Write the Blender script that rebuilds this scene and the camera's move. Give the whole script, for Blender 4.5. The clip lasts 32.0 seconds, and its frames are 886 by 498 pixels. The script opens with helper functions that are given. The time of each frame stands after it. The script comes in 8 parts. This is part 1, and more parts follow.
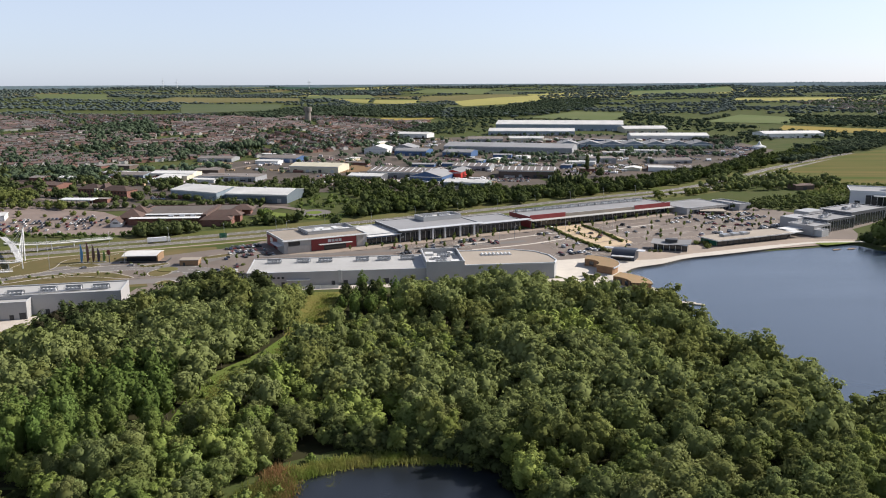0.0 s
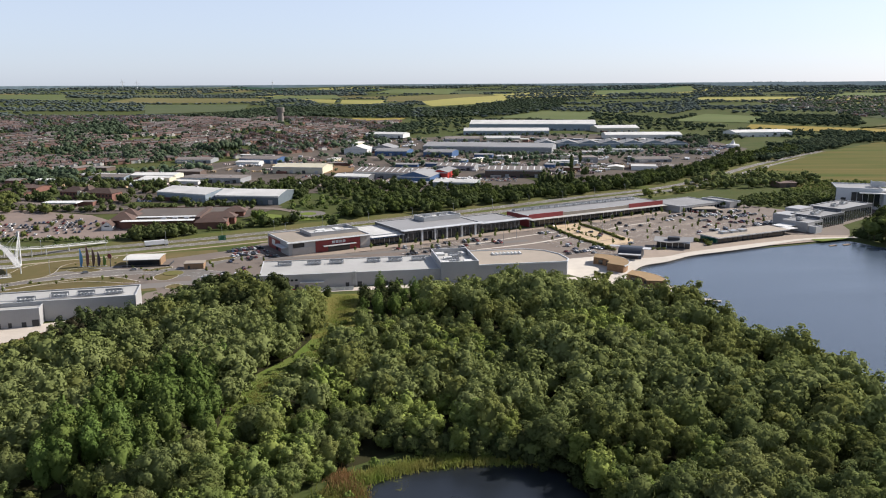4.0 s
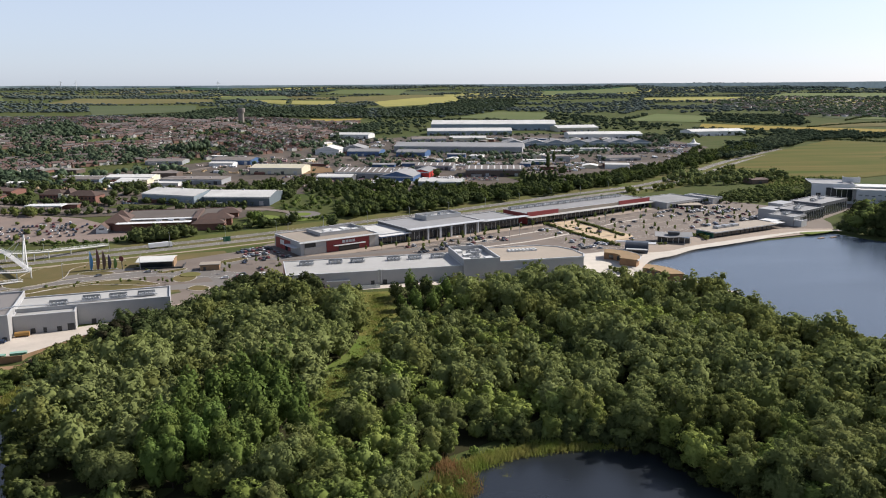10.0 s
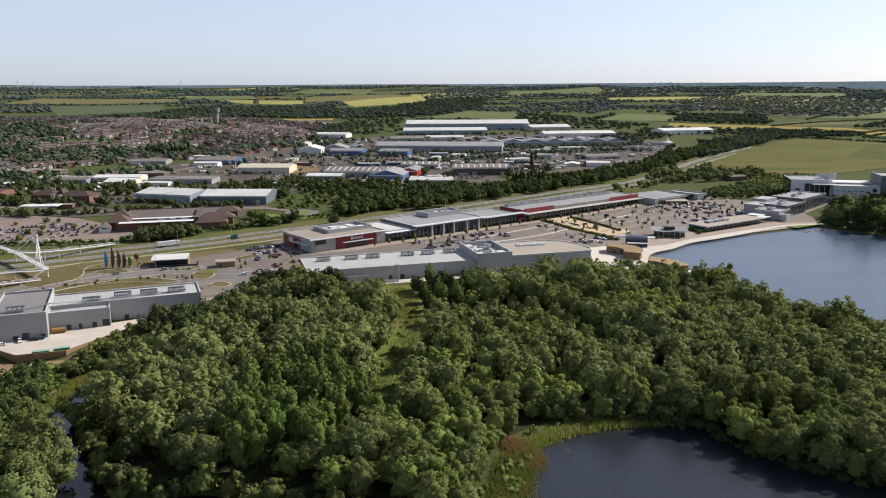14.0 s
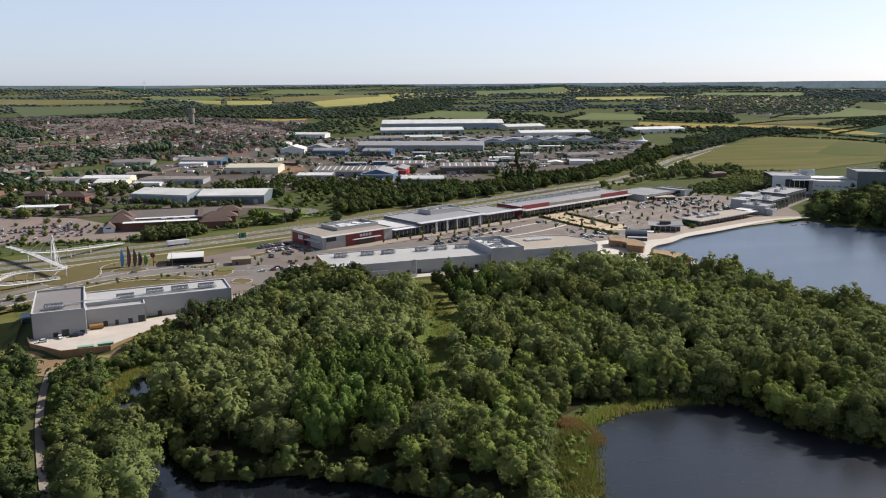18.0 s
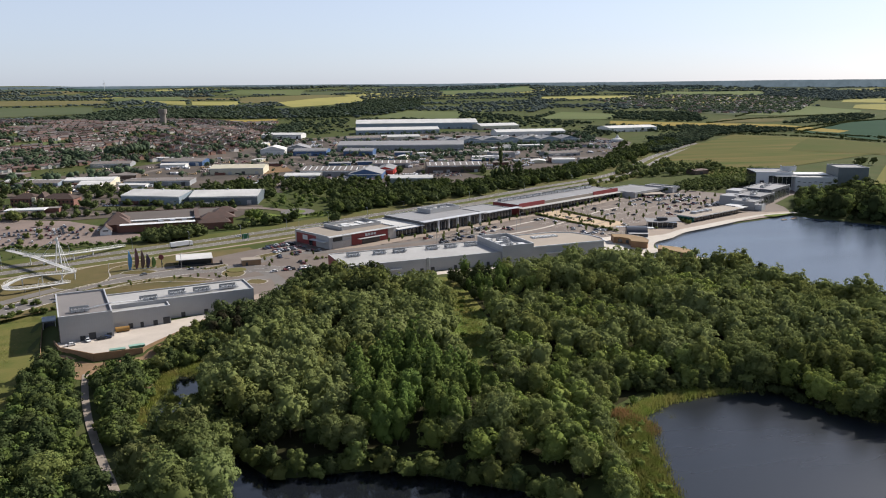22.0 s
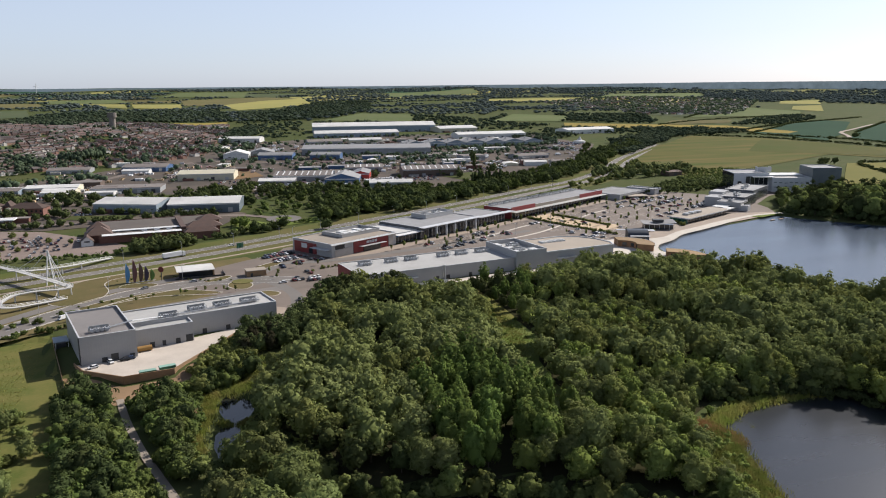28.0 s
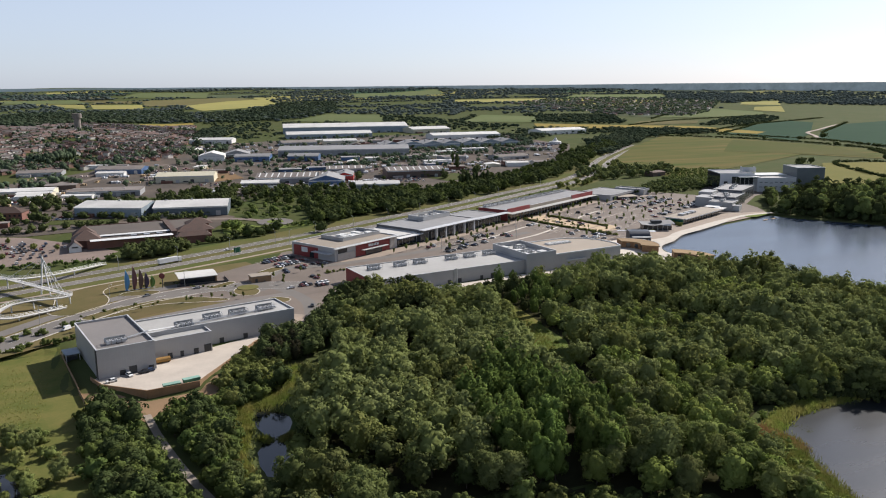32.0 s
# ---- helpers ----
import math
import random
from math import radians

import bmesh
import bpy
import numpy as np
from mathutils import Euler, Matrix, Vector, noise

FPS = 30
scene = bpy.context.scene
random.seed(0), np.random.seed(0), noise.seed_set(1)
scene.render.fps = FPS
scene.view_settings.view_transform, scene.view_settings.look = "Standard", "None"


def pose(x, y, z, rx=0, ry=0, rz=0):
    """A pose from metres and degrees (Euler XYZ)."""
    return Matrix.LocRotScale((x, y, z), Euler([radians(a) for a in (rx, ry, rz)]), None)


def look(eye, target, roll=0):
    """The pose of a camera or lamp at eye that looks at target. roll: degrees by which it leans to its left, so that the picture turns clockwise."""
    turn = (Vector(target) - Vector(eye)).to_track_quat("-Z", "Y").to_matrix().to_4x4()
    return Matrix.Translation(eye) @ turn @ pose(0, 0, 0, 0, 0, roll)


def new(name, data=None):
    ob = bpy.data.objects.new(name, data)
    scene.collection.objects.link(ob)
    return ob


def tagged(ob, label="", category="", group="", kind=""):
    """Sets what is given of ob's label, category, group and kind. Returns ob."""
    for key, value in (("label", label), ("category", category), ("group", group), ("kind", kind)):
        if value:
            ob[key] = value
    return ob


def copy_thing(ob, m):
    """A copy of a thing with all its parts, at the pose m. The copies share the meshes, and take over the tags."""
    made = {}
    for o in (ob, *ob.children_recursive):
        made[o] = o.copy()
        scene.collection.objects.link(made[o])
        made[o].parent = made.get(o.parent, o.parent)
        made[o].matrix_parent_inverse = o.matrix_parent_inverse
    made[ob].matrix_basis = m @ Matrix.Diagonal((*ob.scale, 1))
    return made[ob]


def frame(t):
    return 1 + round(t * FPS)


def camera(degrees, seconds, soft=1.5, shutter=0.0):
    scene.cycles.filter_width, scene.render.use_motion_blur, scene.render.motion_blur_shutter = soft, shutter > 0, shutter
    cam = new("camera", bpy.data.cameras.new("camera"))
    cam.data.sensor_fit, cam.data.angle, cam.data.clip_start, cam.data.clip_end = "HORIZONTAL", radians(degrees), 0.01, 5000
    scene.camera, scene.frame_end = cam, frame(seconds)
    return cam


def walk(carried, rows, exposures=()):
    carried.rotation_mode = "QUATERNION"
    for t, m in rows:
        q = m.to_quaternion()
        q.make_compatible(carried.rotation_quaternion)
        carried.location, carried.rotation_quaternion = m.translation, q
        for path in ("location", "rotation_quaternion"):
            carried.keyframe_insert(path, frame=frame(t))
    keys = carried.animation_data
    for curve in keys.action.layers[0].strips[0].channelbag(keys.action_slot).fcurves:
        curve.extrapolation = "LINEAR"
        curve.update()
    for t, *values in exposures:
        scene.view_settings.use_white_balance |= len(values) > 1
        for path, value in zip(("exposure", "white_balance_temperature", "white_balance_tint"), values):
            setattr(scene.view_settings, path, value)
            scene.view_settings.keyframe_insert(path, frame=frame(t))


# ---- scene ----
cam = camera(58.7, 32.0, soft=1.06)
METRES, EYE, TILT, LEAN, TURN = 255.0, 110.0, 0.0, 0.0, 0.0
ROWS = [
    (0.0, 0.0, 0.0, 0.0, -0.06, -11.65, 0.28),
    (0.5, -0.0147, 0.0008, -0.0, -0.42, -11.65, 0.29),
    (1.0, -0.0294, 0.0016, -0.0, -0.78, -11.64, 0.29),
    (1.5, -0.0441, 0.0025, -0.0001, -1.16, -11.65, 0.3),
    (2.0, -0.0587, 0.0035, -0.0001, -1.51, -11.65, 0.31),
    (2.5, -0.0734, 0.0046, -0.0003, -1.87, -11.65, 0.32),
    (3.0, -0.088, 0.006, -0.0002, -2.22, -11.66, 0.33),
    (3.5, -0.1028, 0.0074, -0.0002, -2.57, -11.66, 0.33),
    (5.5, -0.1618, 0.0137, -0.0002, -4.01, -11.67, 0.35),
    (6.0, -0.1767, 0.0153, -0.0003, -4.36, -11.66, 0.34),
    (6.5, -0.1912, 0.0167, -0.0003, -4.73, -11.64, 0.36),
    (7.0, -0.2062, 0.0169, -0.0004, -5.06, -11.63, 0.36),
    (7.5, -0.2213, 0.0156, -0.0003, -5.4, -11.61, 0.37),
    (8.0, -0.2365, 0.0131, -0.0004, -5.76, -11.6, 0.37),
    (8.5, -0.2519, 0.0096, -0.0003, -6.13, -11.6, 0.38),
    (9.0, -0.2676, 0.0053, -0.0007, -6.48, -11.61, 0.36),
    (9.5, -0.2836, 0.0005, -0.0008, -6.82, -11.63, 0.33),
    (10.0, -0.2994, -0.0043, -0.0008, -7.17, -11.64, 0.32),
    (10.5, -0.3154, -0.0092, -0.0007, -7.53, -11.65, 0.31),
    (11.0, -0.3315, -0.014, -0.0008, -7.88, -11.66, 0.3),
    (11.5, -0.3477, -0.0187, -0.0007, -8.24, -11.66, 0.29),
    (12.0, -0.3639, -0.0234, -0.0006, -8.58, -11.67, 0.29),
    (12.5, -0.3801, -0.0281, -0.0006, -8.94, -11.66, 0.27),
    (13.0, -0.3966, -0.0327, -0.0005, -9.31, -11.66, 0.27),
    (13.5, -0.4128, -0.0372, -0.0003, -9.67, -11.66, 0.29),
    (14.0, -0.4286, -0.0415, -0.0002, -10.0, -11.66, 0.29),
    (14.5, -0.445, -0.0459, -0.0, -10.35, -11.65, 0.3),
    (16.5, -0.5101, -0.0616, 0.0004, -11.74, -11.66, 0.33),
    (17.0, -0.5266, -0.0656, 0.0004, -12.08, -11.66, 0.35),
    (17.5, -0.5432, -0.0692, 0.0002, -12.42, -11.67, 0.36),
    (18.0, -0.5597, -0.0725, 0.0001, -12.75, -11.67, 0.36),
    (18.5, -0.5759, -0.075, 0.0001, -13.1, -11.67, 0.37),
    (19.0, -0.5918, -0.0762, -0.0001, -13.43, -11.67, 0.39),
    (19.5, -0.6076, -0.0764, -0.0001, -13.78, -11.68, 0.4),
    (20.0, -0.6229, -0.0751, -0.0003, -14.12, -11.7, 0.41),
    (20.5, -0.6375, -0.0719, -0.0005, -14.46, -11.76, 0.43),
    (21.0, -0.6518, -0.0674, -0.0006, -14.83, -11.73, 0.46),
    (21.5, -0.6661, -0.0624, -0.0005, -15.21, -11.71, 0.49),
    (22.0, -0.6802, -0.0575, -0.0002, -15.59, -11.7, 0.51),
    (22.5, -0.694, -0.0521, 0.0001, -15.96, -11.7, 0.54),
    (23.0, -0.7076, -0.0458, 0.0003, -16.33, -11.68, 0.54),
    (23.5, -0.7208, -0.039, 0.0004, -16.71, -11.67, 0.56),
    (24.0, -0.734, -0.0314, 0.0006, -17.09, -11.66, 0.57),
    (24.5, -0.7467, -0.0232, 0.0009, -17.45, -11.66, 0.58),
    (25.0, -0.7591, -0.0143, 0.0011, -17.82, -11.64, 0.59),
    (25.5, -0.7715, -0.0052, 0.0014, -18.19, -11.62, 0.59),
    (27.5, -0.8213, 0.0316, 0.0034, -19.7, -11.6, 0.56),
    (28.0, -0.8333, 0.041, 0.0034, -20.05, -11.59, 0.56),
    (28.5, -0.8454, 0.0503, 0.0033, -20.43, -11.58, 0.54),
    (29.0, -0.8574, 0.0597, 0.003, -20.78, -11.57, 0.53),
    (29.5, -0.8693, 0.0691, 0.0029, -21.15, -11.56, 0.51),
    (30.0, -0.8813, 0.0787, 0.0028, -21.53, -11.55, 0.5),
    (30.5, -0.8927, 0.088, 0.0027, -21.88, -11.56, 0.49),
    (31.0, -0.9045, 0.0977, 0.0027, -22.24, -11.56, 0.48),
    (31.5, -0.9162, 0.1075, 0.0026, -22.59, -11.56, 0.48),
    (32.0, -0.928, 0.1173, 0.0026, -22.96, -11.56, 0.47),
]
walk(cam, [(t, pose(0, 0, EYE, TILT, LEAN, TURN) @ pose(METRES * x, METRES * y, METRES * z, 90 + pitch, roll, yaw)) for t, x, y, z, yaw, pitch, roll in ROWS],
     exposures=[(0.0, 0.6, 6300, 13), (14.0, 0.5, 6300, 13), (32.0, 0.43, 6300, 13)])

# ---- world and sun ----
SUN_H, SUN_EL = Vector((0.94, 0.34, 0)).normalized(), radians(34.5)
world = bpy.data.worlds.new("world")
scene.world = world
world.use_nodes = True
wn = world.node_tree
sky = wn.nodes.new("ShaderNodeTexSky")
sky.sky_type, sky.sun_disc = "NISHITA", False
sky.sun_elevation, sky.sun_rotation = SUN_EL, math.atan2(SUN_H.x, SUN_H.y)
sky.altitude, sky.air_density, sky.dust_density, sky.ozone_density = 100, 0.85, 0.8, 3.0
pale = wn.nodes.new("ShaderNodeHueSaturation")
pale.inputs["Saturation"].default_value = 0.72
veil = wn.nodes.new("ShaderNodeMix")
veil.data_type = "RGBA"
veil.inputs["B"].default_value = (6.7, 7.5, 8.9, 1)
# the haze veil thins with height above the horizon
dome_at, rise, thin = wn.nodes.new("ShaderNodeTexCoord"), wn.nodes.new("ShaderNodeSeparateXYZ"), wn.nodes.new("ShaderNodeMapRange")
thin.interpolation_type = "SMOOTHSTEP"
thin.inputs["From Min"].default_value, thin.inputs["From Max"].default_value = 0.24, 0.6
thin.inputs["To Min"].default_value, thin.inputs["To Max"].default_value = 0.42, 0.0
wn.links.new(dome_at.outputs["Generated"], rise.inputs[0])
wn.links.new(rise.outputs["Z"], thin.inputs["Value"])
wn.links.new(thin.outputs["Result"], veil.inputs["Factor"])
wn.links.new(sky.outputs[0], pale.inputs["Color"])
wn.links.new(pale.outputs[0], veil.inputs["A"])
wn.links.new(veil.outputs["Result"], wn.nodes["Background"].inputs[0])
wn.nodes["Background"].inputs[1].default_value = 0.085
sun = new("sun", bpy.data.lights.new("sun", "SUN"))
sun.data.energy, sun.data.angle, sun.data.color = 5.25, radians(0.55), (1.0, 0.93, 0.82)
sun.matrix_world = look((0, 0, 300), Vector((0, 0, 300)) - (SUN_H * math.cos(SUN_EL) + Vector((0, 0, math.sin(SUN_EL)))))

# ---- materials ----
MATS = {}


def mat(name, a, b=None, rough=0.8, metal=0.0, scale=0.2, fine=4.0, bump=0.3, bumpscale=8.0, spread=0.1, island=0.0, stripe=None, spec=0.4, coat=0.0):
    """Two-scale mottled surface between colours a and b, with fine relief; stripe: (axis, period in metres, depth) for ribs and seams."""
    if name in MATS:
        return MATS[name]
    m = bpy.data.materials.new(name)
    MATS[name] = m
    m.use_nodes = True
    t = m.node_tree
    p = t.nodes["Principled BSDF"]
    b = b or tuple(c * 0.75 for c in a)
    co = t.nodes.new("ShaderNodeTexCoord")
    n1, n2 = t.nodes.new("ShaderNodeTexNoise"), t.nodes.new("ShaderNodeTexNoise")
    n1.inputs["Scale"].default_value, n1.inputs["Detail"].default_value = scale, 4
    n2.inputs["Scale"].default_value, n2.inputs["Detail"].default_value = fine, 3
    add = t.nodes.new("ShaderNodeMath")
    add.operation = "MULTIPLY_ADD"
    add.inputs[1].default_value = 0.35
    ramp = t.nodes.new("ShaderNodeMapRange")
    ramp.inputs["From Min"].default_value, ramp.inputs["From Max"].default_value = 0.42, 0.92
    mix = t.nodes.new("ShaderNodeMix")
    mix.data_type = "RGBA"
    mix.inputs["A"].default_value, mix.inputs["B"].default_value = (*a, 1), (*b, 1)
    for n in (n1, n2):
        t.links.new(co.outputs["Object"], n.inputs["Vector"])
    t.links.new(n2.outputs["Fac"], add.inputs[0])
    t.links.new(n1.outputs["Fac"], add.inputs[2])
    t.links.new(add.outputs[0], ramp.inputs["Value"])
    t.links.new(ramp.outputs["Result"], mix.inputs["Factor"])
    out = mix.outputs["Result"]
    info = t.nodes.new("ShaderNodeObjectInfo" if not island else "ShaderNodeNewGeometry")
    hsv = t.nodes.new("ShaderNodeHueSaturation")
    rng = t.nodes.new("ShaderNodeMapRange")
    amount = island or spread
    rng.inputs["To Min"].default_value, rng.inputs["To Max"].default_value = 0.93 - amount, 0.93 + amount
    t.links.new(info.outputs["Random" if not island else "Random Per Island"], rng.inputs["Value"])
    t.links.new(rng.outputs["Result"], hsv.inputs["Value"])
    t.links.new(out, hsv.inputs["Color"])
    t.links.new(hsv.outputs["Color"], p.inputs["Base Color"])
    bp = t.nodes.new("ShaderNodeBump")
    bp.inputs["Strength"].default_value, bp.inputs["Distance"].default_value = bump, 0.05
    if stripe:
        axis, period, depth = stripe
        w = t.nodes.new("ShaderNodeTexWave")
        w.bands_direction = axis
        w.inputs["Scale"].default_value = 0.314 / period
        t.links.new(co.outputs["Object"], w.inputs["Vector"])
        t.links.new(w.outputs["Fac"], bp.inputs["Height"])
        bp.inputs["Distance"].default_value = depth
    else:
        n3 = t.nodes.new("ShaderNodeTexNoise")
        n3.inputs["Scale"].default_value = bumpscale
        t.links.new(co.outputs["Object"], n3.inputs["Vector"])
        t.links.new(n3.outputs["Fac"], bp.inputs["Height"])
    t.links.new(bp.outputs["Normal"], p.inputs["Normal"])
    p.inputs["Roughness"].default_value, p.inputs["Metallic"].default_value = rough, metal
    p.inputs["Specular IOR Level"].default_value, p.inputs["Coat Weight"].default_value = spec, coat
    return m


def leaf_mat(name, a, b, through_light=0.3, scale=0.06):
    """Foliage: diffuse and translucent, varied clump by clump and over the ground."""
    m = bpy.data.materials.new(name)
    m.use_nodes = True
    t = m.node_tree
    t.nodes.remove(t.nodes["Principled BSDF"])
    geo, info, co = t.nodes.new("ShaderNodeNewGeometry"), t.nodes.new("ShaderNodeObjectInfo"), t.nodes.new("ShaderNodeTexNoise")
    co.inputs["Scale"].default_value, co.inputs["Detail"].default_value = scale, 3
    t.links.new(geo.outputs["Position"], co.inputs["Vector"])
    sub = t.nodes.new("ShaderNodeMapRange")
    sub.inputs["From Min"].default_value, sub.inputs["From Max"].default_value = 0.3, 0.7
    t.links.new(co.outputs["Fac"], sub.inputs["Value"])
    mix = t.nodes.new("ShaderNodeMix")
    mix.data_type = "RGBA"
    mix.inputs["A"].default_value, mix.inputs["B"].default_value = (*a, 1), (*b, 1)
    t.links.new(sub.outputs["Result"], mix.inputs["Factor"])
    hsv = t.nodes.new("ShaderNodeHueSaturation")
    r1, r2, mul = t.nodes.new("ShaderNodeMapRange"), t.nodes.new("ShaderNodeMapRange"), t.nodes.new("ShaderNodeMath")
    r1.inputs["To Min"].default_value, r1.inputs["To Max"].default_value = 0.89, 1.11
    r2.inputs["To Min"].default_value, r2.inputs["To Max"].default_value = 0.76, 1.36
    mul.operation = "MULTIPLY"
    t.links.new(geo.outputs["Random Per Island"], r1.inputs["Value"])
    t.links.new(info.outputs["Random"], r2.inputs["Value"])
    t.links.new(r1.outputs["Result"], mul.inputs[0])
    t.links.new(r2.outputs["Result"], mul.inputs[1])
    t.links.new(mul.outputs[0], hsv.inputs["Value"])
    more, cut, hue = t.nodes.new("ShaderNodeMath"), t.nodes.new("ShaderNodeMath"), t.nodes.new("ShaderNodeMapRange")
    more.operation, more.inputs[1].default_value, cut.operation = "MULTIPLY", 7.31, "FRACT"
    hue.inputs["To Min"].default_value, hue.inputs["To Max"].default_value = 0.484, 0.510
    t.links.new(info.outputs["Random"], more.inputs[0])
    t.links.new(more.outputs[0], cut.inputs[0])
    t.links.new(cut.outputs[0], hue.inputs["Value"])
    t.links.new(hue.outputs["Result"], hsv.inputs["Hue"])
    t.links.new(mix.outputs["Result"], hsv.inputs["Color"])
    d, tr, ms = t.nodes.new("ShaderNodeBsdfDiffuse"), t.nodes.new("ShaderNodeBsdfTranslucent"), t.nodes.new("ShaderNodeMixShader")
    ms.inputs[0].default_value = through_light
    t.links.new(hsv.outputs["Color"], d.inputs[0])
    t.links.new(hsv.outputs["Color"], tr.inputs["Color"])
    t.links.new(d.outputs[0], ms.inputs[1])
    t.links.new(tr.outputs[0], ms.inputs[2])
    t.links.new(ms.outputs[0], t.nodes["Material Output"].inputs["Surface"])
    MATS[name] = m
    return m


def water_mat(name, deep, ripple=0.05, rough=0.15):
    m = bpy.data.materials.new(name)
    m.use_nodes = True
    t = m.node_tree
    p = t.nodes["Principled BSDF"]
    p.inputs["Base Color"].default_value = (*deep, 1)
    p.inputs["Roughness"].default_value, p.inputs["IOR"].default_value = rough, 1.45
    geo, n, n2, bp, ad = (t.nodes.new("ShaderNode" + k) for k in ("NewGeometry", "TexNoise", "TexNoise", "Bump", "Math"))
    n.inputs["Scale"].default_value, n.inputs["Detail"].default_value = 0.9, 4
    n2.inputs["Scale"].default_value, n2.inputs["Detail"].default_value = 0.02, 2
    bp.inputs["Strength"].default_value, bp.inputs["Distance"].default_value = ripple, 0.3
    ad.operation = "MULTIPLY"
    t.links.new(geo.outputs["Position"], n.inputs["Vector"])
    t.links.new(geo.outputs["Position"], n2.inputs["Vector"])
    t.links.new(n.outputs["Fac"], ad.inputs[0])
    t.links.new(n2.outputs["Fac"], ad.inputs[1])
    t.links.new(ad.outputs[0], bp.inputs["Height"])
    t.links.new(bp.outputs["Normal"], p.inputs["Normal"])
    wind, streak, rr = t.nodes.new("ShaderNodeMapping"), t.nodes.new("ShaderNodeTexNoise"), t.nodes.new("ShaderNodeMapRange")
    wind.inputs["Scale"].default_value, wind.inputs["Rotation"].default_value = (0.008, 0.035, 1), (0, 0, 0.35)
    streak.inputs["Scale"].default_value, streak.inputs["Detail"].default_value = 1.0, 5
    rr.inputs["From Min"].default_value, rr.inputs["From Max"].default_value = 0.35, 0.65
    rr.inputs["To Min"].default_value, rr.inputs["To Max"].default_value = rough * 0.92, rough * 1.08
    t.links.new(geo.outputs["Position"], wind.inputs["Vector"])
    t.links.new(wind.outputs["Vector"], streak.inputs["Vector"])
    t.links.new(streak.outputs["Fac"], rr.inputs["Value"])
    t.links.new(rr.outputs["Result"], p.inputs["Roughness"])
    MATS[name] = m
    return m


LITTER = mat("woodland_floor", (0.05, 0.048, 0.025), (0.035, 0.035, 0.018), 0.95, scale=0.2, fine=1.5, spec=0.0)
GRASS = mat("grass", (0.052, 0.074, 0.022), (0.080, 0.084, 0.034), 0.95, scale=0.03, fine=0.5, bump=0.5, bumpscale=3, spec=0.04)
LUSH = mat("lush_grass", (0.11, 0.165, 0.03), (0.15, 0.165, 0.055), 0.95, scale=0.05, fine=0.6, spec=0.04)
TANGRASS = mat("tan_grass", (0.155, 0.118, 0.058), (0.098, 0.092, 0.038), 0.95, scale=0.06, fine=0.8, spec=0.05)
DRY = mat("dry_grass", (0.19, 0.145, 0.07), (0.10, 0.11, 0.036), 0.95, scale=0.06, fine=0.8, spec=0.04)
ASPHALT = mat("asphalt", (0.135, 0.108, 0.088), (0.18, 0.146, 0.12), 0.9, scale=0.05, fine=0.7, bump=0.15)
ROADGREY = mat("road_asphalt", (0.135, 0.123, 0.110), (0.165, 0.15, 0.135), 0.88, scale=0.04, fine=0.6, bump=0.12)
PAVING = mat("pale_paving", (0.55, 0.50, 0.43), (0.46, 0.42, 0.36), 0.85, scale=0.15, fine=1.5)
TANPAVE = mat("tan_paving", (0.33, 0.26, 0.20), (0.25, 0.205, 0.165), 0.88, scale=0.1, fine=1.2)
CONCRETE = mat("concrete", (0.54, 0.48, 0.41), (0.43, 0.38, 0.325), 0.85, scale=0.12, fine=1.0)
EARTH = mat("bare_earth", (0.27, 0.18, 0.11), (0.20, 0.14, 0.085), 0.95, scale=0.1, fine=0.9, spec=0.0)
WHITELINE = mat("road_paint", (0.72, 0.71, 0.68), rough=0.7)
CLAD = mat("grey_cladding", (0.39, 0.387, 0.38), (0.335, 0.332, 0.328), 0.45, scale=0.08, fine=0.7, stripe=("X", 1.0, 0.02), bump=0.3)
CLADDK = mat("dark_cladding", (0.10, 0.105, 0.115), (0.08, 0.083, 0.09), 0.5, scale=0.1, stripe=("X", 1.0, 0.02))
WHITEROOF = mat("white_roof_sheet", (0.62, 0.61, 0.58), (0.47, 0.465, 0.445), 0.7, scale=0.05, fine=0.4, stripe=("X", 0.5, 0.03), bump=0.35)
PALEROOF = mat("pale_grey_roof_sheet", (0.42, 0.415, 0.40), (0.35, 0.345, 0.33), 0.75, scale=0.05, fine=0.4, stripe=("X", 0.5, 0.03), bump=0.35, spec=0.2)
GREYROOF = mat("grey_roof_sheet", (0.26, 0.26, 0.265), (0.21, 0.21, 0.21), 0.75, scale=0.05, fine=0.4, stripe=("X", 0.5, 0.03), bump=0.35)
TANROOF = mat("tan_roof_membrane", (0.33, 0.28, 0.225), (0.27, 0.235, 0.19), 0.88, scale=0.05, fine=0.5)
CAPPING = mat("pale_capping", (0.55, 0.56, 0.57), rough=0.45)
RED = mat("red_cladding", (0.23, 0.03, 0.03), (0.19, 0.026, 0.025), 0.5, scale=0.2, stripe=("X", 1.0, 0.02))
GLASS = mat("dark_glazing", (0.02, 0.025, 0.03), (0.03, 0.035, 0.04), 0.08, scale=0.3, bump=0.0, spec=0.6)
DARK = mat("dark_metal", (0.045, 0.047, 0.05), rough=0.5)
STEEL = mat("galvanised_steel", (0.45, 0.46, 0.47), (0.36, 0.37, 0.38), 0.4, 0.6, scale=0.5)
WHITE = mat("white_paint", (0.66, 0.66, 0.64), (0.58, 0.58, 0.56), 0.5, scale=0.4)
TIMBER = mat("weathered_timber", (0.30, 0.19, 0.10), (0.22, 0.14, 0.08), 0.8, scale=0.3, fine=2.0, stripe=("X", 0.25, 0.02))
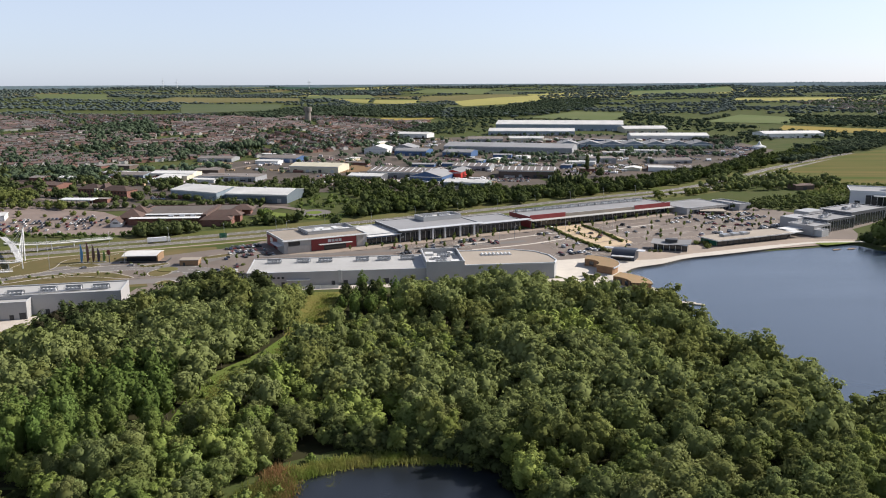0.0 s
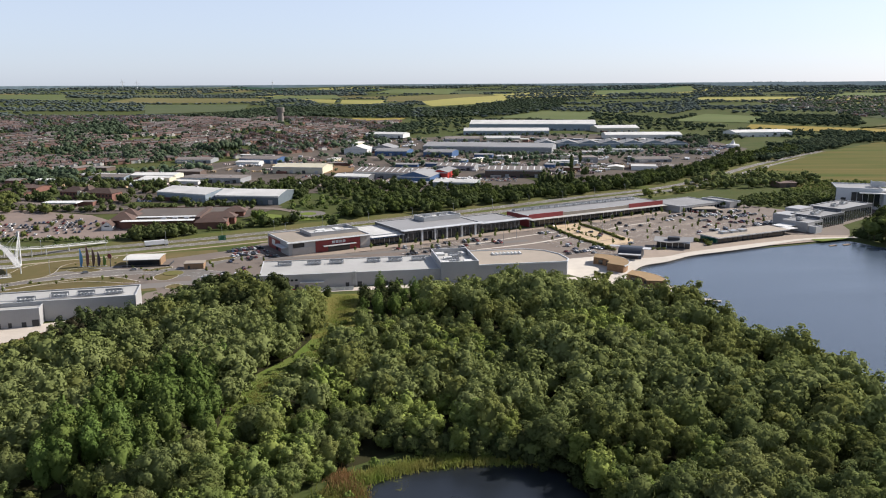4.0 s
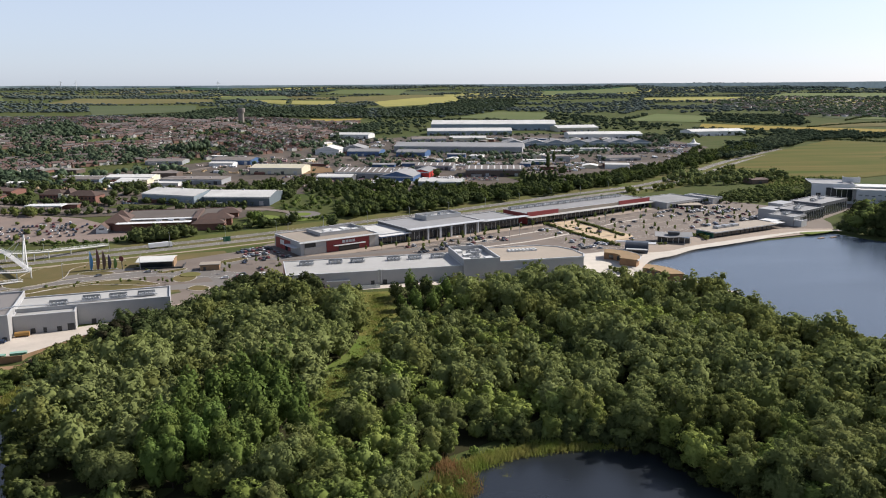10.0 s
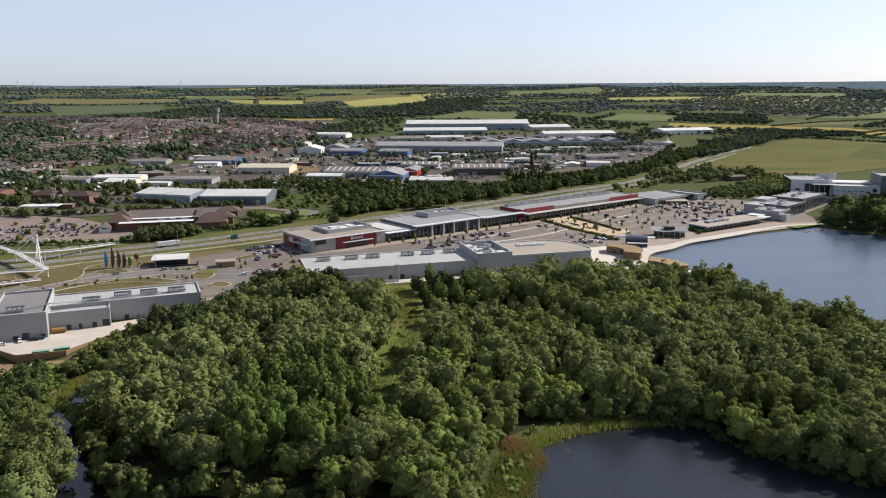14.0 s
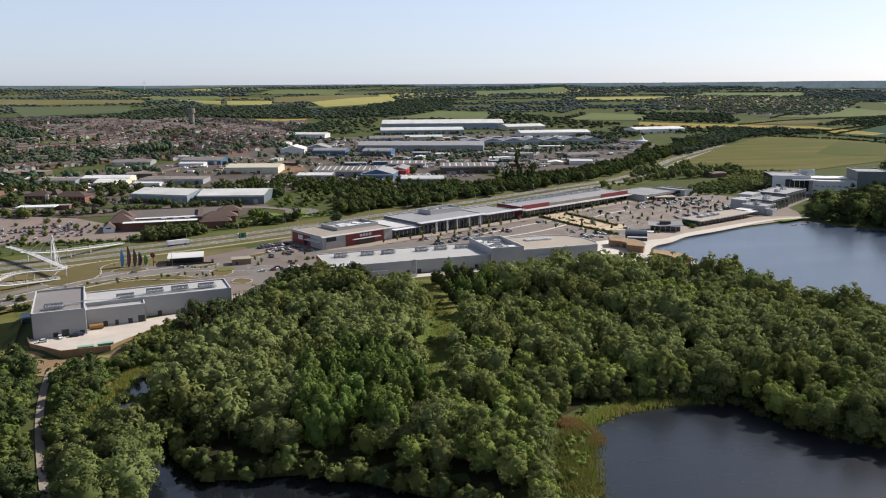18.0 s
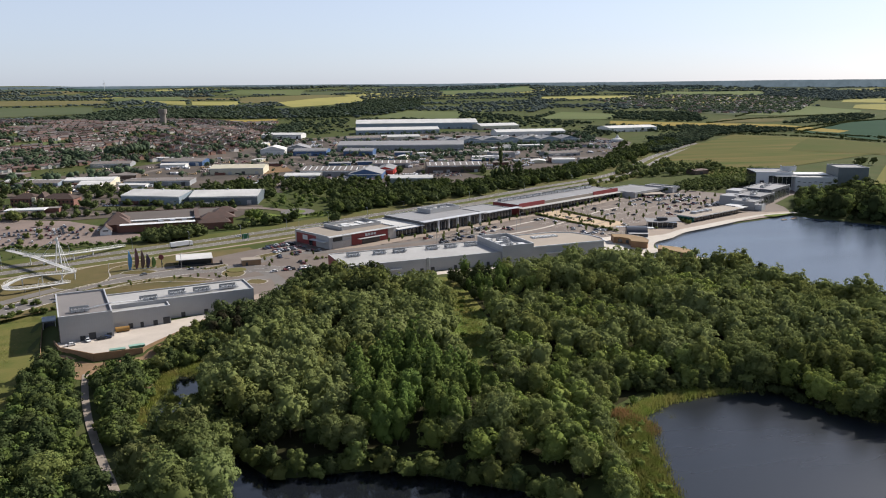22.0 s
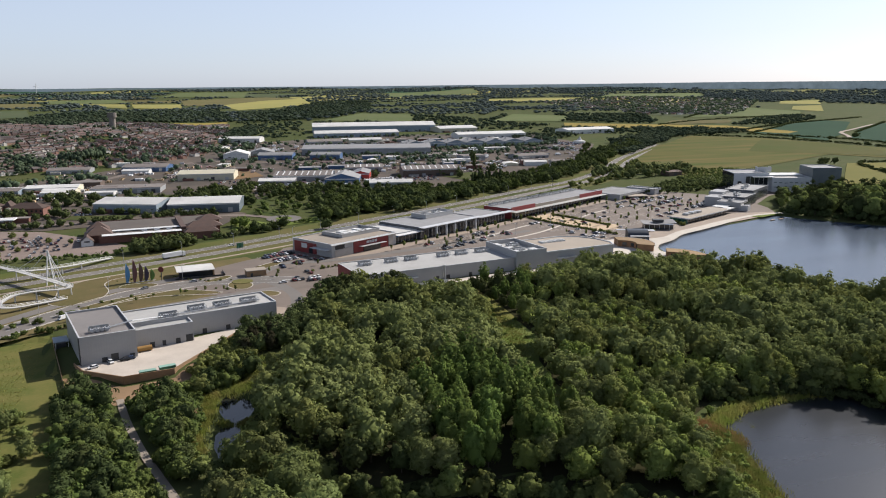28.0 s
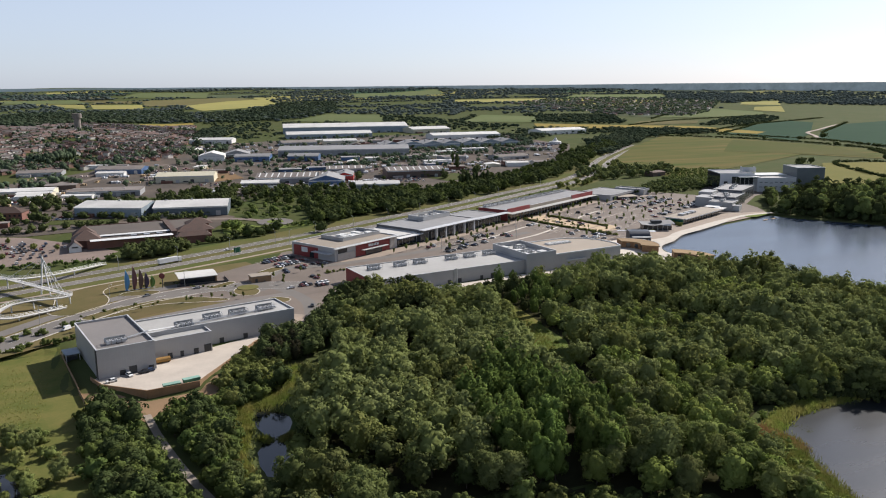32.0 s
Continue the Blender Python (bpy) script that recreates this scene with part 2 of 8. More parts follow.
TIMBERROOF = mat("brown_sedum_roof", (0.30, 0.19, 0.10), (0.24, 0.17, 0.08), 0.95, scale=0.2, fine=1.5)
BRICK = mat("red_brick", (0.20, 0.09, 0.065), (0.15, 0.075, 0.058), 0.85, scale=0.3, fine=3.0)
TILES = mat("brown_roof_tiles", (0.115, 0.070, 0.055), (0.085, 0.058, 0.048), 0.85, scale=0.3, fine=2.0, stripe=("Y", 0.35, 0.03))
BARK = mat("bark", (0.12, 0.095, 0.07), (0.08, 0.065, 0.05), 0.95, scale=1.0, fine=6)
LAKE = water_mat("lake_water", (0.044, 0.063, 0.092), 0.05, 0.24)
CHANNELW = water_mat("channel_water", (0.010, 0.012, 0.016), 0.03, 0.08)
POND = water_mat("pond_water", (0.013, 0.016, 0.021), 0.09, 0.29)
WILLOW = leaf_mat("willow_leaves", (0.146, 0.168, 0.066), (0.116, 0.140, 0.046), 0.32)
BROAD = leaf_mat("broad_leaves", (0.130, 0.160, 0.050), (0.172, 0.196, 0.066), 0.38)
DEEP = leaf_mat("deep_green_leaves", (0.056, 0.074, 0.029), (0.080, 0.100, 0.038), 0.18)
BRIGHT = leaf_mat("bright_leaves", (0.128, 0.172, 0.042), (0.165, 0.195, 0.058), 0.2)
HEDGE = leaf_mat("hedge_leaves", (0.078, 0.112, 0.032), (0.100, 0.128, 0.040), 0.25)
COPPER = leaf_mat("copper_leaves", (0.034, 0.034, 0.019), (0.046, 0.042, 0.024), 0.15)
FRESH = leaf_mat("fresh_leaves", (0.092, 0.140, 0.035), (0.122, 0.162, 0.046), 0.3)
REED = leaf_mat("reeds", (0.145, 0.19, 0.04), (0.23, 0.21, 0.07), 0.35, 0.15)
# slightly blue-grey: a little distance haze is painted into this leaf colour
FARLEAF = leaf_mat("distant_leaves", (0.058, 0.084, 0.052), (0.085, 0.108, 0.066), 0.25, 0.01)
# distance haze painted into the leaf colour, bluer and paler than DEEP
HAZELEAF = leaf_mat("haze_tinted_leaves", (0.078, 0.100, 0.092), (0.098, 0.118, 0.106), 0.25, 0.01)


# ---- building helpers ----
def link_mesh(name, verts, faces, material=None):
    me = bpy.data.meshes.new(name)
    me.from_pydata(verts, [], faces)
    if material:
        me.materials.append(material)
    return me


def part(name, bm, material, parent=None, label="", matrix=None):
    """Links a bmesh as one mesh object, under a thing or part when given."""
    me = bpy.data.meshes.new(name)
    bm.to_mesh(me)
    bm.free()
    me.materials.append(material)
    ob = new(name, me)
    if parent:
        ob.parent = parent
    if matrix:
        ob.matrix_basis = matrix
    return tagged(ob, label)


def thing(name, label, category, m, group=""):
    ob = new(name)
    ob.empty_display_size = 1
    ob.matrix_basis = m
    return tagged(ob, label, category, group)


def box(bm, x0, x1, y0, y1, z0, z1, taper=0.0):
    v = [bm.verts.new(p) for p in ((x0, y0, z0), (x1, y0, z0), (x1, y1, z0), (x0, y1, z0),
         (x0 + taper, y0 + taper, z1), (x1 - taper, y0 + taper, z1), (x1 - taper, y1 - taper, z1), (x0 + taper, y1 - taper, z1))]
    for f in ((3, 2, 1, 0), (4, 5, 6, 7), (0, 1, 5, 4), (1, 2, 6, 5), (2, 3, 7, 6), (3, 0, 4, 7)):
        bm.faces.new([v[i] for i in f])
    return bm


def boxes(*rows):
    bm = bmesh.new()
    for r in rows:
        box(bm, *r)
    return bm


def prism(bm, pts, z0, z1):
    """A polygon pushed up between two heights."""
    lo = [bm.verts.new((x, y, z0)) for x, y in pts]
    hi = [bm.verts.new((x, y, z1)) for x, y in pts]
    n = len(pts)
    bm.faces.new(hi)
    bm.faces.new(lo[::-1])
    for i in range(n):
        bm.faces.new((lo[i], lo[(i + 1) % n], hi[(i + 1) % n], hi[i]))
    return bm


def rod(bm, a, b, r, n=6):
    a, b = Vector(a), Vector(b)
    q = (b - a).to_track_quat("Z", "Y")
    ring = [[bm.verts.new(p + q @ Vector((r * math.cos(k * math.tau / n), r * math.sin(k * math.tau / n), 0))) for k in range(n)] for p in (a, b)]
    for k in range(n):
        bm.faces.new((ring[0][k], ring[0][(k + 1) % n], ring[1][(k + 1) % n], ring[1][k]))
    bm.faces.new(ring[1])
    bm.faces.new(ring[0][::-1])
    return bm


def smooth_loop(pts, per=5, closed=True):
    """Catmull-Rom through a few points of a plan."""
    n, out = len(pts), []
    for i in range(n if closed else n - 1):
        p = [Vector(pts[(i + k) % n] if closed else pts[min(max(i + k, 0), n - 1)]) for k in (-1, 0, 1, 2)]
        for j in range(per):
            t = j / per
            out.append(0.5 * ((2 * p[1]) + (p[2] - p[0]) * t + (2 * p[0] - 5 * p[1] + 4 * p[2] - p[3]) * t * t + (3 * p[1] - p[0] - 3 * p[2] + p[3]) * t ** 3))
    if not closed:
        out.append(Vector(pts[-1]))
    return [tuple(v) for v in out]


def signed(poly, X, Y):
    """Distance to a closed outline, negative inside (numpy)."""
    P = np.array(poly)
    Q = np.roll(P, -1, 0)
    best, inside = np.full(X.shape, 1e9), np.zeros(X.shape, bool)
    for (ax, ay), (bx, by) in zip(P, Q):
        dx, dy = bx - ax, by - ay
        t = np.clip(((X - ax) * dx + (Y - ay) * dy) / (dx * dx + dy * dy + 1e-9), 0, 1)
        best = np.minimum(best, np.hypot(X - ax - t * dx, Y - ay - t * dy))
        if dy:
            inside ^= ((ay > Y) != (by > Y)) & (X < (bx - ax) * (Y - ay) / dy + ax)
    return np.where(inside, -best, best)


def near_line(pts, X, Y):
    best = np.full(np.shape(X), 1e9)
    for (ax, ay), (bx, by) in zip(pts, pts[1:]):
        dx, dy = bx - ax, by - ay
        t = np.clip(((X - ax) * dx + (Y - ay) * dy) / (dx * dx + dy * dy), 0, 1)
        best = np.minimum(best, np.hypot(X - ax - t * dx, Y - ay - t * dy))
    return best


# ---- ground ----
LAKE_EDGE = smooth_loop([(110, 452), (119, 474), (143, 489), (172, 510), (215, 524), (250, 534), (272, 541), (289, 545), (300, 521), (318, 493), (332, 468), (352, 432), (400, 395),
                         (470, 350), (640, 300), (700, 150), (520, 20), (330, 40), (215, 170), (165, 222), (140, 262), (128, 300), (124, 345), (120, 400), (112, 425)], 4)
POND_EDGE = smooth_loop([(-44, 205), (-26, 217), (12, 218), (22, 208), (27, 195), (36, 181), (52, 170), (74, 158), (84, 120), (40, 85), (-40, 80), (-72, 110), (-66, 145), (-56, 175)], 4)
CHANNEL_EDGE = smooth_loop([(-197, 301), (-198, 288), (-196, 277), (-200, 270), (-202, 257), (-197, 247), (-189, 236), (-186, 222), (-180, 197), (-168, 184), (-135, 177), (-100, 155), (-92, 140), (-86, 166), (-104, 181), (-132, 200), (-156, 203), (-167, 207), (-175, 224), (-180, 240), (-188, 254), (-191, 264), (-191, 275), (-186, 285), (-186, 295), (-191, 300)], 3)
SIDEPOND_EDGE = smooth_loop([(-330, 286), (-300, 292), (-280, 287), (-271, 277), (-268, 258), (-276, 228), (-320, 210), (-350, 250)], 4)
MEADOW = [(-420, 395), (-262, 408), (-253, 352), (-240, 336), (-205, 333), (-180, 318), (-200, 130), (-420, 130)]
WATER, LOWWATER = -1.0, -2.9
WATERS = ((LAKE_EDGE, WATER), (POND_EDGE, WATER), (CHANNEL_EDGE, LOWWATER), (SIDEPOND_EDGE, LOWWATER))
LEVEL_AT = (0, 640, 750, 1100, 1900, 3000, 4000, 4900, 7000)
LEVEL = (0, 0, 4, 8, 16, 40, 78, 112, 160)


def level(X, Y):
    X, Y = np.asarray(X, float), np.asarray(Y, float)
    z = np.interp(np.hypot(X * 0.6, np.maximum(Y, 0)), LEVEL_AT, LEVEL)
    ease = lambda a: np.clip(a, 0, 1) ** 2 * (3 - 2 * np.clip(a, 0, 1))
    z = z + 24 * ease((Y - 1000) / 720) * ease((-40 - X) / 260) * (1 - ease((Y - 1800) / 700))
    far = np.clip((Y - 2000) / 2500, 0, 1)
    return z + far * (3 * np.sin(X / 310 + 1) + 2 * np.sin(X / 130 + Y / 500))


def ground_z(X, Y):
    X, Y = np.asarray(X, float), np.asarray(Y, float)
    z = level(X, Y)
    low = np.clip(-signed(MEADOW, X, Y) / 6, 0, 1)
    z = z - 2.2 * low * (Y < 420)
    for edge, surface in WATERS:
        s = signed(edge, X, Y)
        z = np.where(s < 6, np.minimum(z, np.maximum(surface - s * surface / 6 * 1.05, surface - 2.5)), z)
    return z


def gz(x, y):
    return float(ground_z(np.array([x]), np.array([y]))[0])


def spread_axis(lo, near0, near1, hi, step, grow):
    mid = list(np.arange(near0, near1 + 0.1, step))
    out, s, x = [], step, mid[-1]
    while x < hi:
        s = min(s * grow, 90)
        x += s
        out.append(x)
    left, s, x = [], step, mid[0]
    while x > lo:
        s = min(s * grow, 90)
        x -= s
        left.append(x)
    return np.array(left[::-1] + mid + out)


xs, ys = spread_axis(-4200, -350, 310, 4600, 4.6, 1.06), spread_axis(-900, 130, 560, 5600, 4.6, 1.06)
GX, GY = np.meshgrid(xs, ys)
GZ = ground_z(GX, GY)
nx, ny = len(xs), len(ys)
idx = np.arange(nx * ny).reshape(ny, nx)
quads = np.stack([idx[:-1, :-1], idx[:-1, 1:], idx[1:, 1:], idx[1:, :-1]], -1).reshape(-1, 4)
me = link_mesh("ground", np.stack([GX, GY, GZ], -1).reshape(-1, 3).tolist(), quads.tolist(), GRASS)
for poly in me.polygons:
    poly.use_smooth = True
tagged(new("ground", me), "grassy ground reaching over fields to the horizon", "ground", kind="structure")


def water(name, edge, material, label, surface=WATER):
    x0, y0, x1, y1 = min(p[0] for p in edge) - 4, min(p[1] for p in edge) - 4, max(p[0] for p in edge) + 4, max(p[1] for p in edge) + 4
    bm = bmesh.new()
    bm.faces.new([bm.verts.new((x, y, surface)) for x, y in ((x0, y0), (x1, y0), (x1, y1), (x0, y1))])
    tagged(part(name, bm, material), label, "water", kind="structure")


water("lake_water", LAKE_EDGE, LAKE, "broad blue-grey lake with faint ripples")
water("pond_water", POND_EDGE, POND, "dark still pond edged with reeds")
water("channel_water", CHANNEL_EDGE, CHANNELW, "dark narrow water channel under trees", LOWWATER)
water("side_pond_water", SIDEPOND_EDGE, CHANNELW, "small dark pond beside the meadow", LOWWATER)


def patch(name, pts, material, label, lift=0.06, cell=25.0, category="ground", kind="structure", drape=False):
    """A flat surface laid on the ground, following its slope."""
    bm = bmesh.new()
    f = bm.faces.new([bm.verts.new((x, y, 0)) for x, y in pts])
    for axis in (0, 1):
        lo, hi = min(p[axis] for p in pts), max(p[axis] for p in pts)
        k = math.floor(lo / cell) + 1
        while k * cell < hi:
            no = (1, 0, 0) if axis == 0 else (0, 1, 0)
            co = (k * cell, 0, 0) if axis == 0 else (0, k * cell, 0)
            bmesh.ops.bisect_plane(bm, geom=bm.verts[:] + bm.edges[:] + bm.faces[:], plane_co=co, plane_no=no)
            k += 1
    V = list(bm.verts)
    Z = (ground_z if drape else level)([v.co.x for v in V], [v.co.y for v in V])
    for v, z in zip(V, Z):
        v.co.z = z + lift
    bmesh.ops.recalc_face_normals(bm, faces=bm.faces)
    if sum(fc.normal.z for fc in bm.faces) < 0:
        bmesh.ops.reverse_faces(bm, faces=bm.faces)
    return tagged(part(name, bm, material), label, category, kind=kind)


def ribbon(pts, width, off=0.0):
    """Outline of a road along a centre line."""
    left, right = [], []
    for i, p in enumerate(pts):
        a, b = Vector(pts[max(i - 1, 0)]), Vector(pts[min(i + 1, len(pts) - 1)])
        d = (b - a).normalized()
        nrm = Vector((-d.y, d.x))
        left.append(tuple(Vector(p) + nrm * (off + width / 2)))
        right.append(tuple(Vector(p) + nrm * (off - width / 2)))
    return left, right


def strip(bm, pts, width, off=0.0, lift=0.1, dash=None, drape=False):
    l, r = ribbon(pts, width, off)
    Z = (ground_z if drape else level)([p[0] for p in l + r], [p[1] for p in l + r]) + lift
    n = len(l)
    V = [bm.verts.new((*p, z)) for p, z in zip(l + r, Z)]
    for i in range(n - 1):
        if dash is None or i % dash == 0:
            bm.faces.new((V[n + i], V[n + i + 1], V[i + 1], V[i]))
    return bm


def resample(pts, step):
    P = np.array(smooth_loop(pts, 12, False))
    d = np.r_[0, np.cumsum(np.hypot(*np.diff(P, axis=0).T))]
    s = np.linspace(0, d[-1], max(2, int(d[-1] / step)))
    return list(zip(np.interp(s, d, P[:, 0]), np.interp(s, d, P[:, 1])))


def road(name, pts, width, label, material=ROADGREY, lift=0.1, lines=True, drape=False):
    fine = resample(pts, 6)
    ob = tagged(part(name, strip(bmesh.new(), fine, width, 0, lift, None, drape), material), label, "road", kind="structure")
    if lines:
        part("edge_line", strip(bmesh.new(), fine, 0.2, width / 2 - 0.5, lift + 0.03), WHITELINE, ob)
        part("edge_line", strip(bmesh.new(), fine, 0.2, -width / 2 + 0.5, lift + 0.03), WHITELINE, ob)
        part("centre_line", strip(bmesh.new(), fine, 0.25, 0, lift + 0.03, 2), WHITELINE, ob)
    return ob


# ---- surfaces on the ground ----
T0, TROT = (-105.0, 520.0), 28.0
TU, TV = Vector((math.cos(radians(TROT)), math.sin(radians(TROT)))), Vector((-math.sin(radians(TROT)), math.cos(radians(TROT))))


def tp(u, v):
    """Plan point in the long terrace's own directions."""
    p = Vector(T0) + TU * u + TV * v
    return p.x, p.y


CARPARK = patch("car_park", [(-176, 452), (-150, 520), tp(0, 55), tp(60, -2), tp(200, 0), tp(345, -2), tp(420, -8), (330, 640), (300, 610), (246, 572), (180, 545), (140, 528), (110, 500), (60, 494), (-112, 474), (-122, 430), (-142, 400), (-150, 395)],
                ASPHALT, "grey-brown asphalt car park with marked bays", 0.05, category="car park")
patch("yard_1", [(-246, 341), (-231, 328), (-212, 331), (-197, 352), (-183, 372), (-158, 386), (-160, 392), (-250, 352)], CONCRETE, "pale concrete service yard", 0.08, category="yard")
patch("plaza", [(66, 455), (62, 492), (96, 502), (118, 512), (118, 494), (106, 470), (108, 440), (118, 418), (112, 412), (84, 428)], PAVING, "pale paved waterside plaza", 0.1, category="pavement")
patch("waterside_paving", [(110, 500), (140, 528), (180, 545), (246, 572), (262, 566), (300, 560), (289, 548), (272, 543), (250, 536), (215, 526), (172, 512), (143, 491), (119, 476)], TANPAVE, "tan paving behind the waterside walk", 0.04, category="pavement")
patch("terrace_pavement", [tp(0, -2), tp(0, -12), tp(60, -12), tp(195, -10), tp(345, -12), tp(400, -34), tp(400, -28), tp(345, -1), tp(198, -1), tp(60, -1)], TANPAVE, "tan paved walk along the shop fronts", 0.09, category="pavement")
SAND = mat("sandy_paving", (0.50, 0.38, 0.24), (0.40, 0.30, 0.19), 0.9, scale=0.15, fine=1.0)
GARDEN = [(84, 618), (113, 627), (121, 606), (128, 588), (136, 556), (131, 541), (108, 536), (99, 556), (93, 575)]
patch("garden_walk", GARDEN, SAND, "pale sandy garden walk between beds", 0.1, category="pavement")

for pts in ([(-20, 534), (26, 555), (57, 575), (87, 592)], [(128, 598), (142, 611), (174, 630)], [(94, 572), (60, 548), (20, 530)]):
    road("car_park_path", pts, 2.2, "pale paved path across the car park", PAVING, 0.12, False)
# the dual carriageway, its verges and the park's roads
A_ROAD = [(-420, 470), (-300, 522), (-240, 548), (-168, 581), (-72, 632), (53, 694), (160, 752), (238, 797), (300, 850), (347, 900), (420, 985), (520, 1085), (620, 1180)]
patch("verge_1", [p for p in ribbon(resample(A_ROAD, 30), 62)[0]] + [p for p in ribbon(resample(A_ROAD, 30), 62)[1]][::-1], mat("road_verge_grass", (0.088, 0.112, 0.030), (0.150, 0.128, 0.056), 0.95, scale=0.03, fine=0.5, bump=0.5, bumpscale=3, spec=0.04), "half-dry grassy verge beside the dual carriageway", 0.07, 40)
for side, label in ((-9, "dual carriageway lane in pale grey asphalt"), (9, "dual carriageway lane beside tall trees")):
    l, r = ribbon(resample(A_ROAD, 20), 0.1, side)
    road("road_%d" % (1 if side < 0 else 2), l, 9.5, label, lift=0.14)
road("road_3", [(-332, 376), (-290, 412), (-262, 441), (-232, 467), (-200, 480), (-176, 480), (-160, 476), (-142, 468)], 16, "access road curving to the shops", lift=0.13)
for side in (8.35, -8.35):
    tagged(part("kerb", strip(bmesh.new(), resample([(-332, 376), (-290, 412), (-262, 441), (-232, 467), (-200, 480)], 6), 0.7, side, 0.22), PAVING), "pale concrete kerb along the access road", "kerb", kind="structure")
road("road_11", ribbon(resample([(-332, 376), (-290, 412), (-262, 441), (-232, 467), (-205, 480), (-190, 484)], 12), 0.1, 15)[0], 8, "slip lane beside the access road", lift=0.12, lines=False)
road("cycle_path", ribbon(resample([(-420, 470), (-300, 522), (-240, 548), (-168, 581), (-100, 617)], 15), 0.1, -25)[0], 3.2, "pale shared path beside the dual carriageway", TANPAVE, 0.12, False)
road("road_4", [(-165, 478), (-152, 500), (-140, 515), (-110, 512), (-60, 522), (0, 540), (60, 560)], 7.5, "car park road along the shop fronts", lift=0.12, lines=False)
road("road_5", [(-160, 478), (-150, 455), (-146, 430), (-150, 405)], 7, "service road between the shop blocks", lift=0.12, lines=False)
road("road_6", [(-255, 414), (-243, 422), (-190, 440), (-152, 449)], 12, "grey parking road behind the low retail block", lift=0.11, lines=False)
road("footpath", [(-232, 312), (-229, 290), (-224, 264), (-219, 244), (-213, 222), (-200, 178)], 2.6, "gravel footpath through scrub", mat("path_gravel", (0.30, 0.25, 0.20), (0.22, 0.19, 0.155), 0.95, scale=0.2, fine=1.5), 0.32, False, True)
patch("meadow", [(-420, 398), (-264, 405), (-257, 352), (-250, 330), (-248, 300), (-246, 262), (-242, 226), (-254, 214), (-264, 262), (-268, 282), (-280, 296), (-330, 300), (-420, 290)], mat("meadow_grass", (0.150, 0.134, 0.046), (0.080, 0.100, 0.026), 0.95, scale=0.09, fine=0.9, bump=0.5, bumpscale=3, spec=0.04), "sunny yellow-green meadow beside the retail block", 0.12, 5, drape=True)
patch("bare_ground", [(-256, 345), (-246, 338), (-231, 325), (-212, 328), (-204, 338), (-206, 322), (-226, 314), (-232, 306), (-238, 308), (-246, 322)], EARTH, "reddish bare earth below the service yard", 0.2, 5, drape=True)
patch("channel_bank", [(-210, 300), (-204, 304), (-206, 285), (-212, 262), (-218, 262), (-214, 285)], EARTH, "bare earthy bank beside the channel", 0.2, 5, drape=True)
bm = bmesh.new()
for r in (11,):
    bm.faces.new([bm.verts.new((-170 + 13 * math.cos(a * math.tau / 24), 474 + 13 * math.sin(a * math.tau / 24), 0.15)) for a in range(24)])
tagged(part("road_7", bm, ROADGREY), "asphalt roundabout at the park entrance", "road", kind="structure")
bm = bmesh.new()
prism(bm, [(-170 + 6 * math.cos(a * math.tau / 20), 474 + 6 * math.sin(a * math.tau / 20)) for a in range(20)], 0.1, 0.5)
tagged(part("roundabout_island", bm, DRY), "round grassy roundabout island with pale kerb", "island", kind="structure")
patch("verge_4", [(-420, 440), (-420, 380), (-330, 372), (-262, 410), (-160, 436), (-142, 470), (-150, 515), (-160, 545), (-200, 535), (-300, 500)], TANGRASS, "dry tan verges round the entrance roads", 0.03)
FORE = [(-240, 470), (-236, 484), (-226, 490), (-209, 488), (-208, 500), (-191, 512), (-160, 534), (-140, 545), (-130, 520), (-117, 492), (-123, 449), (-166, 439), (-196, 452), (-215, 466)]
patch("verge_2", [(-262, 432), (-232, 458), (-200, 470), (-184, 470), (-172, 456), (-205, 449), (-240, 430)], TANGRASS, "dry grass verge beside the access road", 0.09)
patch("verge_3", [(-245, 492), (-228, 488), (-209, 490), (-207, 500), (-215, 508), (-240, 503)], TANGRASS, "dry grass bank with young planting", 0.09)
patch("forecourt", FORE, ASPHALT, "worn brown asphalt round the kiosks", 0.105, category="car park")
ISLANDS = ([(-179, 466), (-177, 474), (-172, 477), (-167, 472), (-165, 465), (-168, 457), (-173, 456), (-177, 460)], [(-238, 485), (-235, 491), (-228, 492), (-219, 489), (-217, 485), (-222, 481), (-232, 482)], [(-256, 446), (-244, 457), (-233, 462), (-216, 468), (-201, 466), (-190, 459), (-183, 453), (-190, 451), (-205, 455), (-220, 457), (-238, 450), (-250, 441)],
           [(-191, 482), (-184, 489), (-177, 493), (-175, 489), (-181, 483), (-187, 480)], [(-165, 438), (-163, 446), (-158, 446), (-153, 440), (-157, 434)], [(-160, 508), (-146, 520), (-141, 515), (-154, 504)], [(-262, 454), (-247, 464), (-243, 480), (-246, 498), (-240, 510), (-221, 519), (-224, 524), (-250, 516), (-268, 500), (-270, 476), (-272, 462)])
for k, pts in enumerate(ISLANDS):
    edge = smooth_loop(pts, 3)
    patch("planted_island", edge, TANGRASS, "kerbed island of dry grass among the entrance roads", 0.19, category="island")
    tagged(part("kerb", strip(bmesh.new(), edge + edge[:2], 0.55, 0, 0.26), PAVING), "pale concrete kerb round a planted island", "kerb", kind="structure")
patch("service_court", [(-172, 428), (-152, 446), (-138, 440), (-122, 428), (-126, 408), (-142, 392), (-158, 387), (-166, 400), (-172, 414)], ASPHALT, "brown asphalt court between the shop blocks", 0.115, category="car park")
patch("paved_corner", [(-168, 404), (-160, 412), (-150, 404), (-148, 394), (-158, 388), (-166, 396)], TANPAVE, "tan paved corner beside the retail block", 0.16, category="pavement")
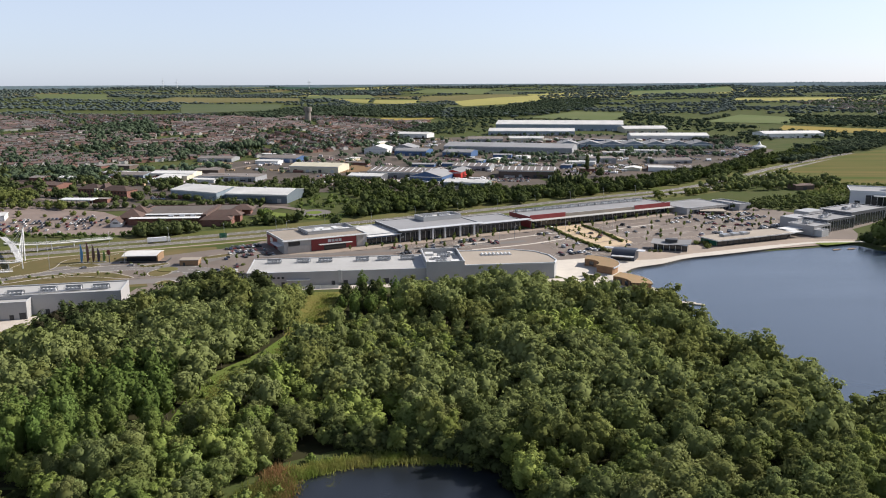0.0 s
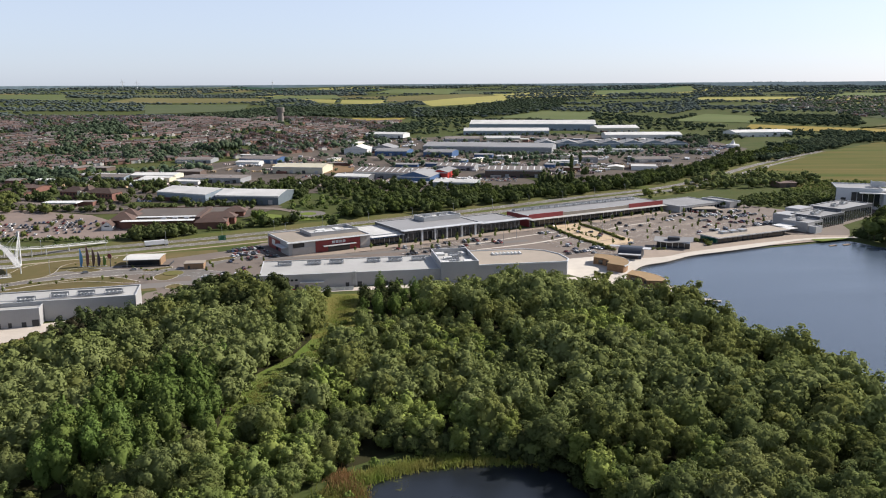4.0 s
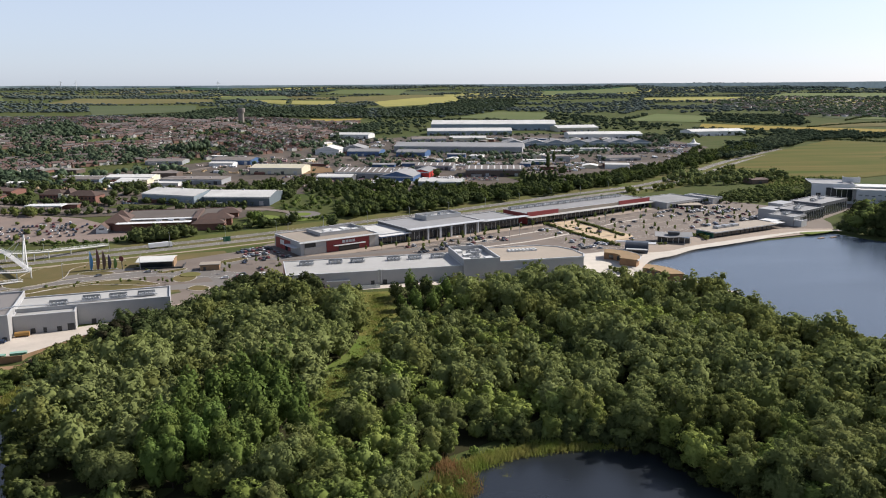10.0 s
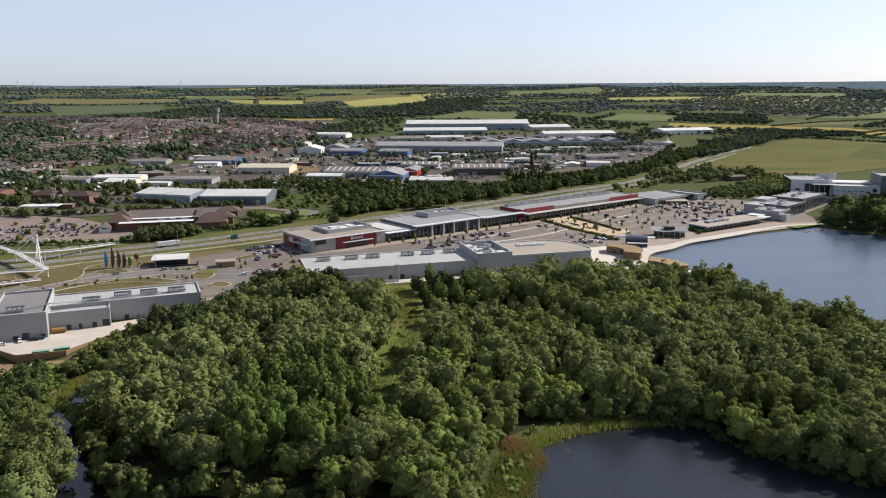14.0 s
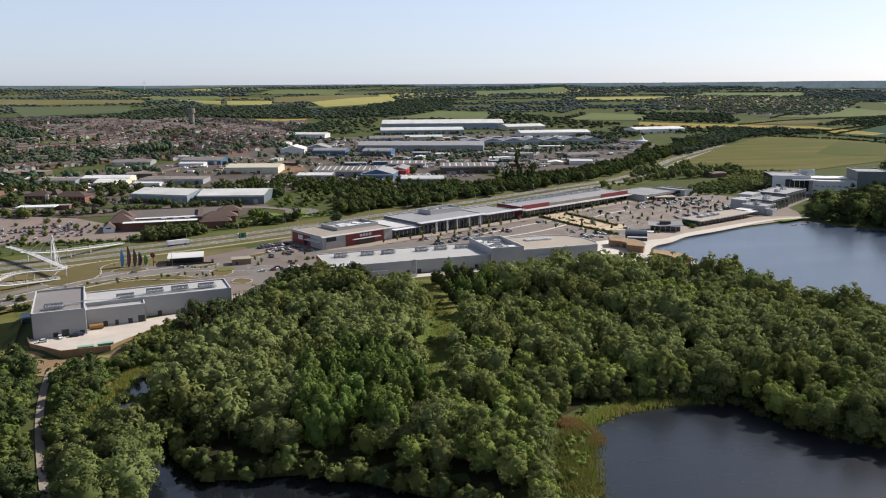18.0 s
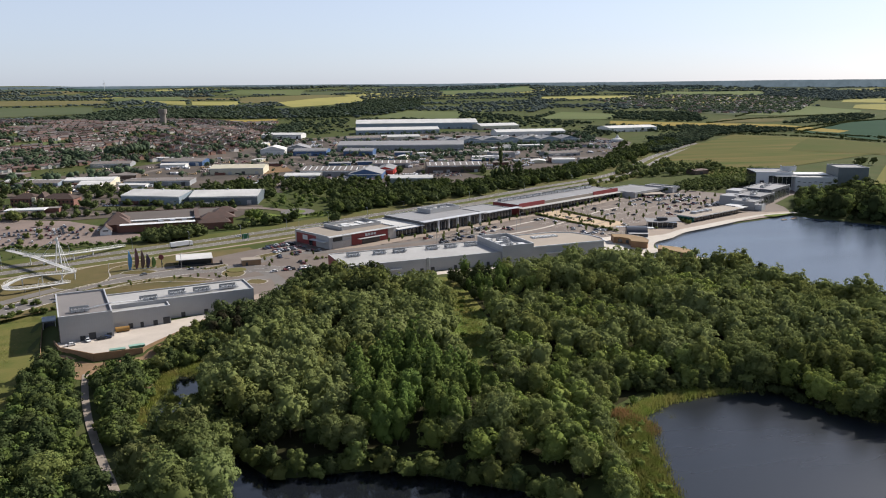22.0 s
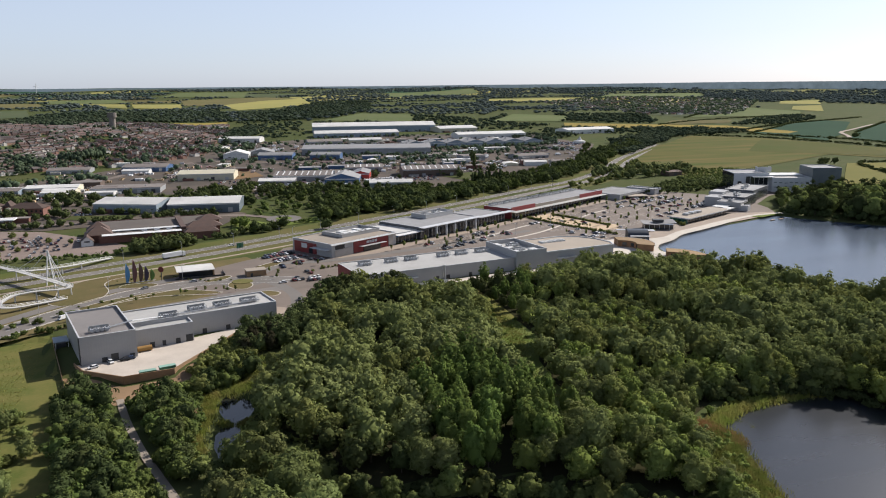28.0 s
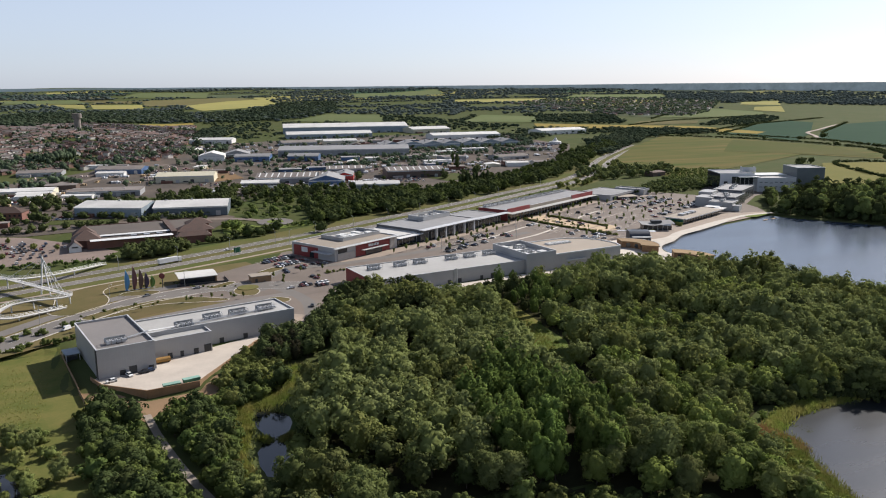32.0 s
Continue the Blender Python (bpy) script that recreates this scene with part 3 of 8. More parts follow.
patch("service_strip", [(-112, 427), (-114, 418), (70, 440), (70, 447)], CONCRETE, "pale concrete service strip behind the shops", 0.08)
patch("store_car_park", [(-420, 588), (-335, 596), (-246, 592), (-236, 618), (-250, 640), (-300, 690), (-380, 720), (-470, 690)], mat("brown_paving", (0.21, 0.158, 0.13), (0.155, 0.122, 0.104), 0.9, scale=0.05, fine=0.6), "reddish-brown supermarket car park", 0.08, category="car park")
ESTATE = mat("estate_hardstanding", (0.128, 0.102, 0.083), (0.066, 0.060, 0.052), 0.9, scale=0.02, fine=0.2, spec=0.1)
patch("hardstanding", [(-620, 900), (-520, 760), (-480, 690), (-380, 722), (-300, 692), (-252, 700), (-165, 672), (-140, 720), (-200, 800), (-120, 800), (30, 800), (190, 852), (300, 930), (400, 1050), (520, 1240), (520, 1400), (560, 1500), (300, 1620), (40, 1560), (-160, 1450), (-260, 1120), (-420, 960)], ESTATE, "worn hardstanding round the industrial units", 0.3, 60)
patch("office_ground", [(244, 562), (262, 566), (300, 560), (312, 582), (318, 602), (360, 634), (420, 660), (420, 720), (350, 700), (290, 640)], ASPHALT, "asphalt ground round the leisure building", 0.09)
patch("grass_bank", [(318, 600), (352, 628), (380, 640), (372, 606), (318, 556), (305, 550), (300, 556), (312, 575)], GRASS, "green grassy bank above the lake's corner", 0.12)

road("road_8", [(-345, 735), (-326, 764), (-308, 795), (-298, 852), (-296, 915), (-282, 990), (-240, 1080), (-180, 1160), (-120, 1180), (-40, 1140), (60, 1110), (190, 1130)], 9, "estate road between the industrial units", ASPHALT, 0.45, False)
road("road_9", [(-500, 790), (-420, 775), (-345, 735), (-300, 715), (-220, 720), (-150, 712), (-120, 690)], 8, "estate road behind the supermarket", ASPHALT, 0.42, False)
for r0, r1, m, name, label, lift in ((7, 15, ROADGREY, "road_12", "small asphalt roundabout on the estate", 0.5), (0, 7, LUSH, "roundabout_island", "lush grassy island of the estate roundabout", 0.62)):
    patch(name, [(-113 + r1 * math.cos(a * math.tau / 20), 684 + r1 * math.sin(a * math.tau / 20)) for a in range(20)], m, label, lift, 40, "road" if r0 else "island")
patch("spoil_ground", [(-190, 1010), (-140, 1065), (-95, 1040), (-90, 985), (-125, 965)], EARTH, "bare earthy plot on the industrial estate", 0.6)
for k, pts in enumerate(([(-420, 800), (-370, 790), (-365, 830), (-410, 850)], [(-290, 735), (-240, 722), (-230, 740), (-285, 755)], [(-110, 780), (-60, 790), (-70, 830), (-120, 815)], [(-240, 830), (-150, 815), (-150, 850), (-240, 870)], [(120, 860), (170, 880), (160, 930), (110, 900)])):
    patch("grass_plot", pts, GRASS, "rough grass plot among the industrial units", 0.5)
patch("grass_plot", [(-160, 645), (-86, 662), (-82, 690), (-98, 668), (-125, 664), (-136, 680), (-156, 690)], LUSH, "green verge round the estate roundabout", 0.46)
# fields beyond
FIELDS = []


def field(pts, a, b, label, lift=0.5, scale=0.006, rows=None):
    m = mat("soil_" + label.replace(" ", "_"), a, b, 0.95, scale=scale, fine=0.05, bump=0.2, bumpscale=0.4, spec=0.03)
    FIELDS.append(pts)
    return patch("field", pts, m, label, lift, 60 if pts[0][1] > 1400 else 25, "field")


def streaked(name, a, b, turn, length, width):
    """A crop surface whose tracts run along its rows."""
    m = mat(name, a, b, 0.95, scale=1.0, fine=3.0, bump=0.2, bumpscale=0.4, spec=0.03)
    t = m.node_tree
    lay = t.nodes.new("ShaderNodeMapping")
    lay.inputs["Rotation"].default_value, lay.inputs["Scale"].default_value = (0, 0, turn), (1 / length, 1 / width, 1)
    co = next(n for n in t.nodes if n.type == "TEX_COORD")
    t.links.new(co.outputs["Object"], lay.inputs["Vector"])
    for n in [n for n in t.nodes if n.type == "TEX_NOISE"][:2]:
        t.links.new(lay.outputs["Vector"], n.inputs["Vector"])
    return m


# YEL, LGR and MGR carry some distance haze in their muted colour
YEL = ((0.30, 0.275, 0.095), (0.24, 0.23, 0.085))
GOLD = ((0.30, 0.23, 0.065), (0.25, 0.20, 0.06))
LGR = ((0.105, 0.135, 0.056), (0.13, 0.148, 0.066))
DGR = ((0.026, 0.062, 0.036), (0.032, 0.072, 0.040))
MGR = ((0.070, 0.092, 0.048), (0.092, 0.104, 0.056))
TAN = ((0.15, 0.13, 0.06), (0.115, 0.11, 0.048))
ARABLE = field([(436, 984), (600, 1160), (792, 1333), (874, 1217), (900, 950), (790, 800), (732, 922), (578, 855), (369, 769), (375, 870)], (0.046, 0.080, 0.012), (0.135, 0.098, 0.036), "green arable field with browning tracts", scale=0.02)
ARABLE.data.materials[0] = streaked("browning_crop", (0.058, 0.084, 0.020), (0.138, 0.108, 0.042), -0.75, 260, 34)
field([(660, 1010), (760, 1110), (850, 1195), (868, 1120), (880, 990), (800, 850), (760, 905), (738, 925)], (0.064, 0.086, 0.022), (0.100, 0.094, 0.033), "paler upper half of the arable field", 0.75)
def crops(first, *rows):
    """A group of neighbouring fields: outline, tone, label."""
    for k, (pts, tone, label) in enumerate(rows):
        field(pts, *tone, label, 0.8 + 0.02 * (first + k))


crops(0,
      ([(1477, 2796), (1801, 2504), (2030, 2802), (1947, 3073), (1713, 2907)], YEL, "bright yellow rapeseed field"),
      ([(1585, 3101), (1613, 2948), (1837, 3069), (1967, 3284), (1715, 3280)], YEL, "yellow rapeseed slope"),
      ([(1244, 1932), (1581, 1853), (1740, 2026), (1771, 2284), (1701, 2321)], LGR, "light green pasture bordered by hedges"),
      ([(1203, 2091), (1235, 1939), (1636, 2259), (1401, 2343)], MGR, "grey-green meadow by a hedge"),
      ([(958, 1673), (1172, 1672), (1262, 1771), (1109, 1824)], TAN, "narrow olive pasture"),
      ([(959, 1355), (930, 1120), (1104, 1248), (1446, 1553), (1450, 1670), (1189, 1511)], DGR, "dark green cereal field"),
      ([(1020, 1154), (954, 955), (1657, 1509), (1424, 1456), (1234, 1333)], DGR, "deep green crop field beside a farm track"),
      ([(655, 816), (760, 780), (543, 600), (463, 640)], ((0.19, 0.165, 0.055), (0.14, 0.14, 0.045)), "dry yellowing meadow behind the leisure building"))
crops(8,
      ([(42, 3214), (78, 2899), (394, 3153), (440, 3692), (238, 3494)], YEL, "yellow rapeseed field on a rise"),
      ([(1163, 3194), (1560, 3058), (1678, 3293), (1504, 3372), (1250, 3402)], YEL, "pale yellow crop field"),
      ([(662, 2009), (831, 1909), (966, 2134), (862, 2309)], LGR, "green meadow in a wooded valley"),
      ([(714, 1699), (856, 1577), (951, 1483), (1004, 1292), (1065, 1330), (1081, 1575), (932, 1719), (798, 1861)], GOLD, "golden strip of ripening crop"),
      ([(2077, 2483), (2170, 2368), (2476, 2681), (2245, 2656)], YEL, "yellow field on the valley side"),
      ([(1807, 2132), (1798, 1986), (2108, 2305), (1973, 2301)], YEL, "yellow-green field past its bloom"),
      ([(-830, 2537), (-557, 2694), (-618, 3097), (-1028, 3149)], MGR, "broad green pasture beyond the town"),
      ([(-168, 2030), (-30, 2165), (-18, 2245), (-160, 2155)], GOLD, "golden field behind the houses"),
      ([(231, 2207), (454, 2068), (559, 2413), (418, 2515)], LGR, "fresh green pasture behind the sheds"),
      ([(-486, 1340), (-424, 1370), (-428, 1414), (-490, 1382)], LGR, "mown green playing field among the houses"))
crops(18,
      ([(-471, 3381), (-295, 3153), (-310, 3441), (-479, 3528)], YEL, "yellow field among woods"),
      ([(-273, 3155), (-104, 3081), (-101, 3351), (-284, 3422)], YEL, "yellow field beside woods"),
      ([(-1222, 3254), (-581, 3261), (-629, 3537), (-1223, 3673)], TAN, "tan stubble field"),
      ([(-1753, 3491), (-1405, 3365), (-1606, 3851), (-1990, 3914)], LGR, "far green field on the valley side"),
      ([(-617, 3539), (-291, 3516), (-346, 3856), (-624, 3809)], LGR, "pale green field"),
      ([(-168, 3927), (186, 3760), (279, 4406), (-80, 4349)], LGR, "pale green field on a rise"),
      ([(839, 3615), (1433, 3960), (1580, 4412), (989, 4152)], LGR, "distant light green field"),
      ([(1710, 3223), (2216, 3105), (2427, 3425), (2001, 3561)], LGR, "distant green field past the village"))
crops(26,
      ([(-100, 3250), (42, 3214), (238, 3494), (420, 3680), (300, 3800), (-80, 3600)], TAN, "tan field on the far rise"))
patch("lagoon_water", [(2488, 2420), (2531, 2200), (2684, 2321), (2583, 2461)], LAKE, "pale distant lagoon", 2.0, 60, "water")
road("road_10", [(1020, 1154), (1062, 1200), (1120, 1270), (1210, 1325), (1330, 1400), (1424, 1456)], 8, "pale farm track between green fields", TANPAVE, 1.4, False)
rnd = random.Random(5)
for k in range(40):
    x, y = rnd.uniform(-2600, 3600), rnd.uniform(3500, 4800)
    w, d, s = rnd.uniform(120, 330), rnd.uniform(100, 260), rnd.uniform(-0.4, 0.4)
    kind = rnd.choice((LGR, MGR, MGR, MGR, DGR, YEL, TAN))
    word = {LGR: "light green", MGR: "green", DGR: "dark green", YEL: "yellow"}.get(kind, "tan")
    field([(x - w, y - d), (x + w * 0.9, y - d * 0.8), (x + w * (1 + s), y + d), (x - w * (0.9 - s), y + d * 0.9)], *kind, "hazy %s field on the far rise" % word, 0.4 + 0.005 * k)


# ---- retail buildings ----
def flat_block(parent, x0, x1, y0, y1, h, wall, roof, parapet=0.7, cap=CAPPING, z0=0.0, name="block"):
    """A flat-roofed block: four wall leaves, a sunk roof deck and a capping ring."""
    t = 0.35
    part("wall", boxes((x0, x1, y0, y0 + t, z0, h), (x0, x1, y1 - t, y1, z0, h), (x0, x0 + t, y0 + t, y1 - t, z0, h), (x1 - t, x1, y0 + t, y1 - t, z0, h)), wall, parent)
    part("roof", boxes((x0 + t, x1 - t, y0 + t, y1 - t, h - parapet - 0.3, h - parapet)), roof, parent)
    e = 0.12
    part("capping", boxes((x0 - e, x1 + e, y0 - e, y0 + t + e, h, h + 0.15), (x0 - e, x1 + e, y1 - t - e, y1 + e, h, h + 0.15),
                          (x0 - e, x0 + t + e, y0 + t + e, y1 - t - e, h, h + 0.15), (x1 - t - e, x1 + e, y0 + t + e, y1 - t - e, h, h + 0.15)), cap, parent)


def door(parent, x, y, w, h, material=DARK, name="loading_door", side=-1):
    part(name, boxes((x - w / 2, x + w / 2, min(y, y + side * 0.12), max(y, y + side * 0.12), 0, h)), material, parent)


def shopfront(parent, x0, x1, y, h, bay=4.0, z0=0.0):
    """Glazed bays with mullions along a front."""
    n = max(1, round((x1 - x0) / bay))
    s = (x1 - x0) / n
    for i in range(n):
        part("window", boxes((x0 + i * s + 0.2, x0 + (i + 1) * s - 0.2, y - 0.06, y, z0 + 0.2, h)), GLASS, parent)
    for i in range(n + 1):
        part("mullion", boxes((x0 + i * s - 0.15, x0 + i * s + 0.15, y - 0.2, y + 0.02, z0, h)), STEEL, parent)


PLANT = []


def roof_plant(x, y, z, rot, w=8.0, d=4.0, h=2.2):
    """A caged bank of fan units on a roof."""
    if PLANT:
        return copy_thing(PLANT[0], pose(x, y, z, 0, 0, rot))
    ob = thing("rooftop_plant", "caged grey rooftop plant with fan units", "air conditioning", pose(x, y, z, 0, 0, rot), "plant on the retail roofs")
    bm = bmesh.new()
    for px in np.linspace(-w / 2, w / 2, 6):
        for py in (-d / 2, d / 2):
            rod(bm, (px, py, 0), (px, py, h), 0.09, 5)
    for zz in (h * 0.5, h):
        for py in (-d / 2, d / 2):
            rod(bm, (-w / 2, py, zz), (w / 2, py, zz), 0.08, 5)
        for px in (-w / 2, w / 2):
            rod(bm, (px, -d / 2, zz), (px, d / 2, zz), 0.08, 5)
    part("cage", bm, STEEL, ob)
    part("screen", boxes((-w / 2, w / 2, d / 2 + 0.1, d / 2 + 0.2, 0.1, h)), STEEL, ob)
    for i in range(4):
        u = part("fan_unit", box(bmesh.new(), -w / 2 + 0.5 + i * 1.9, -w / 2 + 2.0 + i * 1.9, -d / 2 + 0.8, d / 2 - 0.8, 0.2, h * 0.7), CAPPING, ob)
        bm = bmesh.new()
        rod(bm, (-w / 2 + 1.25 + i * 1.9, 0, h * 0.7), (-w / 2 + 1.25 + i * 1.9, 0, h * 0.7 + 0.15), 0.55, 12)
        part("fan", bm, DARK, u)
    PLANT.append(ob)
    return ob


def at(o, rot, u, v):
    a = radians(rot)
    return o[0] + u * math.cos(a) - v * math.sin(a), o[1] + u * math.sin(a) + v * math.cos(a)


# west block with its service yard
WO, WR = (-247.6, 350.7), 11.5
west = thing("retail_block", "pale grey clad retail block with a tall western box", "shop building", pose(*WO, 0, 0, 0, WR))
flat_block(west, 0, 22, 0, 45, 12, CLAD, mat("grey_roof_membrane", (0.20, 0.185, 0.175), (0.165, 0.155, 0.15), 0.85, scale=0.06, fine=0.5), 0.8)
flat_block(west, 22.1, 48, 9, 26, 8.8, CLAD, PALEROOF, 0.6)
flat_block(west, 22.1, 90, 17.2, 39.5, 10, CLAD, PALEROOF, 0.5)
for x, y, w, h in ((9, 0, 2.2, 2.2), (13, 0, 3, 3.2), (20, 0, 2, 2), (30, 9, 2, 2.5), (35, 9, 1.5, 2.5), (41, 9, 2, 2.5), (46, 9, 3, 3.4), (55, 17.2, 2, 2.4), (66, 17.2, 2, 2.4), (74, 17.2, 2.5, 2.6), (84, 17.2, 2, 2.4)):
    door(west, x, y, w, h)
part("corner_pier", boxes((-0.3, 0, 0.2, 2.2, 0, 12)), DARK, west)
for u, v, z in ((9, 8, 11.3), (40, 20, 9.6), (54, 25, 9.6), (66, 25, 9.6), (79, 25, 9.6)):
    roof_plant(*at(WO, WR, u, v), z, WR)

# middle block beside the wood
AO, AR = (-110, 429), 6.5
mid = thing("retail_block", "long pale retail block with a tall plant screen", "shop building", pose(*AO, 0, 0, 0, AR))
flat_block(mid, 0, 101, 0, 38, 8, CLAD, PALEROOF, 0.3)
flat_block(mid, 101.1, 123, -2, 36, 12, CLAD, PALEROOF, 2.6)
bm, pts = bmesh.new(), [(123.1, -1), (176, -1), (179, 6), (178, 20), (172, 32), (160, 39), (123.1, 39)]
prism(bm, pts, 0, 9)
part("wall", bm, CLAD, mid)
bm = bmesh.new()
prism(bm, [(x * 0.992 + 1.2, 19 + (y - 19) * 0.97) for x, y in pts], 9.0, 9.08)
part("roof", bm, TANROOF, mid)
part("end_panel", boxes((-0.12, 0, 0.3, 37.7, 0.3, 8)), RED, mid)
for x, y, w, h in ((20, 0, 2, 2.4), (48, 0, 2, 2.4), (55, 0, 2.4, 2.6), (70, 0, 2, 2.4), (78, 0, 3, 3), (92, 0, 2, 2.4)):
    door(mid, x, y, w, h)
for u in (13, 30, 43, 65, 78, 92):
    roof_plant(*at(AO, AR, u, 26), 7.7, AR)
roof_plant(*at(AO, AR, 110, 10), 9.4, AR)
roof_plant(*at(AO, AR, 114, 24), 9.4, AR)
for x0, x1, y0, y1, z in ((103, 107, 2, 8, 10.8), (106, 111, 16, 20, 10.6), (116, 121, 4, 9, 10.9), (117, 121, 28, 33, 10.5), (103, 108, 27, 33, 10.7)):
    part("rooftop_unit", boxes((x0, x1, y0, y1, 9.4, z)), WHITE, mid)

# long terrace beside the dual carriageway
ms = thing("department_store", "flat-roofed department store with red front panels", "shop building", pose(*T0, 0, 0, 0, TROT))
flat_block(ms, -2, 58, 0, 42, 9, CLAD, TANROOF, 0.5)
part("front_panel", boxes((17, 50, -0.25, 0, 0.2, 8)), RED, ms, "red front panel")
part("entrance", boxes((26, 42, -0.6, -0.26, 0.1, 4)), GLASS, ms)
part("canopy", boxes((22, 46, -3, -0.3, 4.1, 4.5)), WHITE, ms)
part("side_panel", boxes((-2.25, -2.02, 16, 40, 0.2, 7.5)), RED, ms)
part("side_glazing", boxes((-2.4, -2.27, 20, 24, 0.3, 4)), GLASS, ms)
part("corner_glazing", boxes((1, 9, -0.25, 0, 5, 7.8)), GLASS, ms)
part("roof_edge", boxes((-3.5, 59, -2.5, -0.2, 8.6, 8.95)), WHITE, ms)
flat_block(ms, 20, 56, 15, 37, 10.9, CLAD, PALEROOF, 2.0, z0=8.6)
for x0, x1, y0, y1, z in ((26, 31, 20, 24, 10.4), (33, 40, 19, 25, 10.2), (42, 46, 22, 30, 10.6), (30, 37, 28, 33, 10.0), (48, 53, 19, 23, 10.3)):
    part("rooftop_unit", boxes((x0, x1, y0, y1, 8.95, z)), WHITE, ms)
link = thing("retail_block", "low glazed shop unit with blue fascia", "shop building", pose(*T0, 0, 0, 0, TROT))
flat_block(link, 58.2, 83, 3, 42, 7, CLAD, WHITEROOF, 0.4)
part("fascia", boxes((59, 82, 2.6, 2.95, 4.4, 6.2)), mat("blue_fascia", (0.03, 0.10, 0.26), rough=0.4), link)
shopfront(link, 59, 82, 2.9, 4.2)
part("canopy", boxes((58.2, 84, -3, 2.5, 6.3, 6.6)), WHITE, link)
b1 = thing("retail_block", "grey-roofed shop terrace with deep glazed front", "shop building", pose(*T0, 0, 0, 0, TROT))
flat_block(b1, 83.2, 150, 0, 44, 9, CLADDK, GREYROOF, 0.35)
shopfront(b1, 84, 149, -0.1, 6.2)
part("canopy", boxes((82, 152, -5, 0.5, 8.7, 9.1)), CAPPING, b1)
for k in (97, 108, 118, 131, 143):
    part("pillar", boxes((k, k + 1.3, -4.3, -3.0, 0, 8.7)), CAPPING, b1)
flat_block(b1, 115, 148, 24, 40, 12, CLAD, WHITEROOF, 1.6, z0=8.7)
flat_block(b1, 150.2, 190, 3, 36, 7.5, CLADDK, GREYROOF, 0.35)
shopfront(b1, 151, 189, 2.9, 5.4)
part("canopy", boxes((149, 197, -3, 3.4, 7.6, 7.9)), CAPPING, b1)
b2 = thing("retail_block", "long grey-roofed shop terrace with red end bands", "shop building", pose(*T0, 0, 0, 0, TROT))
flat_block(b2, 198, 345, 2, 32, 9, RED, GREYROOF, 0.35)
shopfront(b2, 199, 344, 1.9, 6.0, 4.8)
part("canopy", boxes((196, 347, -5, 1.7, 6.2, 6.5)), PALEROOF, b2)
part("fascia", boxes((232, 305, 1.6, 1.97, 6.55, 9.1)), TANROOF, b2, "tan fascia between the red ends")
for u0, u1 in ((198, 232), (305, 345)):
    part("end_fascia", boxes((u0, u1, 1.2, 1.97, 6.55, 10.0)), RED, b2, "tall red end fascia")
for u in range(206, 340, 9):
    roof_plant(*tp(u, 28), 8.65, TROT)
for u, v in ((122, 30), (136, 32)):
    roof_plant(*tp(u, v), 10.4, TROT)
c1 = thing("retail_block", "low grey end block of the shop terrace", "shop building", pose(*T0, 0, 0, 0, TROT))
flat_block(c1, 346, 398, -18, 20, 7, CLAD, GREYROOF, 0.35)
flat_block(c1, 398.1, 412, -28, 4, 8, CLAD, GREYROOF, 0.8)
shopfront(c1, 350, 396, -18.1, 5)
cafe = thing("pavilion", "square flat-roofed glass pavilion in the car park", "pavilion", pose(221, 669, 0, 0, 0, -8))
part("glass_box", boxes((1.5, 20.5, 1.5, 13.5, 0, 3.8)), GLASS, cafe)
part("roof", boxes((0, 22, 0, 15, 3.8, 4.4)), TANROOF, cafe)

PALE = mat("pale_stone_panels", (0.50, 0.51, 0.51), (0.44, 0.45, 0.45), 0.6, scale=0.2, stripe=("X", 1.2, 0.02))
# leisure building at the lake's end
LO, LR = (276, 571), 33.5
leis = thing("leisure_building", "white and grey leisure building with stepped terraces", "leisure centre", pose(*LO, 0, 0, 0, LR))
flat_block(leis, 0, 22, 3, 24, 7.5, CLAD, GREYROOF, 0.5)
flat_block(leis, 1, 10, -3, 2.9, 5, PALE, GREYROOF, 0.4)
shopfront(leis, 10, 21, 2.9, 6)
part("canopy", boxes((-14, 10, 12, 24, 4.2, 4.6)), WHITE, leis)
part("canopy_post", boxes((-13, -12.6, 13, 13.4, 0, 4.2)), STEEL, leis)
flat_block(leis, 22.2, 60, 6, 30, 9.5, CLADDK, GREYROOF, 0.6)
shopfront(leis, 24, 59, 5.9, 8, 3.2)
flat_block(leis, 60.2, 112, 9, 36, 11.5, CLADDK, GREYROOF, 0.6)
part("rear_block", boxes((14, 34, 25, 40, 0, 9), (38, 58, 31, 44, 0, 11)), CLAD, leis)
shopfront(leis, 62, 110, 8.9, 9, 3.6)
for u, v, z in ((10, 14, 7.4), (34, 16, 8.9), (46, 20, 8.9), (76, 22, 10.9), (94, 24, 10.9)):
    roof_plant(*at(LO, LR, u, v), z, LR)
BO, BR = (352, 676), -23
cine = thing("cinema_block", "tall white leisure block with dark glass corner", "leisure centre", pose(*BO, 0, 0, 0, BR))
PALEWALL = mat("white_clad_panels", (0.56, 0.57, 0.58), (0.50, 0.51, 0.52), 0.5, scale=0.1, stripe=("X", 2.4, 0.02))
SLATE = mat("slate_cladding", (0.13, 0.15, 0.16), (0.10, 0.12, 0.13), 0.5, stripe=("X", 1.2, 0.02))
flat_block(cine, 0, 36, 0, 40, 20.5, PALEWALL, GREYROOF, 0.8)
part("end_glazing", boxes((-0.3, -0.02, 0.5, 39, 0.5, 20)), GLASS, cine)
part("glazing", boxes((12, 35, -0.3, -0.02, 5, 17)), GLASS, cine)
part("glazing", boxes((4, 8, -0.3, -0.02, 8, 12)), GLASS, cine)
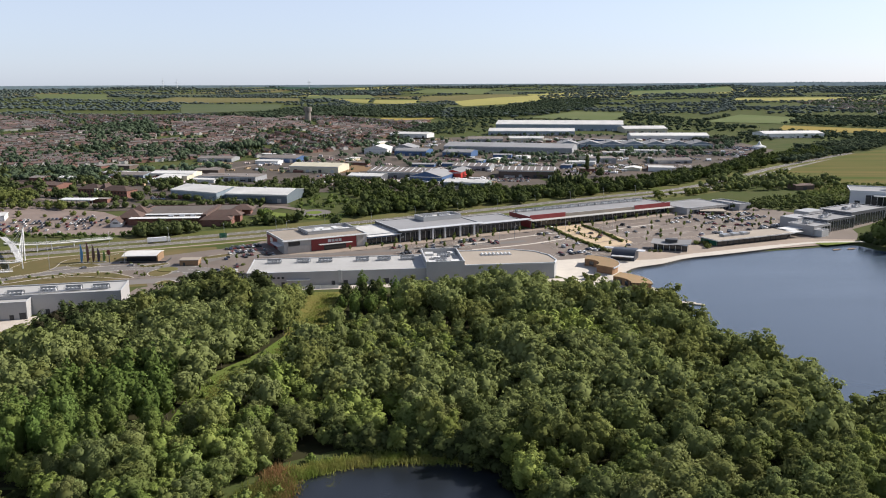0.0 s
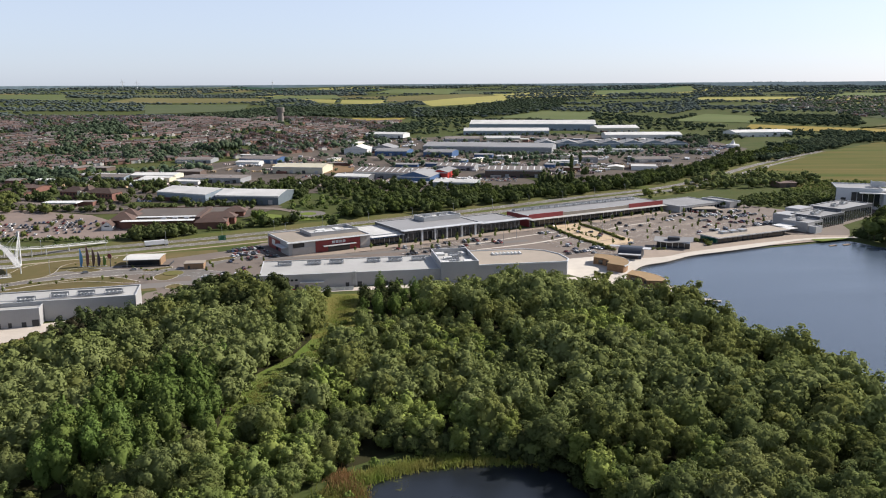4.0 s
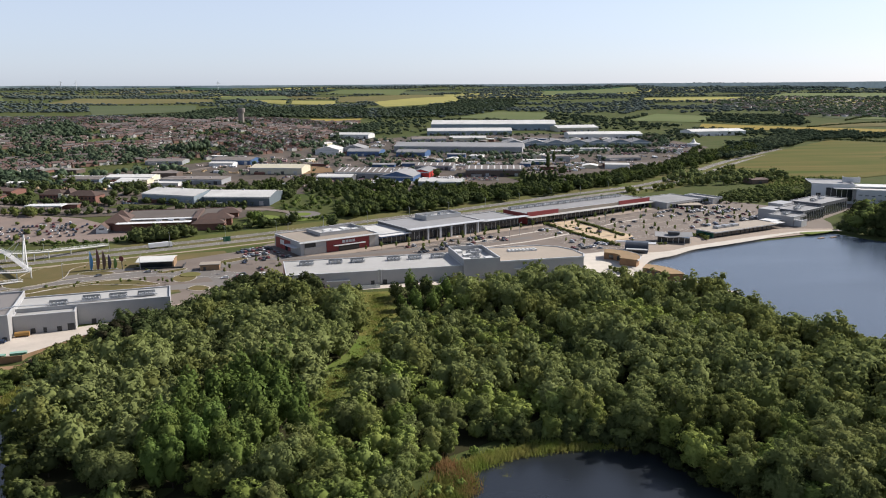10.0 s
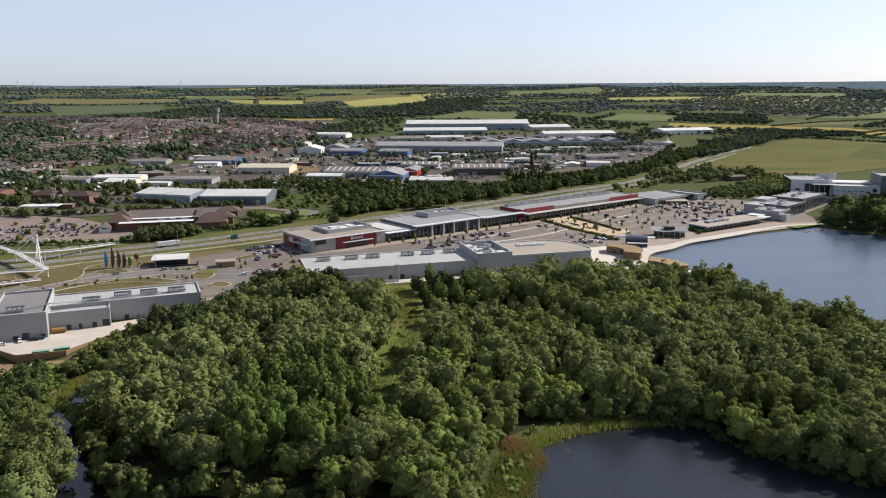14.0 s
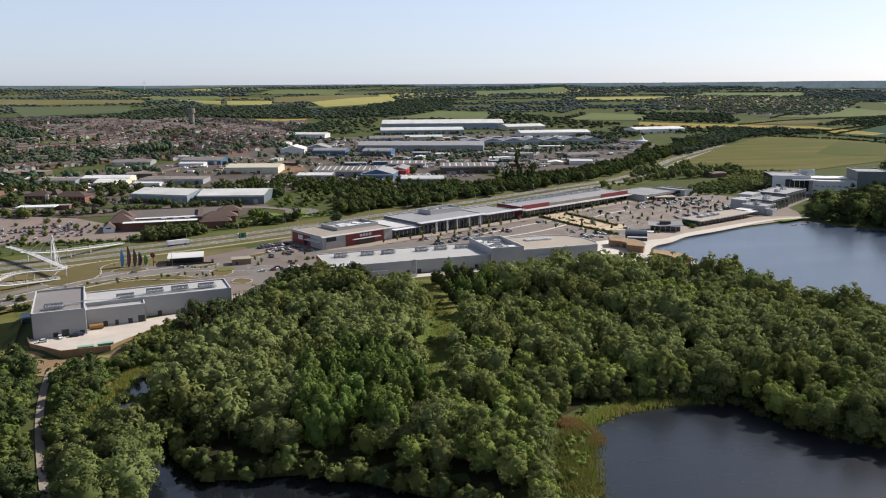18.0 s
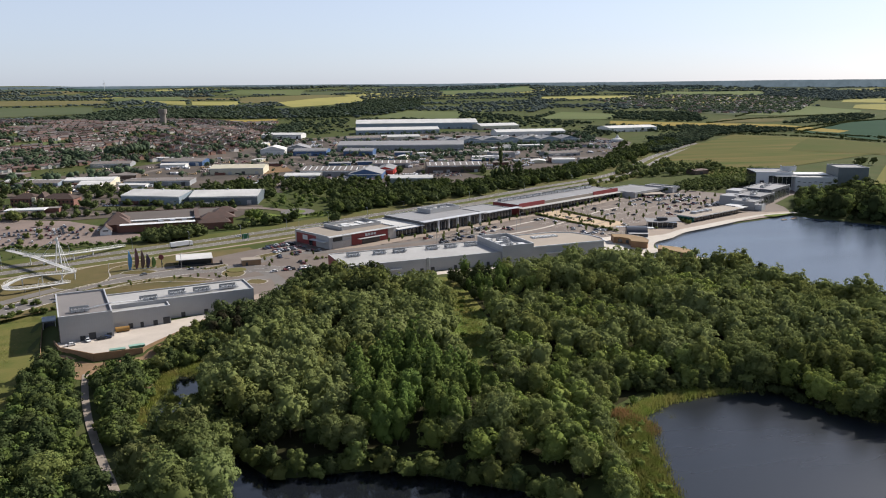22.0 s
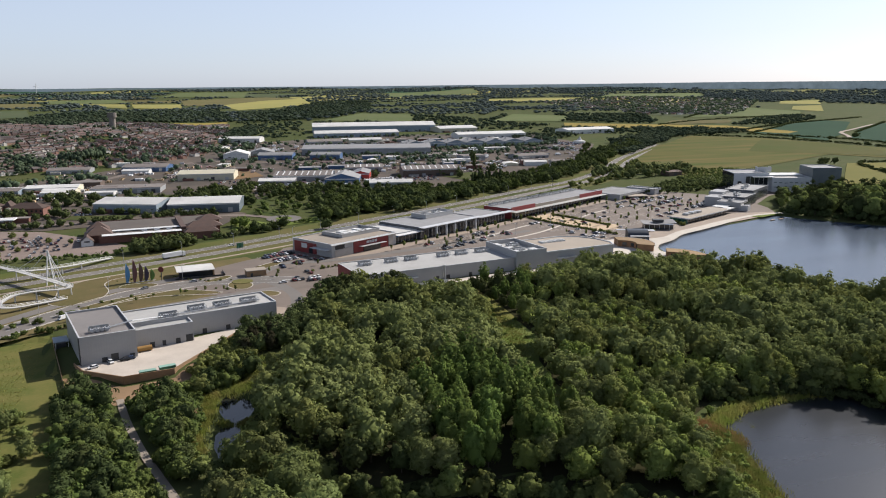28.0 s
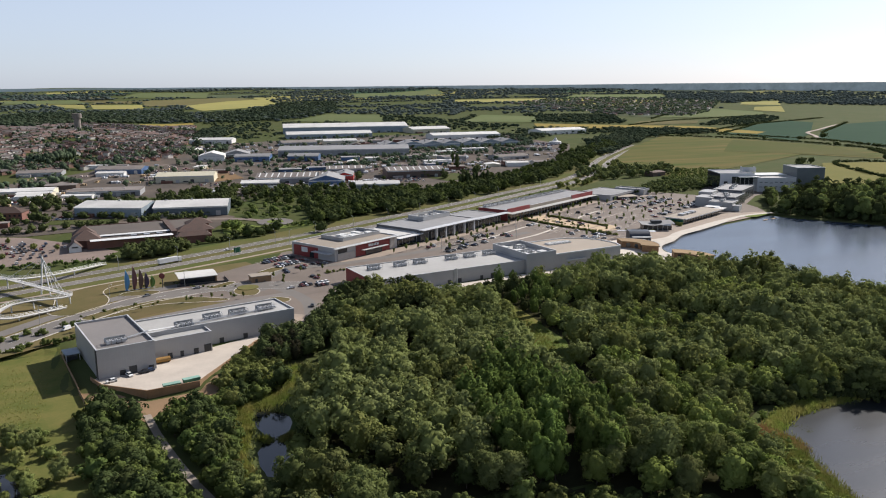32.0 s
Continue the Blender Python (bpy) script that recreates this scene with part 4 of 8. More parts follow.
for k in range(6):
    part("mullion", boxes((12 + 4.5 * k, 12.3 + 4.5 * k, -0.5, -0.31, 5, 17)), PALEWALL, cine)
part("balcony_canopy", boxes((18, 40, -7, -0.6, 16.6, 17.2)), WHITE, cine)
flat_block(cine, 36.2, 76, -9, 40, 16.5, PALEWALL, WHITEROOF, 0.6)
for k in range(14):
    part("window_strip", boxes((38 + (k % 7) * 5.3, 41 + (k % 7) * 5.3, -9.2, -9.02, 11.5 - 4.5 * (k // 7) - 0.4 * (k % 3), 12.3 - 4.5 * (k // 7) - 0.4 * (k % 3))), SLATE, cine)
flat_block(cine, 76.2, 105, -9, 26, 26.5, SLATE, GREYROOF, 0.6)
part("roof_screen", boxes((30, 44, 18, 18.4, 20, 25), (30, 30.4, 18.4, 26, 20, 25), (43.6, 44, 18.4, 26, 20, 25)), CAPPING, cine)
part("white_roof_panel", boxes((38, 74, 10, 30, 16.6, 17.6)), WHITE, cine)
roof_plant(*at(BO, BR, 40, 20), 20.7, BR)

# pipes, ladders and small fittings on the retail blocks
bm = bmesh.new()
for dv in (0, 0.7):
    rod(bm, (*at(WO, WR, 12, 10 + dv), 11.7), (*at(WO, WR, 23, 13 + dv), 12.4), 0.22, 6)
    rod(bm, (*at(WO, WR, 23, 13 + dv), 12.4), (*at(WO, WR, 40, 20 + dv), 10.2), 0.22, 6)
    rod(bm, (*at(WO, WR, 40, 20 + dv), 10.2), (*at(WO, WR, 84, 24 + dv), 10.2), 0.22, 6)
tagged(part("roof_pipe", bm, STEEL), "grey pipe run across the retail roof", "pipe")
part("wall_duct", boxes((51, 52.2, -0.5, -0.02, 1.5, 8.6)), STEEL, mid)
part("wall_ladder", boxes((52.6, 53.1, -0.7, -0.02, 0, 8.8)), WHITE, mid)
part("side_canopy", boxes((22, 35, -1.6, -0.02, 3.4, 3.7)), WHITE, mid)
part("side_canopy", boxes((132, 146, -2.8, -1.02, 4.4, 4.8)), WHITE, mid)
for k in range(4):
    part("high_window", boxes((12 + 2.4 * k, 13.4 + 2.4 * k, -0.12, -0.02, 4.4, 5.4)), GLASS, mid)
for k in range(4):
    part("sign_bar", boxes((29 + 2.6 * k, 31 + 2.6 * k, -0.5, -0.27, 5.4, 7.2)), CAPPING, ms)
part("stone_pier", boxes((0.3, 16, -0.45, -0.02, 0, 4.8)), mat("stone_cladding", (0.42, 0.39, 0.35), (0.36, 0.33, 0.3), 0.8, scale=0.3), ms)
part("stone_pier", boxes((50.4, 54.8, -0.45, -0.02, 0, 8.4)), MATS["stone_cladding"], ms)
part("side_canopy", boxes((-6.5, -2.45, 1, 18, 5.2, 5.6)), CAPPING, ms)
part("side_window", boxes((-2.45, -2.27, 26, 32, 3.4, 6.6)), WHITE, ms)
hoard = thing("site_hoarding", "red and white boarded hoarding behind the shops", "hoarding", pose(-108, 421, 0, 0, 0, 6.5))
for k in range(20):
    part("board", boxes((k * 2.5, k * 2.5 + 2.4, 0, 0.1, 0, 2)), RED if k < 9 else WHITE, hoard)


# ---- trees ----
ICO = bmesh.new()
bmesh.ops.create_icosphere(ICO, subdivisions=1, radius=1)
ICO_V, ICO_F = np.array([v.co[:] for v in ICO.verts]), np.array([[v.index for v in f.verts] for f in ICO.faces])
ICO.free()


ICO = bmesh.new()
bmesh.ops.create_icosphere(ICO, subdivisions=2, radius=1)
DOME_V, DOME_F = np.array([v.co[:] for v in ICO.verts]), np.array([[v.index for v in f.verts] for f in ICO.faces])
ICO.free()


def unit(v):
    return v / np.maximum(np.linalg.norm(v, axis=-1, keepdims=True), 1e-9)


def crown(rng, radius, base, top, lobes, leaves, size, cores=10, tall=1.0):
    """Leaf sprays over lobes that crowd an uneven dome, with a dense inside: verts, quads, triangles, soft normals."""
    zc = base + (top - base) * 0.45
    up, down = top - zc, zc - base
    k = np.arange(lobes) + 0.5
    zd, az = 1 - 1.6 * k / lobes, k * 2.39996 + rng.uniform(0, 6.28)
    d0 = unit(np.stack([np.sqrt(1 - zd ** 2) * np.cos(az), np.sqrt(1 - zd ** 2) * np.sin(az), zd], 1) + rng.normal(size=(lobes, 3)) * 0.15)
    wob = 1 + 0.15 * np.sin(2 * az + rng.uniform(0, 6)) + 0.10 * np.sin(3 * az + rng.uniform(0, 6)) + rng.normal(size=lobes) * 0.09
    r = radius * rng.uniform(0.21, 0.42, lobes) * (24 / max(lobes, 18)) ** 0.3
    reach = np.stack([radius * wob - r * 0.8, radius * wob - r * 0.8, np.where(d0[:, 2] > 0, up * (0.35 + 0.65 * wob) - r * 0.8 * tall, down - r * 0.5)], 1) * np.where(d0[:, 2:] < 0, (0.86, 0.86, 1), 1)
    c = d0 * np.maximum(reach, radius * 0.2) + (0, 0, zc)
    many = leaves * 3
    k = rng.choice(lobes, many, p=r ** 2 / (r ** 2).sum())
    d = unit(rng.normal(size=(many, 3)) + d0[k] * 0.75 + (0, 0, 0.4))
    stretch = np.array((1, 1, 0.86 * tall))
    out = np.where(rng.random(many) < 0.14, rng.uniform(1.1, 1.32, many), rng.uniform(0.86, 1.1, many))
    p = c[k] + d * stretch * (r[k] * out)[:, None]
    depth = (np.linalg.norm((p[:, None] - c[None]) / stretch, axis=2) / r[None]).min(1)
    keep = np.flatnonzero(depth > 0.8)[:leaves]
    p, d = p[keep], d[keep]
    dome = unit((p - (0, 0, zc)) / (radius, radius, (up + down) / 2))
    soft = unit(d * 0.9 + dome * 0.4 + (0, 0, 0.05))
    n = unit(soft + rng.normal(size=d.shape) * 0.36)
    lean = rng.normal(size=n.shape) + (0, 0, 0.35)
    a = unit(lean - n * (n * lean).sum(1, keepdims=True))
    b = np.cross(n, a)
    s = (size * rng.uniform(0.6, 1.25, len(p)))[:, None]
    q = np.stack([p - a * s * 0.56, p - b * s * 0.44 + n * s * 0.12, p + a * s * 0.56, p + b * s * 0.44 + n * s * 0.12], 1).reshape(-1, 3)
    nq = np.repeat(unit(soft * 0.75 + n * 0.4), 4, 0)
    big = np.argsort(-r)[:cores]
    lobe = (ICO_V[None] * stretch * (r[big] * 0.76)[:, None, None] + c[big][:, None]).reshape(-1, 3)
    heart = DOME_V * (radius * 0.66, radius * 0.66, 1) * np.where(DOME_V[:, 2:] > 0, (1, 1, up * 0.70), (1, 1, down * 0.8)) * rng.uniform(0.88, 1.1, (len(DOME_V), 1)) + (0, 0, zc)
    tris = (ICO_F[None] + (np.arange(len(big)) * len(ICO_V))[:, None, None]).reshape(-1, 3) + len(q)
    tris = np.concatenate([tris, DOME_F + len(q) + len(lobe)])
    return np.concatenate([q, lobe, heart]), np.arange(len(q)).reshape(-1, 4), tris, np.concatenate([nq, np.tile(unit(ICO_V), (len(big), 1)), unit(DOME_V)])


def blob_tree(rng, radius, top, leaves=9, blobs=2, fat=1.0):
    """A far tree: a few overlapping rough masses and some loose clumps."""
    V, q, t, N = crown(rng, radius, 0.0, top, 6, leaves, 2.2)
    n = blobs
    c = np.stack([rng.normal(size=n) * radius * 0.35, rng.normal(size=n) * radius * 0.35, rng.uniform(0.35, 0.62, n) * top], 1)
    r = np.stack([radius * rng.uniform(0.55, 0.8, n), radius * rng.uniform(0.55, 0.8, n), top * rng.uniform(0.3, 0.42, n)], 1) * fat
    core = (ICO_V[None] * rng.uniform(0.8, 1.2, (n, len(ICO_V), 1)) * r[:, None] + c[:, None]).reshape(-1, 3)
    tris = (ICO_F[None] + (np.arange(n) * len(ICO_V))[:, None, None]).reshape(-1, 3) + q.size
    return (np.concatenate([V[:q.size], core]), q, tris, np.concatenate([N[:q.size], np.tile(unit(ICO_V), (n, 1))])), trunk_arrays(rng, top, radius * 0.05)


def trunk_arrays(rng, height, r):
    """A tapered trunk with three limbs: verts and quads."""
    V, F = [], []

    def limb(a, b, r0, r1):
        a, b = np.array(a, float), np.array(b, float)
        ax = (b - a) / np.linalg.norm(b - a)
        u = np.cross(ax, (0.3, 0.9, 0.2))
        u /= np.linalg.norm(u)
        w = np.cross(ax, u)
        o = len(V)
        for p, rr in ((a, r0), (b, r1)):
            for k in range(6):
                V.append(p + rr * (u * math.cos(k * math.tau / 6) + w * math.sin(k * math.tau / 6)))
        for k in range(6):
            F.append((o + k, o + (k + 1) % 6, o + 6 + (k + 1) % 6, o + 6 + k))

    fork = height * 0.38
    limb((0, 0, -0.4), (0.1, 0, fork), r, r * 0.7)
    for k in range(3):
        t = k * 2.1 + rng.uniform(0, 1)
        limb((0.1, 0, fork * 0.95), (math.cos(t) * height * 0.2, math.sin(t) * height * 0.2, height * 0.75), r * 0.5, r * 0.15)
    return np.array(V), np.array(F)


def raw_mesh(name, V, quads, tris, material, normals=None):
    """A mesh from arrays; leafy ones carry soft normals, the rest stay flat-faced."""
    me = bpy.data.meshes.new(name)
    nq, nt = len(quads), len(tris)
    me.vertices.add(len(V))
    me.vertices.foreach_set("co", np.ascontiguousarray(V, dtype=np.float32).ravel())
    loops = np.concatenate([np.asarray(quads, int).ravel(), np.asarray(tris, int).ravel()]).astype(np.int32)
    me.loops.add(len(loops))
    me.loops.foreach_set("vertex_index", loops)
    me.polygons.add(nq + nt)
    me.polygons.foreach_set("loop_start", np.concatenate([np.arange(nq) * 4, nq * 4 + np.arange(nt) * 3]).astype(np.int32))
    me.update(calc_edges=True)
    me.validate()
    if normals is None:
        me.shade_flat()
    else:
        me.normals_split_custom_set_from_vertices(normals.tolist())
    me.materials.append(material)
    return me


def species(seed, count, **kw):
    rng = np.random.default_rng(seed)
    return [(crown(rng, **kw), trunk_arrays(rng, kw["top"], kw["radius"] * 0.055)) for _ in range(count)]


# crown templates, by kind of tree (a metre scale of about 1)
KINDS = {
    "willow": (species(1, 7, radius=5.3, base=0.6, top=13.5, lobes=34, leaves=1900, size=0.60, cores=12), WILLOW, "silvery grey-green willow with a rounded crown"),
    "broad": (species(2, 7, radius=4.9, base=0.8, top=13.5, lobes=30, leaves=1800, size=0.60, cores=12), BROAD, "mid-green broadleaf tree with a clumped crown"),
    "deep": (species(3, 4, radius=4.4, base=0.5, top=12.5, lobes=26, leaves=1500, size=0.6, cores=12), DEEP, "dark green bushy tree"),
    "bright": (species(4, 4, radius=4.6, base=0.6, top=11.0, lobes=26, leaves=1500, size=0.58, cores=12), BRIGHT, "bright yellow-green young tree"),
    "upright": (species(8, 5, radius=3.9, base=0.6, top=15.5, lobes=24, leaves=1700, size=0.62, cores=12, tall=1.7), FRESH, "upright fresh-green tree with a pointed crown"),
    "copper": (species(17, 3, radius=4.4, base=0.5, top=12.5, lobes=26, leaves=1500, size=0.6, cores=12), COPPER, "very dark copper-brown tree"),
    "poplar": (species(5, 2, radius=2.6, base=1.0, top=15, lobes=12, leaves=480, size=0.9, tall=1.6), DEEP, "tall narrow dark poplar"),
    "sapling": (species(7, 3, radius=1.1, base=1.4, top=5.2, lobes=6, leaves=110, size=0.55, cores=4), BROAD, "slim young tree in a paved bed"),
    "bush": (species(9, 5, radius=2.6, base=-0.2, top=3.8, lobes=11, leaves=420, size=0.5, cores=6), HEDGE, "dense dark green bush beside the footpath"),
    "shrub": (species(6, 5, radius=2.6, base=-0.2, top=3.8, lobes=9, leaves=280, size=0.62, cores=6), BROAD, "low green shrub with dense foliage"),
}
MEDIUM = {"willow": species(11, 5, radius=5.3, base=0.8, top=13.5, lobes=26, leaves=520, size=1.0, cores=6), "broad": species(12, 5, radius=4.9, base=0.8, top=13.5, lobes=24, leaves=500, size=1.0, cores=6),
          "deep": species(13, 3, radius=4.6, base=0.6, top=11.5, lobes=18, leaves=440, size=0.95, cores=5), "bright": species(14, 3, radius=4.6, base=0.6, top=10.5, lobes=18, leaves=440, size=0.95, cores=5),
          "upright": species(16, 3, radius=3.9, base=0.6, top=15, lobes=20, leaves=480, size=1.0, cores=5, tall=1.7)}
LOWBROAD = species(15, 4, radius=4.8, base=1.0, top=13, lobes=10, leaves=380, size=1.1, cores=6)
FAR = {k: species(20 + i, 3, radius=KW[0], base=0.0, top=KW[1], lobes=11, leaves=170, size=1.1, cores=9) for i, (k, KW) in enumerate({"far": (5.0, 8.6), "farpoplar": (2.4, 16)}.items())}
TREE_MESH = {}
WORD = {"shrub": "shrub", "bush": "shrub", "sapling": "sapling"}


def tree(kind, x, y, scale, turn, sq=1.0):
    """One tree: trunk and crown on shared meshes."""
    shapes, leafmat, label = KINDS[kind]
    k = int(turn * 7) % len(shapes)
    key = (kind, k)
    if key not in TREE_MESH:
        (V, q, t, N), (tv, tf) = shapes[k]
        TREE_MESH[key] = raw_mesh("crown", V, q, t, leafmat, N), raw_mesh("trunk", tv, tf, np.zeros((0, 3), int), BARK)
    z = gz(x, y)
    ob = thing(WORD.get(kind, "tree"), label, WORD.get(kind, "tree"), Matrix.LocRotScale((x, y, z), Euler((0, 0, turn)), (scale, scale, scale * sq)), "young trees of the car park" if kind == "sapling" else "trees of the lakeside wood")
    for nm, m in zip(("crown", "trunk"), TREE_MESH[key]):
        o = new(nm, m)
        o.parent = ob
    return ob


def joined(name, rows, shapes, material, label, category="trees", trunk=True):
    """Many trees past counting, as one stretch of stuff. rows: x, y, scale, turn, squash."""
    if not rows:
        return
    R = np.array([r[:5] for r in rows], float)
    Z = ground_z(R[:, 0], R[:, 1])
    VV, NN, QQ, TT, TV, TQ, off, toff = [], [], [], [], [], [], 0, 0
    for (x, y, s, a, sq), z in zip(R, Z):
        (V, q, t, N), (tv, tf) = shapes[int(a * 7) % len(shapes)]
        c, sn = math.cos(a), math.sin(a)
        M = np.array([[c * s, sn * s, 0], [-sn * s, c * s, 0], [0, 0, s * sq]])
        VV.append(V @ M + (x, y, z))
        NN.append(N @ np.array([[c, sn, 0], [-sn, c, 0], [0, 0, 1]]))
        QQ.append(q + off)
        TT.append(t + off)
        off += len(V)
        if trunk:
            TV.append(tv @ M + (x, y, z))
            TQ.append(tf + toff)
            toff += len(tv)
    ob = tagged(new(name, raw_mesh(name, np.concatenate(VV), np.concatenate(QQ), np.concatenate(TT), material, np.concatenate(NN))), label, category, kind="stuff")
    if trunk:
        t = new("trunks", raw_mesh("trunks", np.concatenate(TV), np.concatenate(TQ), np.zeros((0, 3), int), BARK))
        t.parent = ob
    return ob


# the lakeside wood
WOOD = [(-163, 211), (-171, 226), (-178, 246), (-185, 262), (-177, 288), (-165, 310), (-158, 330), (-152, 360), (-138, 392), (-126, 412), (-60, 410), (20, 420), (66, 432), (84, 424), (104, 410), (116, 400), (118, 340), (122, 300), (134, 262), (160, 222), (205, 170), (260, 120), (60, 120), (40, 170), (24, 192), (18, 211), (0, 221), (-30, 228), (-58, 212), (-71, 184), (-82, 168), (-100, 184), (-132, 204), (-154, 207)]
RIDE_GRASS = [(-69, 416), (-56, 416), (-54, 385), (-57, 352), (-60, 322), (-68, 303), (-74, 292), (-80, 268), (-81, 240), (-88, 236), (-89, 268), (-88, 290), (-80, 304), (-73, 318), (-71, 336), (-68, 352), (-68, 385)]
RIDE = [(-58, 415), (-62, 370), (-64, 336), (-74, 300), (-84, 262), (-86, 236)]
patch("ride_grass", [(-72, 340), (-54, 345), (-56, 318), (-64, 300), (-70, 288), (-76, 262), (-77, 234), (-92, 232), (-93, 268), (-92, 292), (-84, 306), (-77, 320)], LUSH, "bright grassy ride through the wood", 0.06, 8)
patch("ride_grass", [(-73, 418), (-50, 418), (-49, 385), (-53, 345), (-72, 340), (-73, 385)], mat("ride_meadow", (0.20, 0.165, 0.055), (0.105, 0.135, 0.032), 0.95, scale=0.11, fine=0.7, bump=0.5, bumpscale=3, spec=0.03), "dry yellow-green end of the ride by the shops", 0.06, 8)
patch("woodland_floor", WOOD, LITTER, "dark leaf litter under the wood", 0.03, 6, drape=True)
rng = np.random.default_rng(11)
step = 8.3
gx, gy = np.meshgrid(np.arange(-240, 280, step), np.arange(110, 440, step))
gx, gy = gx + rng.uniform(-3.2, 3.2, gx.shape) + (np.arange(gx.shape[0]) % 2)[:, None] * step / 2, gy + rng.uniform(-3.2, 3.2, gy.shape)
gx, gy = gx.ravel(), gy.ravel()
inside = (signed(WOOD, gx, gy) < -1) & (signed(RIDE_GRASS, gx, gy) > 2.0)
gx, gy = gx[inside], gy[inside]
order = np.argsort(gy + 0.25 * np.abs(gx + 40))
gx, gy = gx[order], gy[order]
within = lambda *pts: signed(pts, gx, gy) < 0
UPRIGHT = within((-128, 272), (-104, 282), (-92, 262), (-90, 226), (-104, 206), (-134, 204), (-140, 232)) | within((-112, 300), (-96, 300), (-94, 284), (-112, 284))
CORNER = within((-138, 392), (-128, 414), (-96, 414), (-88, 384), (-100, 362), (-112, 368), (-124, 380))
EDGE_DARK = within((-56, 342), (-54, 414), (-22, 414), (-26, 372), (-40, 352))
LOW = [(-52, 320), (-46, 286), (-20, 276), (8, 286), (22, 308), (10, 340), (-10, 358), (-46, 362)]
LOWZONE = within(*LOW)
PONDSIDE = within((-90, 284), (-50, 282), (-32, 236), (-56, 208), (-70, 184), (-84, 172), (-98, 190), (-86, 236))
BYRIDE = signed(RIDE_GRASS, gx, gy) < 7
EAST = gx > -20
rows = {k: [] for k in MEDIUM}
made = 0
for n in range(len(gx)):
    x, y = gx[n], gy[n]
    v = noise.noise((x / 38, y / 38, 3.1)) + rng.normal() * 0.2 - 0.04 * EAST[n]
    w = noise.noise((x / 60, y / 60, 9.7)) + rng.normal() * 0.15
    big = noise.noise((x / 26, y / 26, 5.5))
    kind = "willow" if v > -0.14 else "broad" if w > -0.22 - 0.2 * EAST[n] else "deep"
    if w > 0.40 - 0.14 * EAST[n]:
        kind = "bright"
    s, turn, sq = rng.uniform(0.82, 1.22) * (1 + 0.35 * big), rng.uniform(0, 6.28), rng.uniform(0.85, 1.12)
    if PONDSIDE[n]:
        kind, s = ("bright", "broad", "willow", "bright")[n % 4], s * 0.92
    if UPRIGHT[n]:
        kind, s, sq = "upright", rng.uniform(0.85, 1.15), rng.uniform(0.95, 1.15)
    if CORNER[n]:
        kind, s, sq = ("deep", "broad")[n % 3 == 0], rng.uniform(1.15, 1.35), 1.05
    elif EDGE_DARK[n]:
        kind, s, sq = ("deep", "upright")[n % 3 == 0], rng.uniform(0.6, 0.85), 1.1
    elif y > 392:
        s *= 0.8
    if x > 55 and y > 375:
        s *= 0.62
    if x > 96 and y > 372 or y < 128:
        continue
    if LOWZONE[n]:
        s *= 0.52
    elif BYRIDE[n]:
        s *= 0.85
    if made < 290:
        tree(kind, float(x), float(y), float(s), float(turn), float(sq))
        made += 1
    else:
        rows[kind].append((x, y, s, turn, sq))
for k, name, word in (("willow", "willow_wood", "silvery willow"), ("broad", "broadleaf_wood", "green broadleaf"), ("deep", "dark_wood", "dark green"), ("bright", "young_wood", "bright green"), ("upright", "upright_wood", "upright fresh-green")):
    joined(name, rows[k], MEDIUM[k], KINDS[k][1], "dense %s crowns of the lakeside wood" % word)


def fill(poly, step, seed, lo, hi, keep=1.0, avoid=None):
    """Scattered places inside an outline: rows for joined()."""
    rng = np.random.default_rng(seed)
    P = np.array(poly)
    gx, gy = np.meshgrid(np.arange(P[:, 0].min(), P[:, 0].max(), step), np.arange(P[:, 1].min(), P[:, 1].max(), step))
    gx, gy = gx.ravel() + rng.uniform(-0.45, 0.45, gx.size) * step, gy.ravel() + rng.uniform(-0.45, 0.45, gx.size) * step
    ok = (signed(poly, gx, gy) < 0) & (rng.random(gx.size) < keep)
    if avoid is not None:
        ok &= avoid(gx, gy)
    return [(x, y, rng.uniform(lo, hi), rng.uniform(0, 6.28), rng.uniform(0.85, 1.15)) for x, y in zip(gx[ok], gy[ok])]


def along(pts, step, seed, lo, hi, width=0.0, sq=1.0):
    rng = np.random.default_rng(seed)
    return [(x + rng.normal() * width, y + rng.normal() * width, rng.uniform(lo, hi), rng.uniform(0, 6.28), sq * rng.uniform(0.85, 1.15)) for x, y in resample(pts, step)]


# scrub by the footpath and round the yard
PATH = [(-232, 312), (-229, 290), (-224, 264), (-219, 244), (-213, 222), (-200, 178)]
SCRUB = [(-254, 318), (-242, 326), (-236, 300), (-206, 318), (-178, 322), (-192, 304), (-206, 300), (-212, 262), (-208, 225), (-194, 160), (-244, 150), (-245, 240), (-250, 280)]
off_path = lambda X, Y: (near_line(PATH, X, Y) > 4.2) & (signed(CHANNEL_EDGE, X, Y) > 1)
scrub = fill(SCRUB, 4.4, 31, 0.8, 1.5, 0.9, off_path)
for r in scrub[::3]:
    tree("bush", *r[:2], r[2] * 1.3, *r[3:])
for x, y, s, a in ((-181, 286, 0.95, 0.7), (-176, 299, 1.0, 1.9), (-184, 272, 0.9, 2.7), (-183, 213, 1.35, 0.3), (-188, 201, 1.4, 1.1), (-191, 225, 1.3, 2.0), (-196, 236, 1.0, 3.6), (-182, 184, 1.4, 3.1), (-194, 190, 1.3, 4.0), (-201, 206, 1.2, 5.0), (-190, 176, 1.3, 0.9)):
    tree("willow", x, y, s, a)
